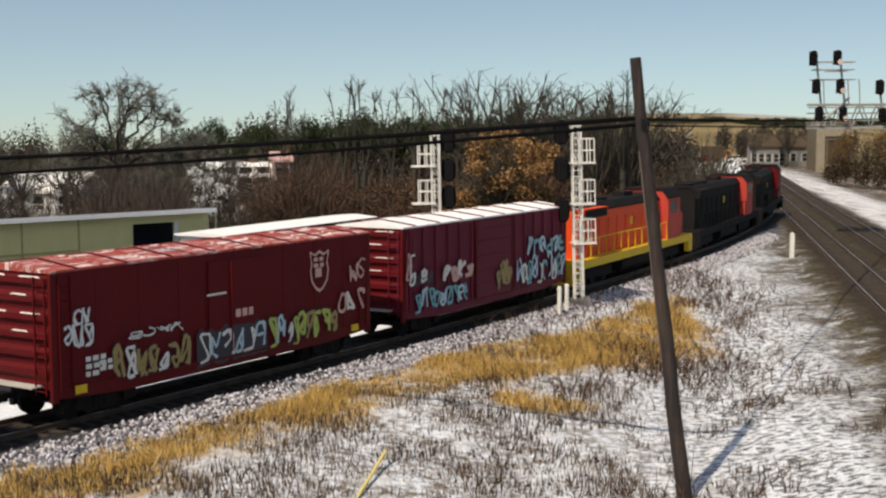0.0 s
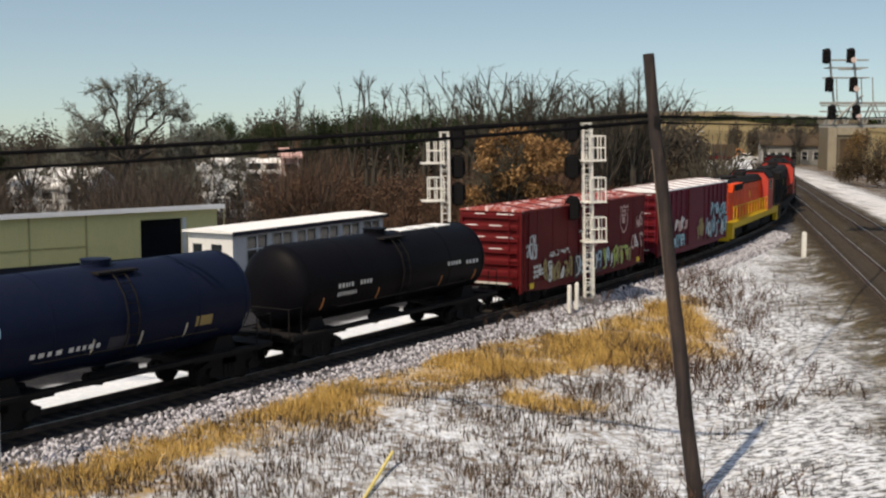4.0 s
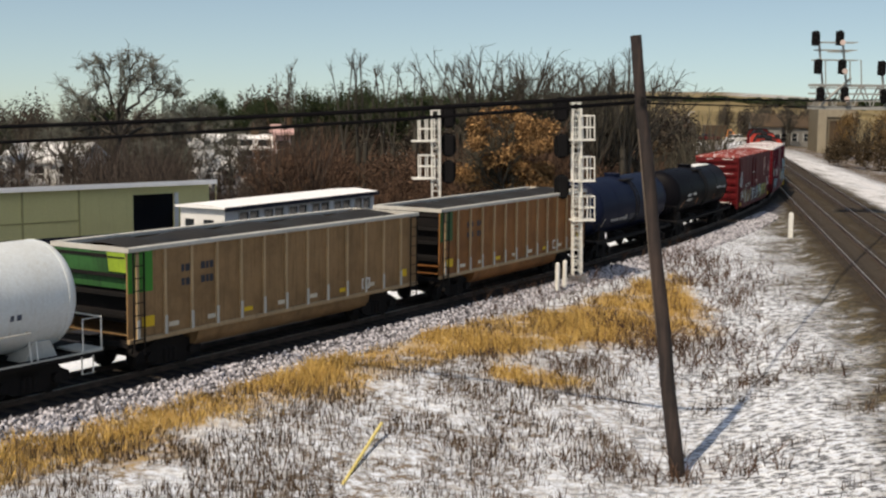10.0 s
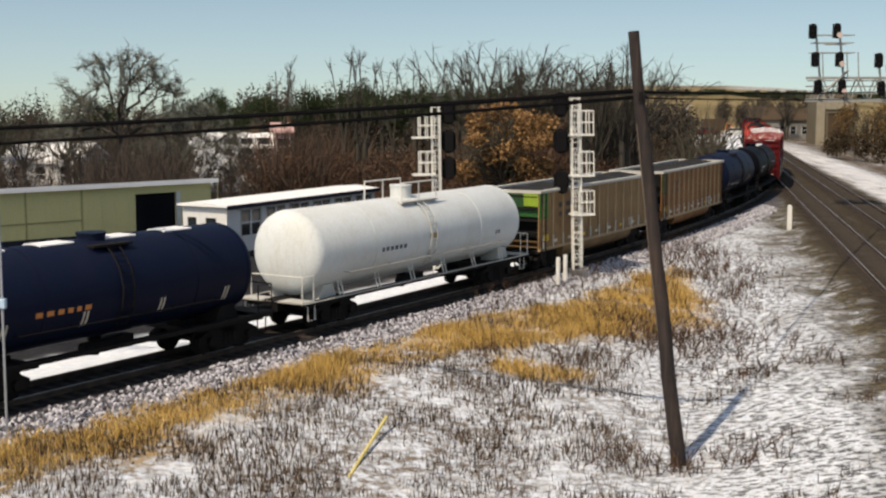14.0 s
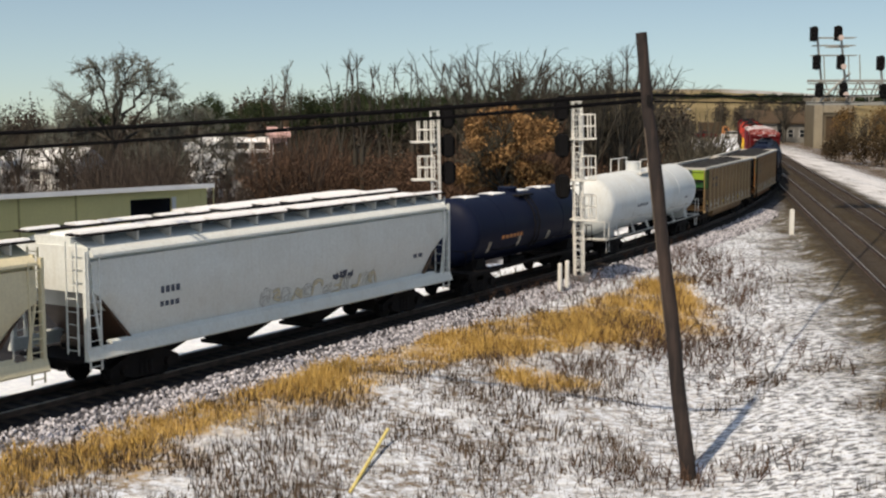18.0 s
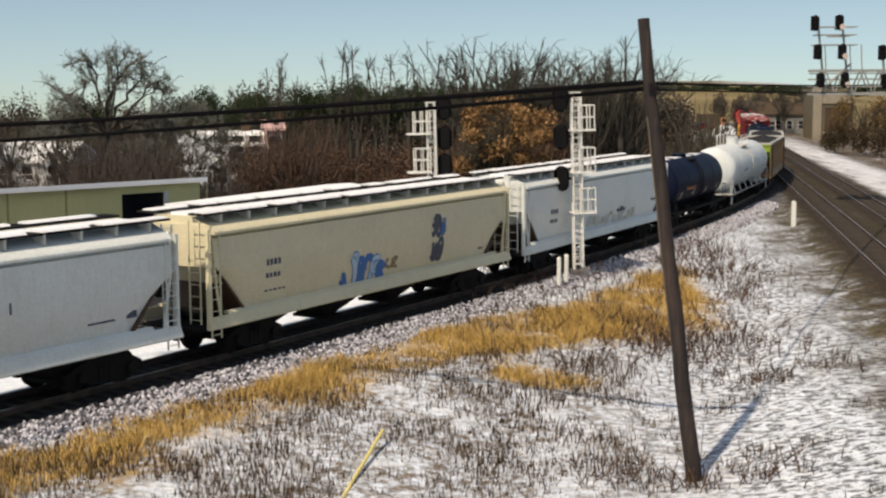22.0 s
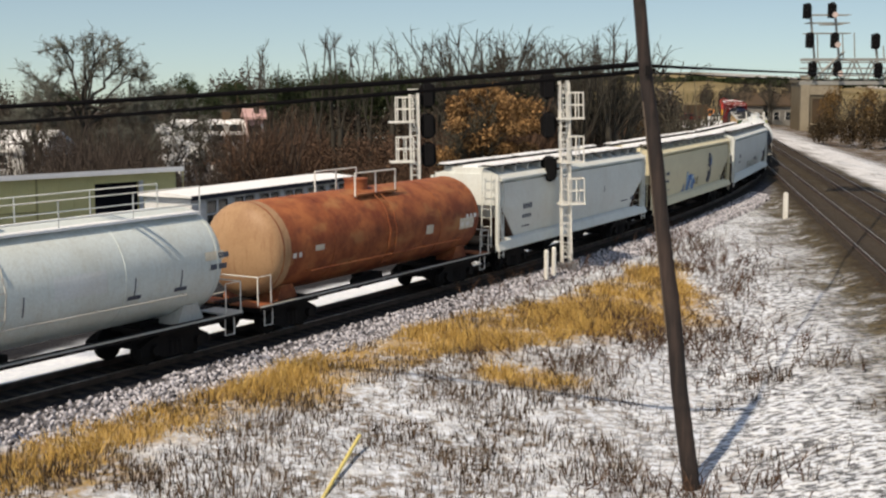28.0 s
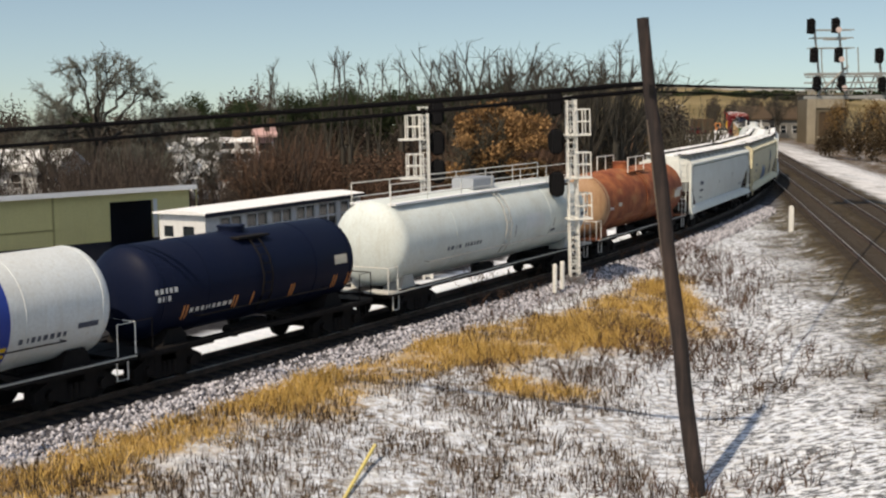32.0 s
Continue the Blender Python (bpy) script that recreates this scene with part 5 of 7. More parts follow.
def locomotive(label, L, hood, sill, cab, roof):
    car = thing("locomotive", label, "locomotive", "locomotives")
    h = L / 2
    part("frame", Mesh().box(-h, h, -1.5, 1.5, 1.25, 1.5, 0.03), sill, car, "painted walkway edge")
    part("side_skirt", Mesh().box(-h + 0.3, h - 0.3, -1.52, -1.46, 1.1, 1.5).box(-h + 0.3, h - 0.3, 1.46, 1.52, 1.1, 1.5), sill, car)
    part("hood", Mesh().prism([(-0.95, 1.5), (0.95, 1.5), (0.95, 3.75), (0.7, 4.05), (-0.7, 4.05), (-0.95, 3.75)], -h + 0.9, h - 4.6), hood, car)
    part("hood_roof", Mesh().prism([(-0.98, 3.72), (-0.7, 4.06), (0.7, 4.06), (0.98, 3.72), (0.98, 3.8), (0.72, 4.16), (-0.72, 4.16), (-0.98, 3.8)], -h + 0.85, h - 4.6), roof, car)
    for k in range(3):
        x = -h + 2.0 + k * 1.9
        part("roof_fan", Mesh().rod((x, 0, 4.1), (x, 0, 4.32), 0.62, 20), roof, car)
    part("exhaust", Mesh().box(0.2, 1.6, -0.35, 0.35, 4.1, 4.4), roof, car)
    part("radiator_flare", Mesh().prism([(-1.25, 3.4), (1.25, 3.4), (1.35, 3.95), (-1.35, 3.95)], -h + 0.95, -h + 4.2), hood, car)
    for y in (-1, 1):
        for k in range(9):
            x = -h + 1.6 + k * (L - 7.6) / 8
            part("hood_door", Mesh().box(x - 0.35, x + 0.35, min(y * 0.95, y * 0.99), max(y * 0.95, y * 0.99), 1.7, 3.3, 0.02), hood, car)
        part("grille", Mesh().box(-h + 1.1, -h + 4.0, min(y * 1.36, y * 1.38), max(y * 1.36, y * 1.38), 3.5, 3.9), STEEL_DARK, car)
        part("window_band", Mesh().box(h - 4.2, h - 2.9, min(y * 1.46, y * 1.49), max(y * 1.46, y * 1.49), 3.0, 3.7), GLASS, car)
        rail = Mesh()
        for k in range(13):
            x = -h + 0.5 + (L - 5.2) * k / 12
            rail.rod((x, y * 1.45, 1.5), (x, y * 1.45, 2.5), 0.03, 5)
        rail.rod((-h + 0.5, y * 1.45, 2.5), (h - 4.7, y * 1.45, 2.5), 0.03, 5)
        part("handrail", rail, sill, car)
        for xa in (-h - 0.05, h - 0.6):
            part("steps", Mesh().box(xa, xa + 0.65, min(y * 1.2, y * 1.5), max(y * 1.2, y * 1.5), 0.45, 1.3), sill, car)
    part("cab", Mesh().prism([(-1.48, 1.5), (1.48, 1.5), (1.48, 3.8), (1.1, 4.3), (-1.1, 4.3), (-1.48, 3.8)], h - 4.6, h - 2.4), cab, car)
    part("cab_roof", Mesh().prism([(-1.5, 3.82), (-1.1, 4.32), (1.1, 4.32), (1.5, 3.82), (1.5, 3.9), (1.1, 4.4), (-1.1, 4.4), (-1.5, 3.9)], h - 4.7, h - 2.3), roof, car)
    part("windscreen", Mesh().box(h - 2.4, h - 2.37, -1.2, 1.2, 3.1, 3.75), GLASS, car)
    part("nose", Mesh().slab([(h - 2.4, 1.5), (h - 0.7, 1.5), (h - 0.6, 2.7), (h - 1.2, 3.0), (h - 2.4, 3.1)], -1.1, 1.1), cab, car)
    part("headlight", Mesh().rod((h - 2.4, -0.2, 4.0), (h - 2.3, -0.2, 4.0), 0.12, 10).rod((h - 2.4, 0.2, 4.0), (h - 2.3, 0.2, 4.0), 0.12, 10), LENS, car)
    part("fuel_tank", Mesh().box(-2.6, 2.4, -1.3, 1.3, 0.35, 1.2, 0.25), STEEL_DARK, car)
    part("pilot", Mesh().box(h - 0.05, h + 0.12, -1.3, 1.3, 0.3, 1.4), STEEL_DARK, car)
    part("pilot", Mesh().box(-h - 0.12, -h + 0.05, -1.3, 1.3, 0.3, 1.4), sill, car)
    for x in (-h + 3.4, h - 3.4):
        t = part("truck", Mesh().box(-2.0, 2.0, -1.12, -0.98, 0.4, 0.9, 0.04).box(-2.0, 2.0, 0.98, 1.12, 0.4, 0.9, 0.04).box(-1.6, 1.6, -1.0, 1.0, 0.5, 0.8), STEEL_DARK, car, "six-wheel powered truck")
        t.location.x = x
        for dx in (-1.6, 0, 1.6):
            for y, turn in ((-0.76, 0), (0.76, 180)):
                w = part("wheel", WHEEL, None, t)
                w.matrix_basis = pose(dx, y, 0.5, 0, 0, turn)
    add_coupler(car, -h, -1)
    add_coupler(car, h, 1)
    bars(car, "reporting_mark", YELLOW, -0.6, 2.7, -1.0, (1,), 0.5, 0.45, 3)
    return car


TRAIN = []


def place(car, front, rear):
    TRAIN.append((car, (front + rear) / 2, (front - rear)))


def build_train():
    # boxcars
    L = 14.5
    b2 = boxcar("faded maroon ribbed boxcar with blue graffiti and snowy roof", L, PURPLE, MAROON, ROOF_SNOW, 15)
    y = -1.485 - 0.105
    letters(b2, -6.5, -2.2, 0.9, 1.9, y, (TEAL_PAINT, PALE_BLUE, TEAL_PAINT), DARK_SPRAY, 1, 9, 0.32)
    letters(b2, -6.9, -5.2, 2.0, 2.6, y, (LETTER_WHITE, DARK_SPRAY), DARK_SPRAY, 31, 4, 0.34)
    letters(b2, -4.3, -2.0, 1.9, 2.6, y, (LETTER_WHITE, PINK_PAINT), PINK_PAINT, 2, 4, 0.34)
    letters(b2, 0.0, 1.45, 1.1, 2.3, y - 0.035, (OCHRE_PAINT,), DARK_SPRAY, 3, 4, 0.5)
    letters(b2, 2.0, 7.0, 0.95, 2.35, y, (PALE_BLUE, LETTER_WHITE, TEAL_PAINT), DARK_SPRAY, 4, 10, 0.32)
    letters(b2, 3.0, 6.8, 2.2, 3.2, y, (PALE_BLUE, TEAL_PAINT), DARK_SPRAY, 34, 6, 0.34)
    letters(b2, -7.1, -6.5, 2.2, 3.6, y, (PINK_PAINT, LETTER_WHITE), PURPLE, 5, 2, 0.3)
    place(b2, 20.0, 5.5)
    b1 = boxcar("maroon plug-door boxcar with shield emblem and graffiti", 14.7, MAROON, RED_END, RED_ROOF, 0)
    y = -1.485 - 0.065
    shield(b1, 4.3, 3.2, y, 1.05)
    letters(b1, -7.0, -5.9, 2.1, 2.9, y, (LETTER_WHITE,), PALE_BLUE, 6, 3, 0.2)
    letters(b1, -6.6, -6.0, 2.7, 3.3, y, (LETTER_WHITE,), PALE_BLUE, 46, 2, 0.2)
    letters(b1, -5.2, -2.1, 0.9, 2.05, y, (OCHRE_PAINT, LETTER_WHITE, OCHRE_PAINT), DARK_SPRAY, 7, 7, 0.34)
    letters(b1, -4.6, -2.4, 2.05, 2.35, y, (LETTER_WHITE,), DARK_SPRAY, 47, 4, 0.2)
    letters(b1, -1.7, 1.4, 0.82, 1.9, y, (LETTER_WHITE, PALE_BLUE), DARK_SPRAY, 8, 6, 0.26, DARK_SPRAY)
    letters(b1, 1.6, 3.2, 0.78, 1.95, y, (LIME_PAINT, PALE_BLUE, LETTER_WHITE), DARK_SPRAY, 9, 4, 0.36)
    letters(b1, 3.1, 5.3, 0.8, 2.0, y, (LIME_PAINT, OCHRE_PAINT, LIME_PAINT), DARK_SPRAY, 49, 5, 0.4)
    letters(b1, 5.3, 6.9, 1.5, 2.4, y, (PINK_PAINT, LETTER_WHITE), MAROON, 10, 3, 0.25)
    letters(b1, 6.0, 6.95, 2.5, 3.5, y, (PINK_PAINT,), MAROON, 12, 2, 0.22)
    bars(b1, "stencil", LETTER_WHITE, -6.2, 1.7, y, (3, 3, 2), 0.22, 0.14, 3)
    bars(b1, "stencil", LETTER_WHITE, -5.7, 1.55, y, (2, 2), 0.22, 0.12, 5)
    bars(b1, "stencil", LETTER_WHITE, -1.3, 2.95, y, (1,), 0.9, 0.07, 5)
    bars(b1, "stencil", PINK_PAINT, 0.0, 2.15, y, (3,), 0.22, 0.25, 6)
    for x in (-6.6, 6.1):
        part("placard", Mesh().box(x, x + 0.42, y - 0.004, y, 0.86, 1.1), YELLOW, b1, "orange-yellow reflector plate")
    place(b1, 3.45, -11.25)
    # tank cars
    t1, mark = tank_car("black tank car with white lettering", 13.9, BLACK, 1.42, False, (((-5.0, 1), (-1.7, 1), (2.6, 1), (5.2, 1)), ORANGE_STRIP), heads=((-4.2, -0.05, 5, 0.15), (-2.9, -0.05, 4, 0.15), (-4.2, -0.26, 9, 0.1), (3.0, 0.02, 5, 0.18), (4.4, -0.02, 4, 0.2)), seed=2)
    for k in range(3):
        part("snow_patch", Mesh().box(1.2 + k * 1.3, 2.2 + k * 1.3, -0.42, 0.42, 3.93, 3.985, 0.02), ROOF_SNOW, t1, "patch of snow on the tank top")
    place(t1, -12.7, -27.5)
    t2, mark = tank_car("dark blue tank car with pale reflector strips", 12.1, NAVY, 1.46, False, (((-4.6, 1), (-1.4, 1), (0.4, 1), (2.2, 1), (4.8, 1)), STRAP), heads=((-3.5, -0.42, 4, 0.24), (-2.2, -0.42, 5, 0.2)), seed=3)
    mark("placard", 2.6, 3.3, -0.40, -0.18, OCHRE_PAINT)
    mark("placard", -0.8, 0.0, -0.55, -0.3, DARK_SPRAY)
    place(t2, -27.5, -40.3)
    # coal gondolas
    ga = coal_car("brown aluminium coal gondola with green rear end", 14.0, COAL_CAR, GREEN_DARK, False)
    place(ga, -41.5, -55.5)
    gb = coal_car("greyer brown aluminium coal gondola with green rear end", 15.1, COAL_GREY, GREEN, True)
    place(gb, -57.1, -72.3)
    w1, mark = tank_car("large white pressure tank car with walkway", 16.8, WHITE_TANK, 1.52, True, None, LETTER_DARK, heads=((-3.6, -0.12, 6, 0.22), (5.2, -0.2, 2, 0.2)), seed=5, dome=0.12, saddle=CHORD)
    mark("placard", -0.2, 0.3, -0.05, 0.08, OCHRE_PAINT)
    place(w1, -73.0, -89.9)
    t3, mark = tank_car("dark navy tank car with orange lettering", 13.0, NAVY, 1.45, False, (((-4.4, 2), (-1.6, 2), (1.4, 2), (4.2, 2)), STRAP), ORANGE_STRIP, heads=((-3.3, -0.2, 6, 0.28),), seed=6)
    for k in range(4):
        part("snow_patch", Mesh().box(-4.6 + k * 2.4, -3.4 + k * 2.4, -0.4, 0.35, 3.985, 4.045, 0.02), ROOF_SNOW, t3, "patch of snow on the tank top")
    place(t3, -91.0, -104.7)
    # covered hoppers
    h1 = covered_hopper("pale grey covered hopper with faint sprayed letters", 19.0, BLUE_GREY, GREY_HOPPER, 3, ((-6.6, 2.6, (4,), 0.17, 0.2), (-6.6, 2.2, (4,), 0.17, 0.2), (6.9, 2.2, (2,), 0.3, 0.2)))
    letters(h1, -2.0, 4.6, 1.45, 2.1, -1.562, (GREY_HOPPER, TAN_HOPPER), STONE_GREY, 21, 12, 0.16, tuck=HOPPER_TUCK)
    letters(h1, 1.8, 3.0, 1.95, 2.25, -1.562, (LETTER_DARK,), LETTER_DARK, 22, 3, 0.25, tuck=HOPPER_TUCK)
    place(h1, -105.85, -124.8)
    h2 = covered_hopper("tan covered hopper with blue graffiti", 18.9, TAN_HOPPER, TAN_HOPPER, 4, ((-6.7, 2.7, (4,), 0.17, 0.2), (-6.7, 2.3, (4,), 0.17, 0.2), (-6.7, 1.85, (5,), 0.2, 0.06), (7.0, 1.75, (1,), 0.5, 0.22)))
    letters(h2, -2.5, 0.1, 1.1, 2.45, -1.562, (BLUE_PAINT, PALE_BLUE, BLUE_PAINT), BLUE_PAINT, 23, 6, 0.5, tuck=HOPPER_TUCK)
    letters(h2, 3.2, 4.2, 2.5, 3.5, -1.562, (LETTER_DARK, LETTER_DARK, BLUE_PAINT), LETTER_DARK, 24, 3, 0.5, tuck=HOPPER_TUCK)
    letters(h2, 3.3, 4.1, 1.6, 2.6, -1.562, (LETTER_DARK,), LETTER_DARK, 27, 2, 0.45, tuck=HOPPER_TUCK)
    letters(h2, 0.2, 1.0, 1.7, 2.2, -1.562, (OCHRE_PAINT,), LETTER_DARK, 25, 2, 0.25, tuck=HOPPER_TUCK)
    place(h2, -126.15, -145.0)
    h3 = covered_hopper("light grey covered hopper with dark stencilled marks", 18.0, GREY_HOPPER, GREY_HOPPER, 5, ((-6.5, 2.6, (4,), 0.17, 0.22), (-6.5, 2.2, (4,), 0.17, 0.22), (-6.4, 1.8, (3,), 0.2, 0.08), (5.6, 1.9, (1,), 1.0, 0.06), (7.0, 1.9, (1,), 0.4, 0.2), (3.0, 2.6, (1,), 0.07, 0.3), (-1.0, 2.4, (1,), 0.07, 0.3)))
    place(h3, -146.35, -164.0)
    # rusty and pale tanks at the rear
    r, mark = tank_car("rusty red-brown tank car with paler rear head", 15.0, RUST, 1.52, True, None, LETTER_WHITE, heads=((5.4, 0.05, 3, 0.26), (5.0, -0.14, 2, 0.35), (-5.8, -0.12, 2, 0.26)), seed=7, saddle=RUST)
    mark("placard", 2.4, 2.9, -0.22, 0.0, STRAP)
    mark("placard", 4.9, 6.0, -0.26, 0.02, STRAP)
    cap = [(-6.95 + 0.62 - 0.625 * math.cos(math.pi / 2 * k / 8), max(0.05, 1.525 * math.sin(math.pi / 2 * k / 8))) for k in range(9)] + [(-5.9, 1.527)]
    part("rear_head", Mesh().lathe(cap, 44, 1.02 + 1.52 + 0.12), RUST_PALE, r, "pale tan rusty tank head", smooth=True)
    mark("placard", -4.6, -4.1, -0.1, 0.02, STRAP)
    place(r, -164.4, -179.7)
    w2, mark = tank_car("long cream-white pressure tank car with full-length top railing", 18.3, CREAM_TANK, 1.58, True, None, LETTER_DARK, walk_full=True, heads=((-5.0, -0.28, 4, 0.24), (-3.6, -0.28, 6, 0.2)), seed=8, dome=0.0, saddle=CHORD)
    mark("placard", 7.4, 8.2, 0.06, 0.22, STRAP)
    mark("placard", 7.9, 8.4, 0.08, 0.18, LETTER_DARK)
    mark("placard", 7.6, 8.3, -0.12, -0.02, LETTER_DARK)
    mark("placard", 1.8, 3.6, -0.18, 0.2, WHITE_TANK)
    for x in (0.8, 4.6, 6.4):
        mark("streak", x, x + 0.05, -0.35, -0.02, LETTER_DARK)
    mark("streak", 4.4, 4.9, -0.42, -0.34, LETTER_DARK)
    mark("streak", 6.2, 6.7, -0.42, -0.34, LETTER_DARK)
    place(w2, -180.2, -198.6)
    t4, mark = tank_car("dark navy tank car with pairs of orange strips", 11.5, NAVY, 1.40, False, (((-3.7, 2), (-1.5, 2), (-0.6, 1), (1.3, 2), (3.6, 2), (4.4, 2)), ORANGE_STRIP), heads=((-3.4, -0.42, 8, 0.2), (-4.9, 0.1, 5, 0.16), (-4.8, -0.06, 3, 0.16)), seed=9)
    mark("placard", 3.6, 4.3, -0.02, 0.2, STRAP)
    place(t4, -199.5, -211.0)
    t5, mark = tank_car("white tank car with blue and yellow bands", 14.0, WHITE_TANK, 1.5, False, None, LETTER_DARK, heads=((3.0, -0.4, 8, 0.16), (4.9, -0.3, 1, 0.9)), seed=10)
    for a, b, mat in ((1.4, 2.7, BLUE_BAND),):
        part("blue_band", Mesh().lathe([(a, 1.5), (a, 1.508), (b, 1.508), (b, 1.5)], 44, 2.64), mat, t5, "blue painted band", smooth=True)
    mark("placard", 1.7, 2.65, -0.75, -0.45, YELLOW)
    place(t5, -210.9, -224.9)
    # locomotives
    place(locomotive("orange locomotive with yellow walkway edge and black roof", 18.2, ORANGE, YELLOW, LOCO_RED, STEEL_DARK), 39.8, 21.4)
    place(locomotive("black locomotive with faded red cab", 19.5, STEEL_DARK, STEEL_DARK, LOCO_RED, STEEL_DARK), 61.0, 41.2)
    place(locomotive("black locomotive with dark cab", 19.5, STEEL_DARK, STEEL_DARK, MAROON, STEEL_DARK), 82.0, 62.3)


build_train()
SPEED = 6.374


def motions():
    for car, middle, length in TRAIN:
        rows = []
        for k in range(33):
            s = middle + SPEED * k
            a, b = along(s + length * 0.36), along(s - length * 0.36)
            c = (a + b) / 2
            rows.append((float(k), pose(c[0], c[1], 0, 0, 0, math.degrees(math.atan2(a[1] - b[1], a[0] - b[0])))))
        walk(car, rows)


# ---- buildings ----
def wall_with_openings(m, x0, x1, z0, z1, y0, y1, holes):
    """A wall along x with rectangular openings (x0, x1, z0, z1) right through it."""
    xs = sorted({x0, x1, *(h[0] for h in holes), *(h[1] for h in holes)})
    zs = sorted({z0, z1, *(h[2] for h in holes), *(h[3] for h in holes)})

    def full(i, j):
        if not (0 <= i < len(xs) - 1 and 0 <= j < len(zs) - 1):
            return False
        cx, cz = (xs[i] + xs[i + 1]) / 2, (zs[j] + zs[j + 1]) / 2
        return not any(h[0] < cx < h[1] and h[2] < cz < h[3] for h in holes)
    ids, v, f = {}, [], []

    def corner(i, y, j):
        key = (i, y, j)
        if key not in ids:
            ids[key] = len(v)
            v.append((xs[i], (y0, y1)[y], zs[j]))
        return ids[key]
    for i in range(len(xs) - 1):
        for j in range(len(zs) - 1):
            if not full(i, j):
                continue
            for y in (0, 1):
                f.append((corner(i, y, j), corner(i + 1, y, j), corner(i + 1, y, j + 1), corner(i, y, j + 1)))
            for (a, b), (c, d) in (((i - 1, j), ((i, j), (i, j + 1))), ((i + 1, j), ((i + 1, j), (i + 1, j + 1))), ((i, j - 1), ((i, j), (i + 1, j))), ((i, j + 1), ((i, j + 1), (i + 1, j + 1)))):
                if not full(a, b):
                    f.append((corner(c[0], 0, c[1]), corner(d[0], 0, d[1]), corner(d[0], 1, d[1]), corner(c[0], 1, c[1])))
    return m.add(v, f)


def build_shed():
    # local x runs along the front wall away to the right, local y goes back
    t = thing("metal_shed", "tan yellow metal shed with snowy roof and dark doorway", "shed", at=pose(-23.4, 65.6, 0, 0, 0, 43))
    L, D, top, low = 12.8, 16.0, 3.1, 0.55
    front = wall_with_openings(Mesh(), -14.0, L, low, top, 0, 0.15, ((7.9, 10.5, low, 2.62),))
    part("wall", front, SHED_WALL, t, "tan yellow ribbed front cladding")
    part("wall", Mesh().box(L - 0.15, L, 0.15, D, -0.6, top - 1.7), SHED_WALL, t)
    part("wall", Mesh().box(-14.0, L - 0.15, D - 0.15, D, -0.6, top - 1.7), SHED_WALL, t)
    part("wall", Mesh().box(-14.0, -13.85, 0.15, D - 0.15, -0.6, top - 1.7), SHED_WALL, t)
    part("skirting", wall_with_openings(Mesh(), -14.0, L - 0.3, -0.7, low, 0.02, 0.14, ((7.9, 10.5, -0.7, low),)), SHED_DARK, t, "dark blue lower wall")
    part("roof", Mesh().prism([(-0.45, top), (D + 0.45, top - 1.75), (D + 0.45, top - 1.55), (-0.45, top + 0.22)], -14.2, L + 0.25), ROOF_SNOW, t, "low white snow-covered roof")
    part("fascia", Mesh().box(-14.2, L + 0.25, -0.47, -0.44, top - 0.02, top + 0.24), ROOF_SNOW, t)
    rib = Mesh().box(-0.03, 0.03, -0.014, 0.0, low, top - 0.02).data("wall_rib", SHED_WALL)
    for k in range(34):
        x = -13.8 + k * 0.82
        if not 7.8 < x < 10.75:
            part("wall_rib", rib, None, t).location.x = x
    part("seam_trim", Mesh().box(4.6, 4.7, -0.04, 0, low, top), SHED_TRIM, t)
    part("seam_trim", Mesh().box(1.4, 1.5, -0.04, 0, low, top), SHED_TRIM, t)
    part("rail_trim", Mesh().box(-14.0, 4.6, -0.05, -0.0, 1.35, 1.43), SHED_TRIM, t)
    part("door_jamb", Mesh().box(10.5, 10.75, -0.04, 0.1, low, 2.66), HOUSE_WHITE, t, "white door jamb")
    # added dark sheet behind the doorway, in place of the shade indoors
    part("doorway_shade", Mesh().box(6.5, 12.0, 2.5, 2.6, -0.6, 2.8), SHED_DARK, t, "dark sheet standing in for the shade inside the doorway")


build_shed()


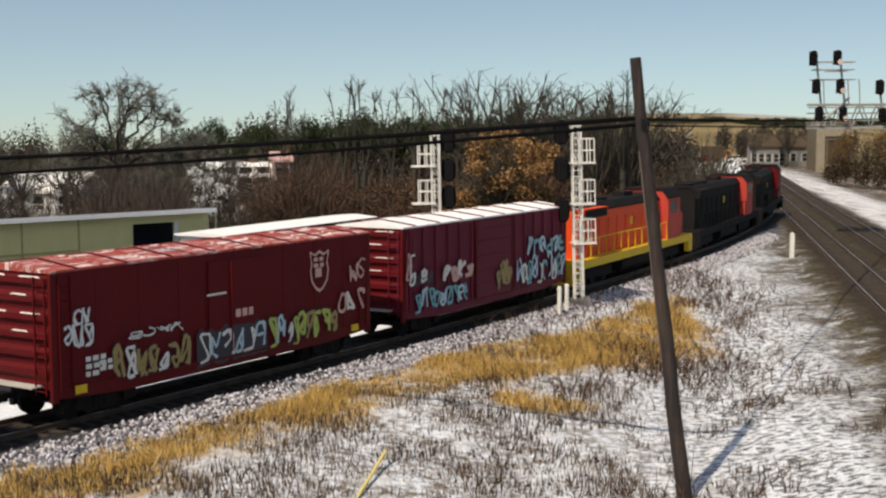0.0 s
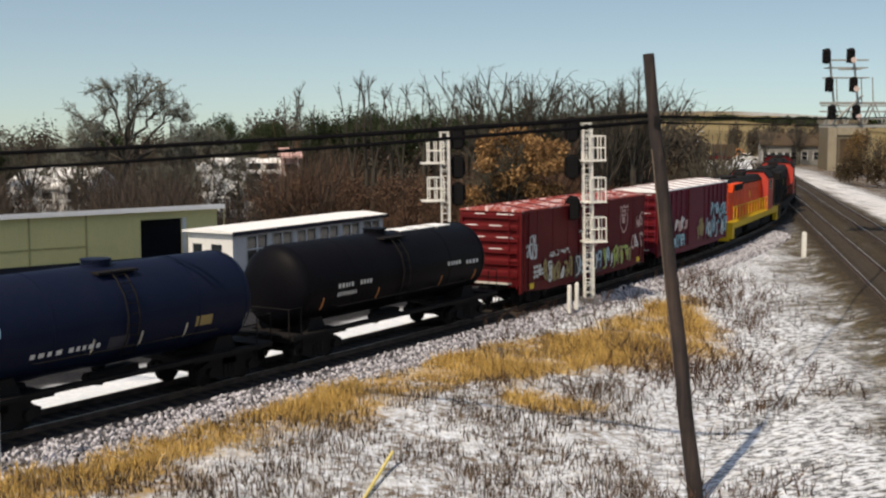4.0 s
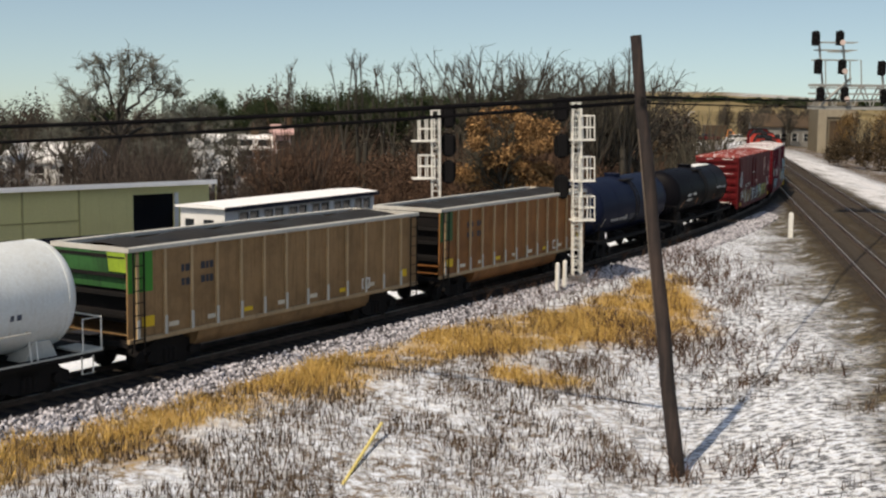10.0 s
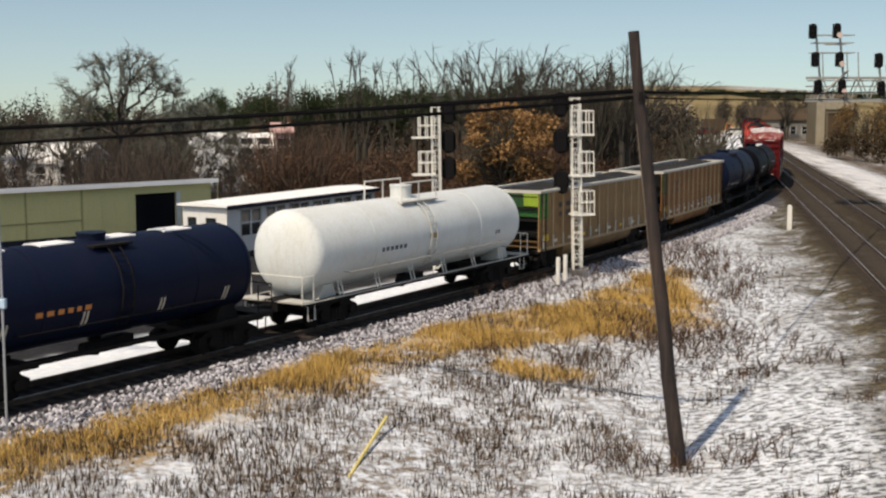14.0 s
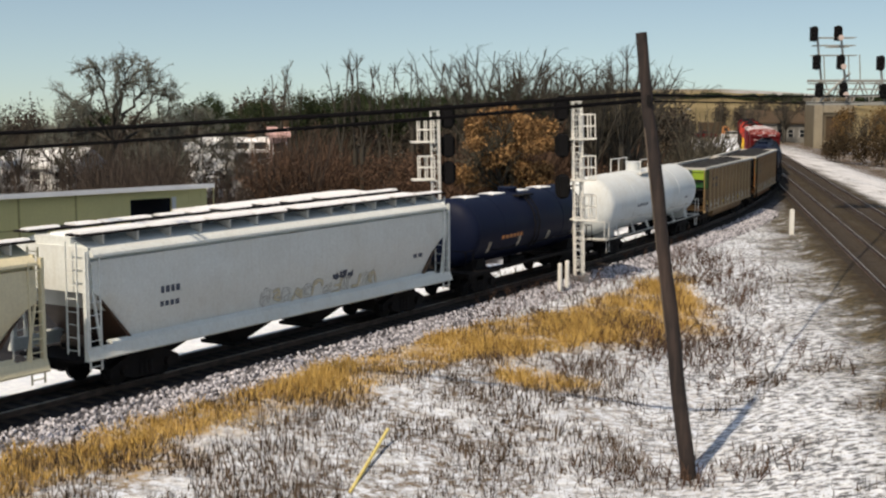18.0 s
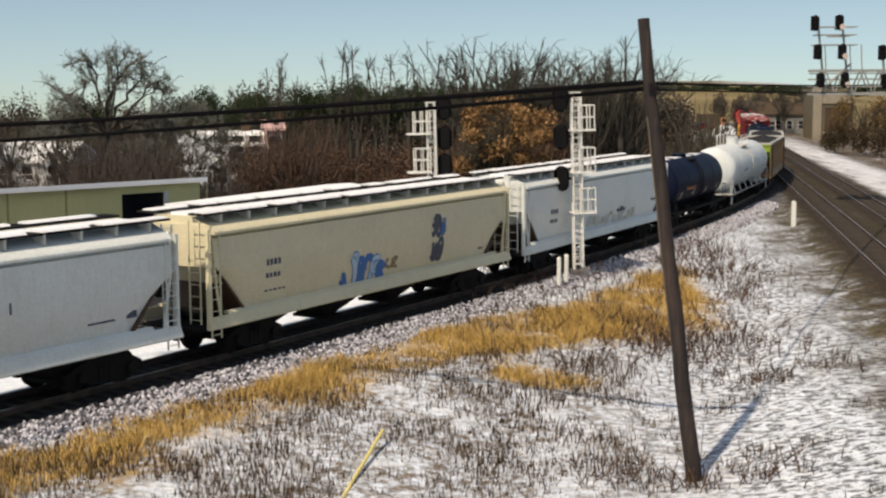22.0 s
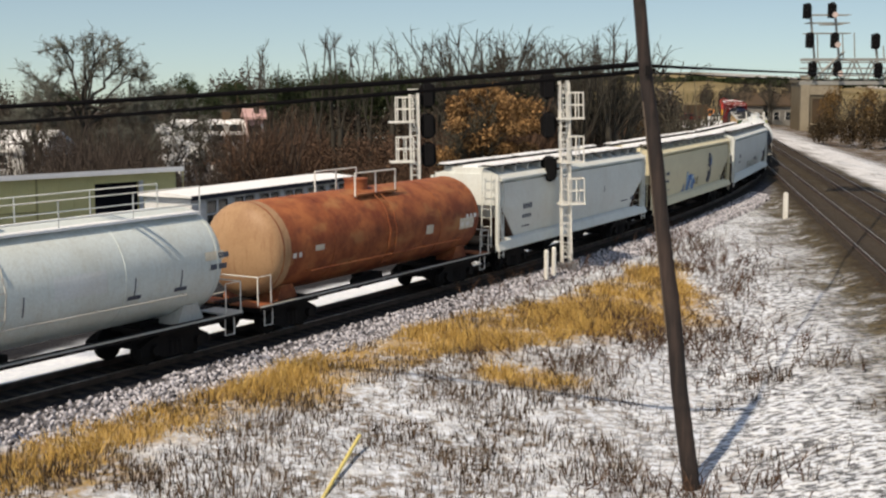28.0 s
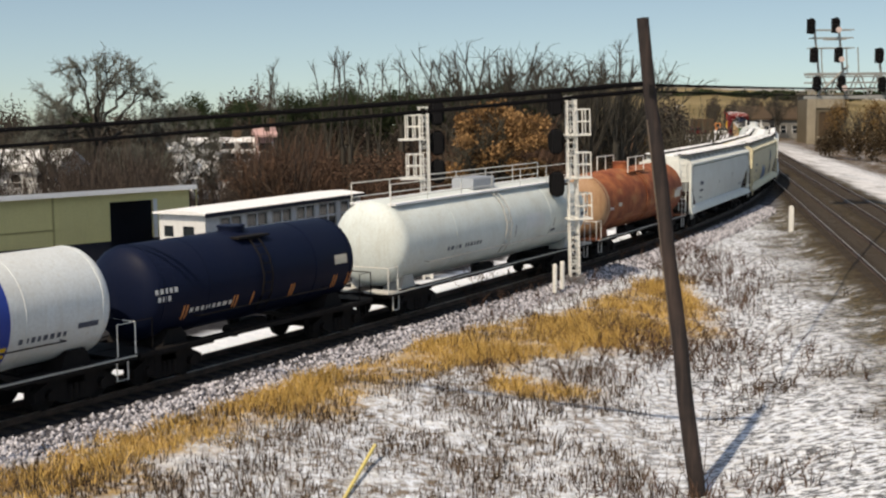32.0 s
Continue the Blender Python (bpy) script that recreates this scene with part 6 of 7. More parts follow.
def build_trailer():
    t = thing("site_trailer", "long white site trailer with windows and snowy roof", "trailer", at=pose(-14.2, 67.2, 0, 0, 0, 62))
    L, D, top, low = 14.6, 2.9, 2.35, -0.1
    holes = [(1.2 + k * 2.25, 2.9 + k * 2.25, 0.75, 2.1) for k in range(6)]
    part("wall", wall_with_openings(Mesh(), 0, L, low, top, -D, -D + 0.1, holes), HOUSE_WHITE, t)
    part("wall", Mesh().box(0, L, -0.1, 0, low, top), HOUSE_WHITE, t)
    end = Mesh()
    e = wall_with_openings(Mesh(), -D + 0.1, -0.1, low, top, 0, 0.1, ((-2.2, -1.5, 1.0, 1.75), (-0.9, -0.3, 1.2, 1.75)))
    end.add([(y, x, z) for x, y, z in e.v], e.f)
    part("end_wall", end, HOUSE_WHITE, t)
    part("end_wall", Mesh().box(L - 0.1, L, -D + 0.1, -0.1, low, top), HOUSE_WHITE, t)
    part("roof", Mesh().prism([(-D - 0.2, top), (0.2, top), (0.2, top + 0.1), (-D / 2, top + 0.24), (-D - 0.2, top + 0.1)], -0.25, L + 0.25), ROOF_SNOW, t, "snow-covered flat roof")
    part("eave", Mesh().box(-0.25, L + 0.25, -D - 0.24, -D - 0.2, top - 0.12, top + 0.1), SHED_DARK, t)
    part("floor", Mesh().box(0.1, L - 0.1, -D + 0.1, -0.1, low, low + 0.1), SHED_DARK, t)
    part("skirting", Mesh().box(0.2, L - 0.2, -D + 0.15, -0.15, -0.7, low), SHED_DARK, t)
    for a, b, c, d in holes:
        part("pane", Mesh().box(a, b, -D + 0.04, -D + 0.06, c, d), GLASS, t)
        part("mullion", Mesh().box((a + b) / 2 - 0.05, (a + b) / 2 + 0.05, -D - 0.02, -D + 0.03, c, d).box(a, b, -D - 0.021, -D + 0.031, (c + d) / 2 - 0.04, (c + d) / 2 + 0.04), HOUSE_WHITE, t)
        part("window_frame", Mesh().box(a - 0.06, a, -D - 0.03, -D + 0.03, c - 0.06, d + 0.06).box(b, b + 0.06, -D - 0.03, -D + 0.03, c - 0.06, d + 0.06), CHORD, t)
    part("pane", Mesh().box(0.04, 0.06, -2.2, -1.5, 1.0, 1.75), GLASS, t)
    part("pane", Mesh().box(0.04, 0.06, -0.9, -0.3, 1.2, 1.75), GLASS, t)


build_trailer()


def house(label, at, w, d, h, roof_h, wall, roof, windows, group="houses"):
    t = thing("house", label, "house", group, at)
    holes = []
    for k in range(windows):
        x = -w / 2 + w * (k + 0.5) / windows
        for z in ([0.8] if h < 4 else [0.8, 3.4]):
            holes.append((x - 0.5, x + 0.5, z, z + 1.4))
    part("wall", wall_with_openings(Mesh(), -w / 2, w / 2, -1.0, h, 0, 0.2, holes), wall, t)
    part("wall", Mesh().box(-w / 2, w / 2, d - 0.2, d, -1.0, h), wall, t)
    for s in (-1, 1):
        part("gable", Mesh().prism([(0.2, -1.0), (d - 0.2, -1.0), (d - 0.2, h), (d / 2, h + roof_h), (0.2, h)], min(s * w / 2, s * (w / 2 - 0.2)), max(s * w / 2, s * (w / 2 - 0.2))), wall, t)
    part("roof", Mesh().prism([(-0.4, h - 0.1), (d / 2, h + roof_h), (d + 0.4, h - 0.1), (d + 0.4, h + 0.12), (d / 2, h + roof_h + 0.24), (-0.4, h + 0.12)], -w / 2 - 0.3, w / 2 + 0.3), roof, t)
    part("chimney", Mesh().box(w * 0.2, w * 0.2 + 0.7, d / 2 - 0.3, d / 2 + 0.4, h, h + roof_h + 0.9), BROWN_WALL, t)
    for a, b, c, e in holes:
        win = part("window", Mesh().box(a, b, 0.08, 0.12, c, e), GLASS, t)
        part("window_frame", Mesh().box(a - 0.1, a, -0.04, 0.04, c - 0.1, e + 0.1).box(b, b + 0.1, -0.04, 0.04, c - 0.1, e + 0.1).box(a, b, -0.04, 0.04, (c + e) / 2 - 0.03, (c + e) / 2 + 0.03), HOUSE_WHITE, win)
    return t


house("white boarded house with snowy roof behind bare trees", pose(-18.8, 113, -0.5, 0, 0, 10), 6.0, 8, 4.0, 0.9, HOUSE_WHITE, ROOF_SNOW, 4)
house("white boarded house with snowy roof behind bare trees", pose(-36.5, 114, -0.5, 0, 0, -6), 7, 7, 2.6, 1.4, HOUSE_WHITE, ROOF_SNOW, 3)
house("tall narrow pink house behind brown brush", pose(-14.6, 111, -0.5, 0, 0, 10), 1.3, 6, 5.4, 0.5, HOUSE_PINK, HOUSE_PINK, 1)
house("grey porch house beside the far crossing", pose(59.6, 252, -0.5, 0, 0, -8), 5.5, 8, 3.6, 2.2, HOUSE_GREY, BROWN_WALL, 4)
house("grey boarded house beside the far crossing", pose(66.0, 256, -0.5, 0, 0, -8), 6.5, 8, 3.4, 2.2, HOUSE_GREY, BROWN_WALL, 3)


def build_depot():
    t = thing("depot_building", "beige concrete depot building with a brown panel door", "building", at=Matrix.Translation((65.4, 236, -0.6)))
    part("wall", wall_with_openings(Mesh(), 0, 6.2, -0.5, 8.0, 0, 0.4, ((1.7, 5.3, 0.9, 5.2),)), CONCRETE, t)
    part("wall", Mesh().box(0, 6.2, 7.6, 8.0, -0.5, 8.0), CONCRETE, t)
    part("wall", Mesh().box(0, 0.4, 0.4, 7.6, -0.5, 8.0), CONCRETE, t)
    part("wall", Mesh().box(5.8, 6.2, 0.4, 7.6, -0.5, 8.0), CONCRETE, t)
    part("roof", Mesh().box(-0.3, 6.5, -0.3, 8.3, 8.0, 8.5, 0.05), CONCRETE, t)
    part("pilaster", Mesh().box(-0.5, 1.0, -0.5, 0.0, -0.5, 9.0), PALE_CONCRETE, t, "pale corner pilaster")
    part("lintel", Mesh().box(1.0, 6.2, -0.25, 0.0, 5.9, 7.4), PALE_CONCRETE, t, "pale band over the door")
    part("panel", Mesh().box(1.7, 5.3, 0.15, 0.25, 0.9, 5.2), BROWN_WALL, t, "brown panel door")
    for x in (2.9, 4.1):
        part("panel_joint", Mesh().box(x - 0.06, x + 0.06, 0.1, 0.15, 0.9, 5.2), SLOPE_RUST, t)
    part("sill", Mesh().box(1.4, 5.6, -0.3, 0.0, 0.5, 0.9), PALE_CONCRETE, t)


build_depot()


def parked_car(label, at, mat):
    t = thing("parked_car", label, "car", "parked cars", at)
    part("body", Mesh().slab([(-2.2, 0.35), (2.2, 0.35), (2.25, 0.75), (2.0, 0.95), (1.1, 1.02), (-2.1, 1.05), (-2.25, 0.7)], -0.88, 0.88), mat, t)
    part("cabin", Mesh().slab([(-1.7, 1.0), (1.15, 1.0), (0.5, 1.5), (-1.2, 1.5)], -0.78, 0.78), GLASS, t)
    part("roof", Mesh().slab([(-1.25, 1.48), (0.55, 1.48), (0.45, 1.56), (-1.15, 1.56)], -0.76, 0.76), mat, t)
    for x in (-1.4, 1.4):
        for y in (-0.8, 0.8):
            part("wheel", Mesh().rod((x, y - 0.1, 0.33), (x, y + 0.1, 0.33), 0.33, 14), STEEL_DARK, t)


parked_car("dark red car parked by the far crossing", pose(51.4, 266, -0.3, 0, 0, 5), RED_END)
parked_car("white car parked by the far crossing", pose(56.4, 263, -0.3, 0, 0, 10), HOUSE_WHITE)
parked_car("dark car parked by the far crossing", pose(47.5, 270, -0.3, 0, 0, -4), STEEL_DARK)


def box_truck():
    t = thing("box_truck", "dark brown box truck parked by the far crossing", "truck", at=pose(54.2, 272, -0.3, 0, 0, 8))
    part("box", Mesh().box(-3.0, 1.4, -1.1, 1.1, 0.8, 3.2, 0.05), BROWN_WALL, t)
    part("cab", Mesh().slab([(1.5, 0.6), (3.4, 0.6), (3.4, 1.4), (2.7, 2.3), (1.5, 2.3)], -1.0, 1.0), ORANGE_STRIP, t, "orange-brown cab")
    part("window", Mesh().box(1.8, 2.6, -1.02, -1.0, 1.45, 2.1), GLASS, t)
    for x in (-1.9, 2.4):
        for y in (-0.85, 0.85):
            part("wheel", Mesh().rod((x, y - 0.14, 0.45), (x, y + 0.14, 0.45), 0.45, 14), STEEL_DARK, t)


box_truck()
solid("lamp_post", Mesh().rod((44.2, 250, -0.6), (44.2, 250, 5.4), 0.14, 8, 0.09).path([(44.2, 250, 5.3), (44.5, 250, 5.75), (45.4, 250, 5.8)], 0.06), LIGHT_POST, "pale metal lamp post beside the far road", "lamp post", smooth=True)


# ---- trees and brush ----
def tubes(segments, sides):
    """Tapered tubes from an array of x0 y0 z0 x1 y1 z1 r0 r1."""
    a = np.asarray(segments, float)
    p0, p1, r0, r1 = a[:, :3], a[:, 3:6], a[:, 6:7], a[:, 7:8]
    d = p1 - p0
    d /= np.linalg.norm(d, axis=1)[:, None] + 1e-9
    ref = np.where(abs(d[:, 2:3]) < 0.9, np.array([[0, 0, 1.0]]), np.array([[1.0, 0, 0]]))
    u = np.cross(d, ref)
    u /= np.linalg.norm(u, axis=1)[:, None]
    w = np.cross(d, u)
    rings = []
    for p, r in ((p0, r0), (p1, r1)):
        for i in range(sides):
            t = 2 * math.pi * i / sides
            rings.append(p + r * (math.cos(t) * u + math.sin(t) * w))
    v = np.stack(rings, 1).reshape(-1, 3)
    base = np.arange(len(a))[:, None] * 2 * sides
    faces = [np.stack([base[:, 0] + i, base[:, 0] + (i + 1) % sides, base[:, 0] + sides + (i + 1) % sides, base[:, 0] + sides + i], 1) for i in range(sides)]
    return v, np.concatenate(faces)


def grow(seed, height, spread, levels, splits, upright, first=0.3, crook=0.25, trunk=0.5, limb=(0.45, 0.72)):
    """A bare tree: lists of thick limbs and of fine twigs."""
    rng = random.Random(seed)
    limbs, twigs = [], []

    def branch(p, d, length, r, level):
        steps = 4 if level == 0 else 3
        q = p.copy()
        pts = [q.copy()]
        for i in range(steps):
            d = (d + Vector((rng.uniform(-1, 1), rng.uniform(-1, 1), rng.uniform(-0.6, 0.9))) * crook * (0.4 if level == 0 else 1.0) + Vector((0, 0, upright * (0.12 if level else 0)))).normalized()
            n = q + d * (length / steps)
            a, b = r * (1 - 0.5 * i / steps), r * (1 - 0.5 * (i + 1) / steps)
            (limbs if level < 2 else twigs).append((*q, *n, a, b))
            q = n
            pts.append(q.copy())
        if level >= levels:
            return
        n = splits[min(level, len(splits) - 1)]
        for k in range(n):
            u = rng.uniform(first if level == 0 else 0.25, 1.0)
            i = min(steps - 1, int(u * steps))
            o = pts[i].lerp(pts[i + 1], u * steps - i)
            ang = rng.uniform(0, 6.283)
            side = d.orthogonal().normalized()
            side.rotate(Matrix.Rotation(ang, 3, d))
            nd = (d * (0.55 + 0.3 * upright) + side * spread * rng.uniform(0.6, 1.2) + Vector((0, 0, 0.25 * upright))).normalized()
            branch(o, nd, length * rng.uniform(*(limb if level == 0 else (0.45, 0.72))), r * rng.uniform(0.38, 0.55), level + 1)
        branch(q, d, length * (0.6 if trunk > 0.4 else 0.9), r * 0.5, level + 1)

    branch(Vector((0, 0, -0.3)), Vector((rng.uniform(-0.06, 0.06), rng.uniform(-0.06, 0.06), 1)), height * trunk, height * 0.021, 0)
    top = max(s[5] for s in limbs + twigs)
    k = height / top
    scale = lambda s: tuple(c * k for c in s[:6]) + (s[6] * k, max(0.006, s[7] * k))
    return [scale(s) for s in limbs], [scale(s) for s in twigs]


def dome_tree(name, label, seed, fork, rx, rz, mains, twig_mat, twig_r):
    """An open-grown tree: crooked limbs fan out from a low fork to a lumpy dome and fray into twigs near its skin."""
    rng = np.random.default_rng(seed)
    limbs, twigs = [], []

    def run(p, q, r0, r1, bow, out, steps):
        pts = [p]
        span = np.linalg.norm(q - p)
        for k in range(1, steps + 1):
            u = k / steps
            m = p + (q - p) * u + rng.normal(size=3) * 0.03 * span * (u < 1)
            m[2] += bow * span * math.sin(math.pi * u)
            out.append((*pts[-1], *m, r0 + (r1 - r0) * (u - 1 / steps), r0 + (r1 - r0) * u))
            pts.append(m)
        return pts

    def skin(d):
        d = d / np.linalg.norm(d)
        lump = 0.90 + 0.10 * math.sin(4.1 * math.atan2(d[1], d[0]) + seed) * math.cos(5.3 * d[2])
        return np.array((rx * d[0] * lump + 0.9 * max(d[2], 0), rx * d[1] * lump, fork - 0.4 + rz * max(d[2], -0.10) * lump))
    foot = np.array((0.0, 0.0, -0.3))
    stem = run(foot, np.array((0.1, 0.0, fork)), 0.40, 0.26, 0.0, limbs, 5)
    for k in range(mains):
        az = 2.4 * k + rng.uniform(-0.3, 0.3)
        el = radians((2, 26, 48, 12, 66, 36)[k % 6] + rng.uniform(-6, 6))
        d = np.array((math.cos(el) * math.cos(az), math.cos(el) * math.sin(az), math.sin(el)))
        main = run(stem[-1 - (k % 2)], skin(d) * np.array((0.80, 0.80, 0.93)), 0.17, 0.05, 0.05, limbs, 7)
        for _ in range(7):
            o = main[rng.integers(4, 8)]
            e = skin(d + rng.normal(size=3) * 0.27)
            if np.linalg.norm(e - o) > 0.75 * rx:
                e = o + (e - o) * 0.6
            sub = run(o, e * np.array((0.95, 0.95, 0.97)), 0.052, 0.026, 0.06, limbs, 5)
            for _ in range(9):
                o2 = sub[rng.integers(2, 6)]
                away = (o2 - np.array((0, 0, fork))) / rx
                e2 = o2 + (away * 0.45 + rng.normal(size=3) * 0.55) * rng.uniform(0.4, 0.85)
                tw = run(o2, e2, 0.024, twig_r, 0.08, twigs, 3)
                for _ in range(9):
                    o3 = tw[rng.integers(0, 4)]
                    twigs.append((*o3, *(o3 + (away * 0.3 + rng.normal(size=3) * 0.6) * rng.uniform(0.2, 0.45)), twig_r, twig_r * 0.6))
    t = thing(name, label, "tree", "bare trees")
    v, f = tubes(limbs, 6)
    part("trunk", raw_mesh("trunk", v, f, BARK, True), None, t)
    v, f = tubes(twigs, 3)
    part("crown", raw_mesh("crown", v, f, twig_mat), None, t, "bare spreading twigs")
    return t


def fan_tree(name, label, seed, height, base, count, tilt, twig_mat, twig_r, lean_out=0.06, shoots=8, short=0.3):
    """Straight limbs that rise from one low fork like a fan, each with upright side shoots and twigs."""
    rng = np.random.default_rng(seed)
    limbs, twigs = [(0, 0, -0.3, 0.05, 0, base * 0.6, 0.30, 0.24), (0.05, 0, base * 0.6, 0, 0, base, 0.24, 0.2)], []

    def shoot(p, d, length, r0, r1, out, steps, wander):
        pts = [p]
        for k in range(steps):
            d = d + rng.normal(size=3) * wander
            d = d / np.linalg.norm(d)
            q = pts[-1] + d * length / steps
            out.append((*pts[-1], *q, r0 + (r1 - r0) * k / steps, r0 + (r1 - r0) * (k + 1) / steps))
            pts.append(q)
        return pts, d
    for k in range(count):
        az, a = 2.4 * k + rng.uniform(-0.4, 0.4), radians(tilt) * math.sqrt((k + 0.4) / count)
        d = np.array((math.sin(a) * math.cos(az), math.sin(a) * math.sin(az), math.cos(a)))
        reach = (height - base) * rng.uniform(0.78, 1.0) / (0.55 + 0.45 * math.cos(a))
        pts, d = shoot(np.array((0.0, 0.0, base * rng.uniform(0.75, 1.0))), d + np.array((d[0], d[1], 0)) * lean_out, reach, 0.085, 0.03, limbs, 7, 0.04)
        for _ in range(shoots):
            j = rng.integers(2, 7)
            side = rng.normal(size=3) * 0.42
            side[2] = abs(side[2]) * 0.5
            sub, e = shoot(pts[j], d * 0.85 + side, reach * rng.uniform(0.1, short), 0.036, twig_r, limbs, 4, 0.07)
            for _ in range(4):
                shoot(sub[rng.integers(1, 5)], e + rng.normal(size=3) * 0.55, rng.uniform(0.4, 1.1), twig_r, twig_r * 0.55, twigs, 2, 0.12)
    t = thing(name, label, "tree", "bare trees")
    v, f = tubes(limbs, 5)
    part("trunk", raw_mesh("trunk", v, f, BARK, True), None, t)
    v, f = tubes(twigs, 3)
    part("crown", raw_mesh("crown", v, f, twig_mat), None, t, "bare rising twigs")
    return t


def put(kind, x, y, z, scale=1.0, turn=0.0):
    return copy_thing(kind, Matrix.Translation((x, y, z)) @ Matrix.Rotation(radians(turn), 4, "Z") @ Matrix.Scale(scale, 4))


def build_trees():
    big = dome_tree("oak_tree", "large spreading bare oak", 6, 6.3, 6.2, 7.4, 13, TWIG_GREEN, 0.019)
    big.matrix_basis = pose(-28.2, 108.5, -0.6, 0, 0, 12)
    put(big, -21.6, 110, -0.6, 0.66, 140)
    put(big, -33.2, 111, -0.6, 0.55, 70)
    put(big, -42.0, 114, -0.6, 0.66, 200)
    put(big, -19.9, 103.5, -0.6, 0.40, 250)
    put(big, -24.5, 103, -0.6, 0.42, 30)
    spire = fan_tree("bare_tree", "tall slender bare tree with few short twigs", 9, 14.0, 5.0, 2, 8, TWIG, 0.02, 0.06, 7, 0.17)
    spire.matrix_basis = pose(-8.5, 101, -0.6)
    vase = fan_tree("bare_tree", "vase-shaped bare tree with straight rising limbs", 14, 13.6, 4.6, 17, 42, TWIG, 0.02, 0.06, 7, 0.26)
    vase.matrix_basis = pose(2.0, 101, -0.6, 0, 0, 40)
    forked = fan_tree("bare_tree", "thin forked bare tree with grey bark", 21, 12.6, 6.5, 3, 17, TWIG_GREEN, 0.022, -0.12, 5, 0.22)
    forked.matrix_basis = pose(-14.6, 112, -0.6)
    spots = ((forked, -13.6, 113, 0.93, 190), (spire, -7.5, 102, 0.97, 80), (spire, -6.8, 100, 1.0, 200), (spire, -5.6, 103, 0.93, 120), (spire, -4.7, 101, 0.95, 20), (forked, -3.0, 102, 0.97, 260),
             (spire, -2.1, 103, 0.88, 170), (spire, -1.3, 102, 0.95, 300), (vase, 4.6, 102, 1.0, 150), (vase, 6.6, 104, 0.94, 250), (forked, 0.4, 104, 0.92, 60),
             (vase, 9.2, 103, 0.84, 10), (spire, 10.1, 99, 0.86, 190), (vase, 11.6, 98, 0.80, 100), (spire, 12.4, 95, 1.04, 20), (spire, 13.0, 96, 0.95, 210), (forked, 11.0, 100, 0.88, 60), (vase, 12.6, 97, 0.93, 35), (vase, 10.6, 96, 0.90, 215), (vase, 13.8, 98, 0.86, 130), (vase, 8.2, 101, 0.92, 300),
             (forked, -18.0, 118, 0.60, 100), (vase, -36.0, 108, 0.58, 90), (vase, -23.0, 106, 0.44, 270), (vase, -16.5, 102, 0.42, 30), (vase, -19.2, 106, 0.5, 200), (forked, -18.0, 104, 0.5, 10), (vase, -17.2, 106, 0.46, 310), (vase, -30.5, 104, 0.45, 150), (vase, -10.8, 99, 0.46, 70))
    for kind, x, y, size, a in spots:
        put(kind, x, y, -0.6, size, a)
    # round the far crossing
    for k in range(8):
        put(vase, 56.5 + 2.0 * k, 248 + 6 * (k % 3), -0.4, 0.52 + 0.07 * (k % 4), 40 * k)
    for k in range(6):
        put(vase, 57 + 3.0 * k, 186 + 4 * (k % 2), -0.6, 0.46 + 0.05 * (k % 3), 70 * k)


build_trees()


def leaf_cloud(rng, blobs, per, size, tri=False):
    """Many small leaf quads scattered in uneven clumps. blobs: x y z rx ry rz."""
    out_v, out_f = [], []
    k = 0
    for bx, by, bz, rx, ry, rz in blobs:
        n = int(per * rx * ry * rz)
        d = rng.normal(size=(n, 3))
        d /= np.linalg.norm(d, axis=1)[:, None]
        rad = rng.uniform(0.35, 1.0, (n, 1)) ** 0.6
        lump = 0.75 + 0.35 * np.sin(d[:, :1] * 5 + bx) * np.cos(d[:, 1:2] * 4 + by) + rng.normal(size=(n, 1)) * 0.06
        c = np.array((bx, by, bz)) + d * rad * lump * np.array((rx, ry, rz))
        u = rng.normal(size=(n, 3))
        u /= np.linalg.norm(u, axis=1)[:, None]
        w = np.cross(u, rng.normal(size=(n, 3)))
        w /= np.linalg.norm(w, axis=1)[:, None]
        s = size * rng.uniform(0.5, 1.3, (n, 1))
        v = np.stack([c - u * s, c + w * s * 0.6, c + u * s, c - w * s * 0.6], 1).reshape(-1, 3)
        out_v.append(v)
        out_f.append(np.arange(n * 4).reshape(-1, 4) + k)
        k += n * 4
    return np.concatenate(out_v), np.concatenate(out_f)


def twig_cloud(rng, n, place_, height, r, lean=0.25):
    """Upright bare stems with a few side twigs each. place_(n) gives x, y, z of the feet and a size."""
    x, y, z, size = place_(n)
    n = len(x)
    seg = []
    for i in range(n):
        h = height * size[i] * rng.uniform(0.55, 1.1)
        p = np.array((x[i], y[i], z[i]))
        d = np.array((rng.normal() * lean, rng.normal() * lean, 1.0))
        q = p + d * h * 0.5
        e = q + (d + rng.normal(size=3) * 0.25) * h * 0.5
        seg += [(*p, *q, r * 1.3, r), (*q, *e, r, r * 0.5)]
        for _ in range(3):
            o = p + (q - p) * rng.uniform(0.3, 1.0)
            t = o + np.array((rng.normal() * 0.45, rng.normal() * 0.45, rng.uniform(0.3, 1.0))) * h * 0.38
            seg.append((*o, *t, r * 0.7, r * 0.4))
    return tubes(seg, 3)


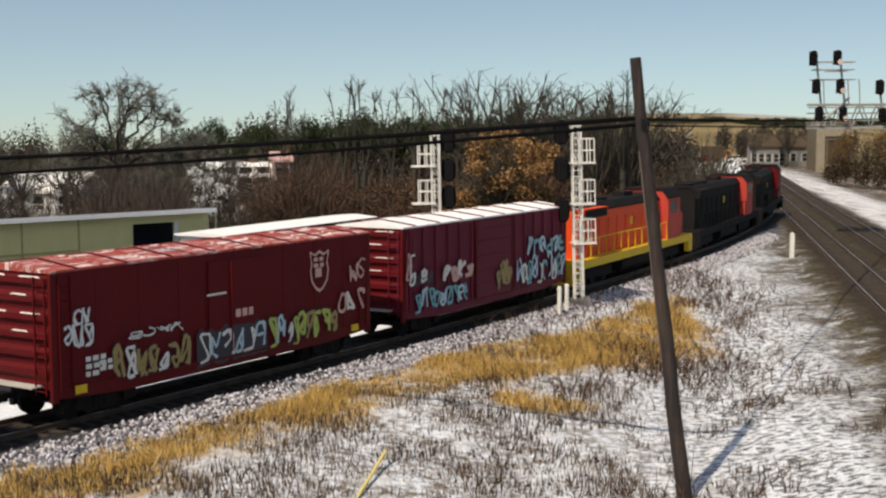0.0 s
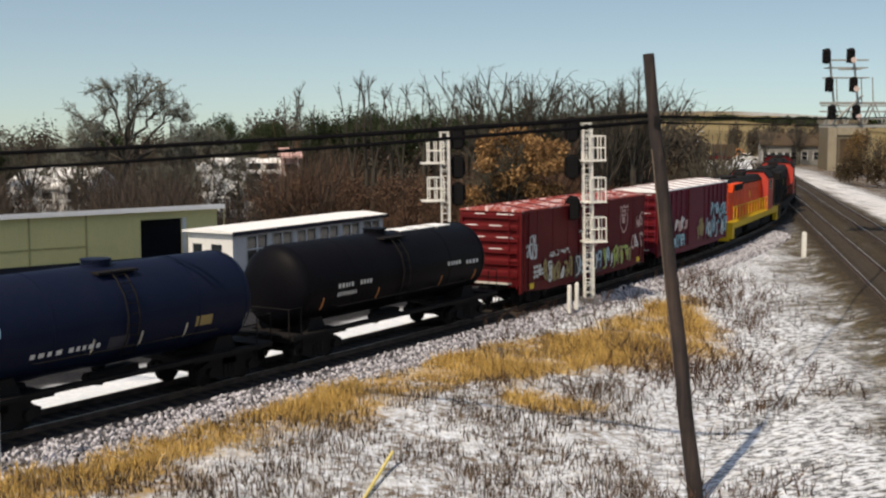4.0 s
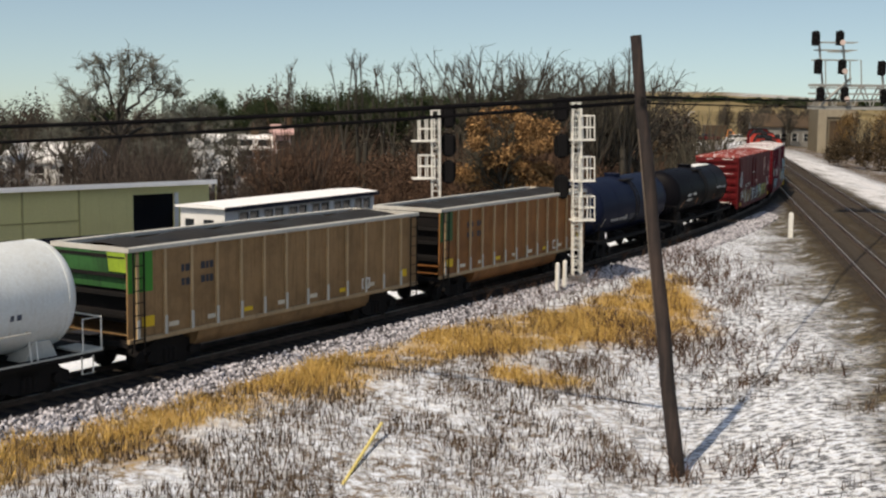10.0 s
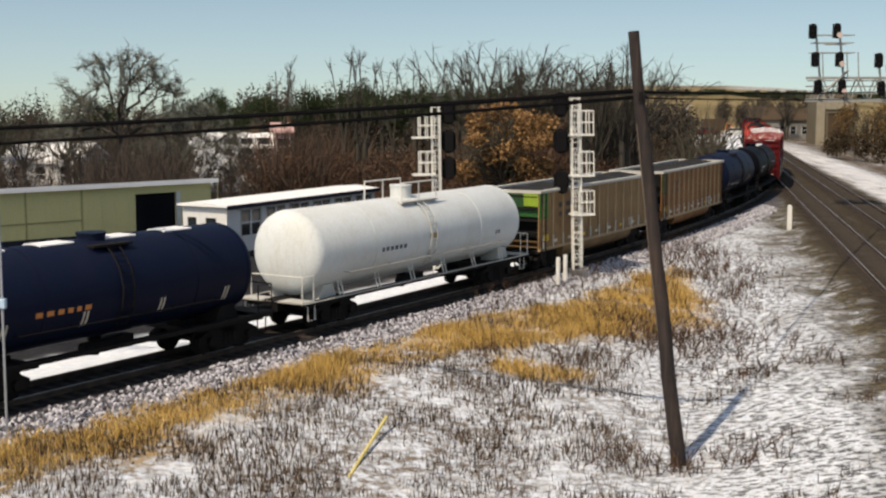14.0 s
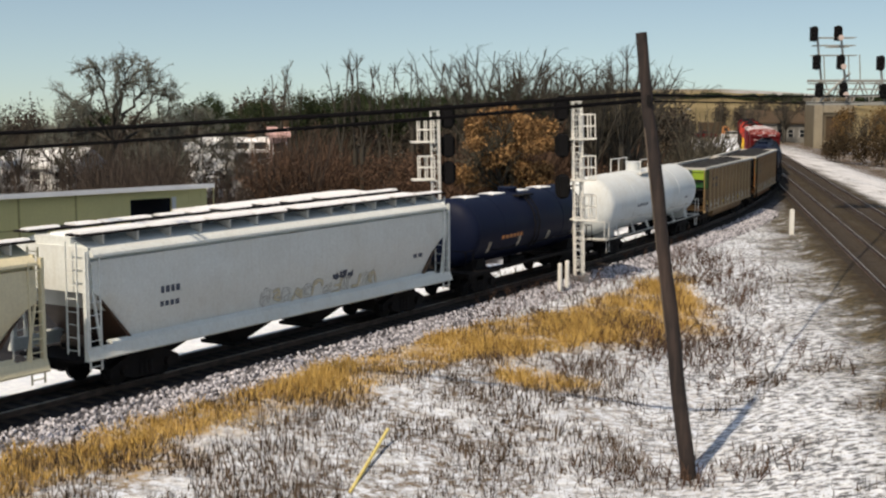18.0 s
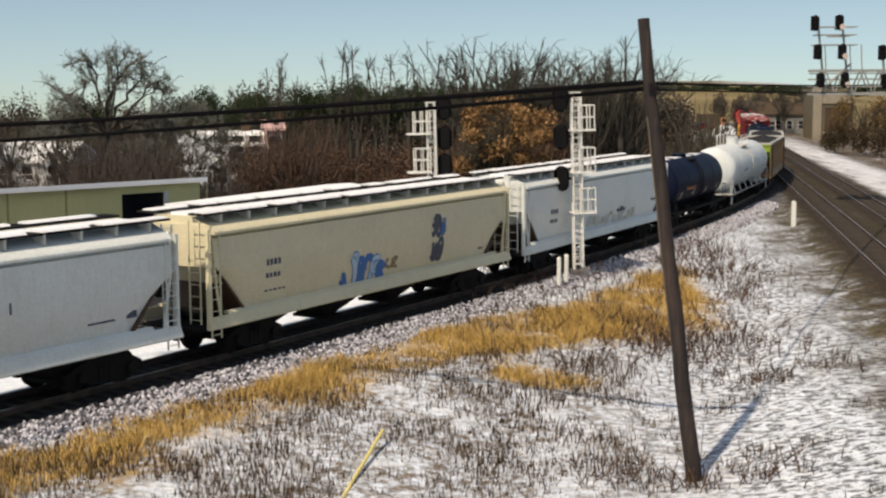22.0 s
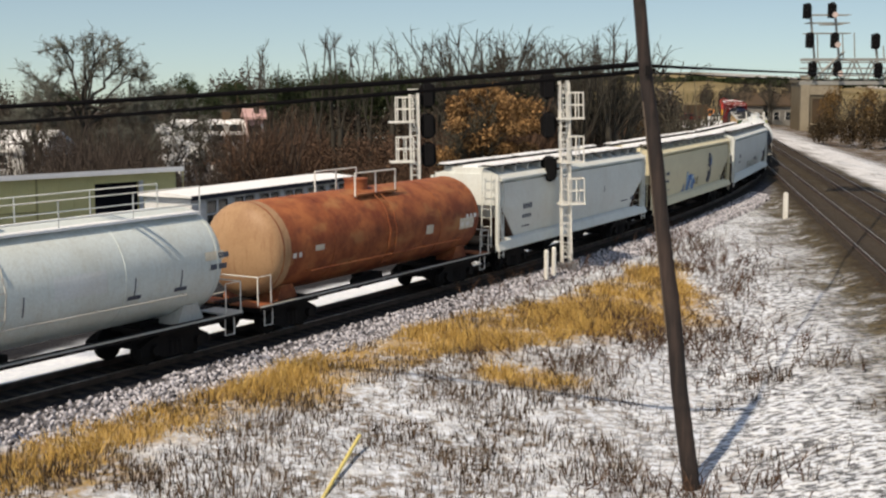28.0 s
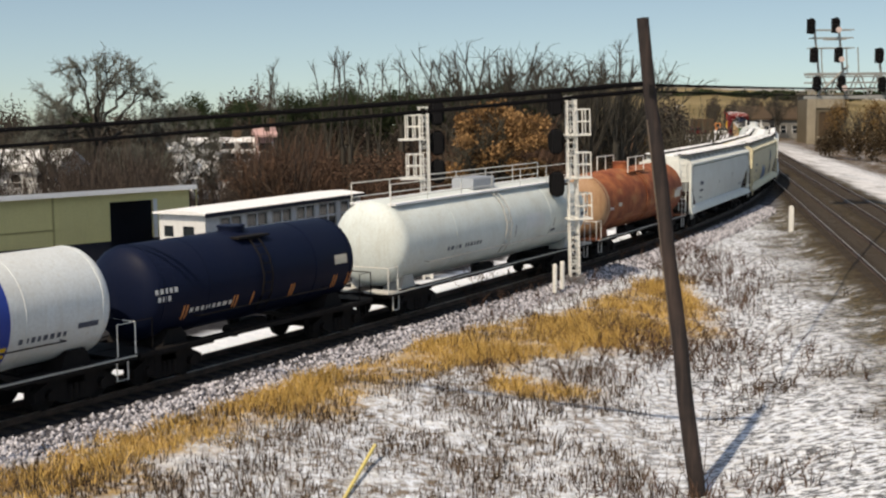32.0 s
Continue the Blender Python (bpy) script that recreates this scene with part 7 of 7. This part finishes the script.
def build_brush():
    rng = np.random.default_rng(21)

    def left_strip(n):
        u = rng.uniform(-50, -9, n)
        y = rng.uniform(88, 108, n)
        way = u / y
        keep = ((abs(way + 0.18) > 0.03) & (abs(way + 0.32) > 0.035)) | (rng.uniform(0, 1, n) < 0.12)
        u, y = u[keep], y[keep]
        n = len(u)
        return u, y, np.full(n, -0.8), rng.uniform(0.5, 1.0, n)

    def strip(n):
        u = rng.uniform(-13, 27, n)
        y = 88 + rng.uniform(0, 22, n) - np.where(u > 8, 4, 0)
        h = 0.7 + 0.3 * np.sin(u * 0.35) + 0.15 * np.sin(u * 1.3 + 1)
        h = np.clip(h * np.where(u > 10, 0.9, 1.0), 0.35, 1.1)
        keep = offset_from(MAIN[180:330], u, y) < -8
        u, y, h = u[keep], y[keep], h[keep]
        return u, y, np.full(len(u), -0.8), h
    v, f = twig_cloud(rng, 9500, strip, 5.9, 0.035)
    v2, f2 = twig_cloud(rng, 6500, left_strip, 5.9, 0.032)
    tagged(new("roadside_brush", raw_mesh("roadside_brush", v2, f2, BRUSH_GREY)), "thin grey brush in front of the houses", "brush", kind="stuff")
    leaves = []
    for k in range(240):
        u = rng.uniform(-14, 14)
        yy = rng.uniform(87, 104)
        if offset_from(MAIN[180:330], np.array([u]), np.array([yy]))[0] < -8:
            leaves.append((u, yy, rng.uniform(0.4, 3.6), rng.uniform(0.6, 1.5), rng.uniform(0.6, 1.2), rng.uniform(0.5, 1.3)))
    lv, lf = leaf_cloud(rng, leaves, 190, 0.085)
    tagged(new("dry_thicket_leaves", raw_mesh("dry_thicket_leaves", lv, lf, BRUSH)), "dry brown leaves clinging in the thicket", "brush", kind="stuff")
    tagged(new("brush_thicket", raw_mesh("brush_thicket", v, f, BRUSH)), "dense brown leafless brush thicket behind the railway", "brush", kind="stuff")

    def back(n):
        u = rng.uniform(-95, 26, n)
        y = 121 + rng.uniform(0, 12, n)
        return u, y, np.full(n, -0.8), np.clip(0.9 + 0.25 * np.sin(u * 0.3) + 0.15 * np.sin(u * 1.1), 0.4, 1.3)
    v, f = twig_cloud(rng, 5000, back, 5.6, 0.05)
    tagged(new("back_thicket", raw_mesh("back_thicket", v, f, TWIG)), "dark bare woodland edge behind the brush", "woods", kind="stuff")
    blobs = []
    for k in range(64):
        x = -125 + 2.35 * k
        drop = 2.0 if x < -22 else 0.0
        blobs.append((x, 134 + 3 * math.sin(k * 1.9), 3.4 - drop, 2.4, 2.0, 5.6 + 0.6 * math.sin(k * 1.3) + 0.4 * math.sin(k * 3.1)))
        if x < 14:
            blobs.append((x * 1.25, 170 + 3 * math.sin(k * 2.3), 4.2 - drop, 3.2, 2.0, 5.6 + 0.5 * math.sin(k * 1.7)))
    blobs += [(-2.0 + 1.5 * k, 107.5 + 1.5 * math.sin(k * 2.3), 2.6, 1.5, 1.4, 3.8 + 0.6 * math.sin(k * 1.9)) for k in range(11)]
    blobs += [((0.128 + 0.0062 * (k % 9)) * (140 + 12 * (k // 9)), 140 + 12 * (k // 9), 3.2 + 0.8 * math.sin(k * 1.7), 1.5, 1.4, 4.0 + 0.6 * math.sin(k * 2.3)) for k in range(27)]
    v, f = leaf_cloud(rng, blobs, 85, 0.18)
    tagged(new("far_woods", raw_mesh("far_woods", v, f, WOODS)), "dark leafless woods closing the view", "woods", kind="stuff")
    # the evergreen edge on the skyline
    blobs = []
    for k in range(27):
        x = -24 + 1.35 * k
        blobs.append((x, 121 + 3 * math.sin(k * 2.1), 6.4 + 0.7 * math.sin(k * 1.7) + 0.02 * k, 1.6, 1.2, 1.5 + 0.4 * math.sin(k)))
    for k in range(18):
        x = -9.5 + 1.35 * k
        blobs.append((x, 116 + 2 * math.sin(k * 2.7), 7.2 + 0.5 * math.sin(k * 1.9), 1.4, 1.2, 1.7 + 0.5 * math.sin(k * 1.3)))
    blobs += [(-43, 112, 5.5, 2.6, 2, 2.6), (-46, 112, 5.0, 2.6, 2, 2.2), (-40.5, 112, 3.8, 2.4, 2, 2.6), (-32, 118, 6, 2, 1.5, 1.6), (-9.3, 108, 8.2, 0.45, 0.45, 1.3), (-9.3, 108, 7.0, 0.8, 0.8, 1.2)]
    v, f = leaf_cloud(rng, blobs, 520, 0.10)
    tagged(new("evergreen_edge", raw_mesh("evergreen_edge", v, f, LEAF_DARK)), "dark evergreen growth along the wooded skyline", "woods", kind="stuff")
    # the oak that keeps its brown leaves
    oak = thing("leafy_oak", "round oak still full of dry orange-brown leaves", "tree", at=pose(3.9, 85.5, -0.6))
    limbs, twigs = grow(31, 8.2, 0.8, 4, (8, 5, 4, 3), 0.5)
    lv, lf = tubes(limbs, 7)
    part("trunk", raw_mesh("trunk", lv, lf, BARK, True), None, oak)
    tv, tf = tubes([s[:6] + (max(s[6], 0.02), max(s[7], 0.014)) for s in twigs], 3)
    part("branching", raw_mesh("branching", tv, tf, TWIG), None, oak)
    r2 = random.Random(8)
    blobs = []
    for k in range(44):
        a, q = r2.uniform(0, 6.28), r2.uniform(0.3, 3.0)
        blobs.append((q * 1.15 * math.cos(a), q * math.sin(a), r2.uniform(2.0, 8.5 - q * 0.55), r2.uniform(0.7, 1.25), r2.uniform(0.7, 1.2), r2.uniform(0.6, 1.0)))
    v, f = leaf_cloud(rng, blobs, 620, 0.11)
    part("crown", raw_mesh("crown", v, f, LEAF_BROWN), None, oak, "dry orange-brown leaves")
    shrubs = []
    for k in range(34):
        q, yy = rng.uniform(-0.206, -0.158), rng.uniform(97, 107)
        shrubs.append((q * yy, yy, rng.uniform(0.9, 4.6), rng.uniform(0.35, 0.75), 0.5, rng.uniform(0.3, 0.65)))
    for k in range(16):
        q, yy = rng.uniform(-0.35, -0.295), rng.uniform(97, 107)
        shrubs.append((q * yy, yy, rng.uniform(0.6, 2.8), rng.uniform(0.35, 0.7), 0.5, rng.uniform(0.3, 0.55)))
    v, f = leaf_cloud(rng, shrubs, 420, 0.12)
    tagged(new("snowy_shrubs", raw_mesh("snowy_shrubs", v, f, SNOWY)), "snow-laden pale shrubs in front of the white houses", "shrubs", kind="stuff")
    # scrub below the gantry and along the far line
    blobs = [(52.5 + 1.5 * k, 182 + 3 * math.sin(k), 0.9 + 0.14 * k + 0.5 * math.sin(k * 1.3), 1.7, 1.6, 2.0 + 0.2 * k + 0.5 * math.sin(k * 2.2)) for k in range(16)]
    v, f = leaf_cloud(rng, blobs, 190, 0.15)
    tagged(new("scrub", raw_mesh("scrub", v, f, SCRUB)), "dark brown leafy scrub beside the snowy road", "brush", kind="stuff")

    def gap_fill(n):
        u = rng.uniform(10, 34, n)
        y = 112 + rng.uniform(0, 50, n)
        keep = (offset_from(MAIN[180:420], u, y) < -9) & (u < 0.167 * y)
        u, y = u[keep], y[keep]
        return u, y, np.full(len(u), -0.8), rng.uniform(0.6, 1.0, len(u))
    v, f = twig_cloud(rng, 2000, gap_fill, 5.2, 0.045)
    tagged(new("far_scrub", raw_mesh("far_scrub", v, f, BRUSH)), "brown scrub beside the far curve", "brush", kind="stuff")
    blobs = []
    for k in range(70):
        u, yy = rng.uniform(12, 30), rng.uniform(120, 172)
        if u < 0.162 * yy and offset_from(MAIN[180:420], np.array([u]), np.array([yy]))[0] < -9.5:
            blobs.append((u, yy, rng.uniform(0.5, 3.6), rng.uniform(0.9, 1.7), 1.2, rng.uniform(0.8, 1.5)))
    v, f = leaf_cloud(rng, blobs, 120, 0.13)
    tagged(new("curve_thicket_leaves", raw_mesh("curve_thicket_leaves", v, f, SCRUB)), "dark brown leaves in the thicket by the far curve", "brush", kind="stuff")
    # growth round the far houses and behind the depot
    blobs = [(56.5 + 1.5 * k, 278 + 5 * math.sin(k * 2.1), 3.6 + 0.9 * math.sin(k * 1.7), 2.0, 1.6, 3.6 + 0.8 * math.sin(k * 2.9)) for k in range(20)]
    blobs += [(44 + 1.9 * k, 292, 1.2 + 0.5 * math.sin(k * 1.4), 1.6, 1.4, 1.6) for k in range(6)]
    v, f = leaf_cloud(rng, blobs, 110, 0.17)
    tagged(new("house_thicket", raw_mesh("house_thicket", v, f, WOODS)), "dark bare growth round the far houses", "woods", kind="stuff")
    blobs = [(63.5 + 1.9 * k, 214 + 4 * math.sin(k * 1.9), 3.4 + 0.9 * math.sin(k * 2.3), 2.0, 1.8, 3.6 + 0.5 * math.sin(k)) for k in range(11)]
    v, f = leaf_cloud(rng, blobs, 75, 0.17)
    tagged(new("russet_trees", raw_mesh("russet_trees", v, f, RUSSET)), "golden-brown leafy trees behind the snowy road", "woods", kind="stuff")
    # hedge on the far hill
    blobs = [(50 + 7 * k, 500 + 6 * math.sin(k), 7.8 + 0.3 * math.sin(k * 2) - 0.07 * k, 5.5, 4, 1.7 + 0.3 * math.sin(k * 3)) for k in range(40)]
    v, f = leaf_cloud(rng, blobs, 75, 0.7)
    tagged(new("far_hedge", raw_mesh("far_hedge", v, f, LEAF_DARK)), "dark hedge across the far field", "hedge", kind="stuff")


build_brush()


# ---- grass and weeds ----
def build_grass():
    rng = np.random.default_rng(33)

    def blades(n, px, py, pz, h, w, lean):
        a = rng.uniform(0, 6.283, n)
        side = np.stack([np.cos(a), np.sin(a), np.zeros(n)], 1) * w[:, None]
        tip = np.stack([rng.normal(size=n) * lean, rng.normal(size=n) * lean, np.ones(n)], 1) * h[:, None]
        p = np.stack([px, py, pz], 1)
        v = np.stack([p - side, p + side, p + tip], 1).reshape(-1, 3)
        return v, np.arange(3 * n).reshape(-1, 3)

    def feet(n, s0, s1, l0, l1):
        s = rng.uniform(s0, s1, n)
        l = rng.uniform(l0, l1, n)
        q = np.array([along(a, b) for a, b in zip(s, l)])
        return s, l, q[:, 0], q[:, 1]
    n = 240000
    s, l, x, y = feet(n, -22, 40, 2.9, 13.0)
    clump = np.array([noise.noise(Vector((a * 0.3, b * 0.3, 0))) + 0.7 * noise.noise(Vector((a * 0.9, b * 0.9, 4))) for a, b in zip(x, y)])
    keep = straw_cover(x, y, l, clump) * (0.75 + 0.9 * clump) > rng.uniform(0.1, 0.95, n)
    x, y, l = x[keep], y[keep], l[keep]
    z = -0.47 - 0.95 * ease(4, 17, l)
    h = rng.uniform(0.08, 0.46, len(x)) * (0.8 + 0.9 * np.clip(clump[keep], -0.4, 0.8))
    v, f = blades(len(x), x, y, z, h, rng.uniform(0.006, 0.018, len(x)), 0.5)
    tagged(new("golden_grass", raw_mesh("golden_grass", v, f, GRASS_GOLD)), "dry golden grass along the ballast", "grass", kind="stuff")
    n = 120000
    x, y = rng.uniform(-12, 20, n), 24 + 42 * rng.uniform(0, 1, n) ** 1.5
    lat, a, b = (offset_from(q, x, y) for q in (MAIN[180:300], SIDE_A, SIDE_B))
    clump = np.array([noise.noise(Vector((u * 0.35, w * 0.35, 9))) + 0.6 * noise.noise(Vector((u * 1.2, w * 1.2, 2))) for u, w in zip(x, y)])
    keep = (lat > 3.3) & (abs(a) > 2.5) & (clump + 0.5 - 0.085 * np.clip(x - 0.12 * (y - 30), 0, 30) + rng.normal(size=n) * 0.15 > 0.2)
    x, y = x[keep], y[keep]
    z = ground_height(x, y, lat[keep], a[keep], b[keep]) - 0.04
    v, f = blades(len(x), x, y, z, rng.uniform(0.08, 0.46, len(x)) * (0.8 + 0.5 * np.clip(clump[keep], -0.4, 0.8)), rng.uniform(0.009, 0.028, len(x)), 0.2)
    tagged(new("weed_stems", raw_mesh("weed_stems", v, f, WEED)), "brown dead weed stems standing in thin snow", "weeds", kind="stuff")

    def patch(n):
        a, b, c = n // 5, n // 16, n // 3
        x = np.concatenate([rng.normal(8.2, 1.8, a), rng.normal(5.6, 1.6, b), rng.normal(13.0, 1.6, c), rng.uniform(1, 13, n - a - b - c)])
        y = np.concatenate([rng.normal(47.0, 2.0, a), rng.normal(31.2, 0.5, b), rng.normal(66.0, 5.0, c), rng.uniform(40, 62, n - a - b - c)])
        lat, a, b = (offset_from(q, x, y) for q in (MAIN[180:300], SIDE_A, SIDE_B))
        return x, y, ground_height(x, y, lat, a, b) - 0.05, rng.uniform(0.5, 1.1, n)
    v, f = twig_cloud(rng, 1500, patch, 0.8, 0.014, 0.45)
    tagged(new("dead_shrubs", raw_mesh("dead_shrubs", v, f, BRUSH)), "low dead brown shrubs among the grass", "shrubs", kind="stuff")


build_grass()
motions()
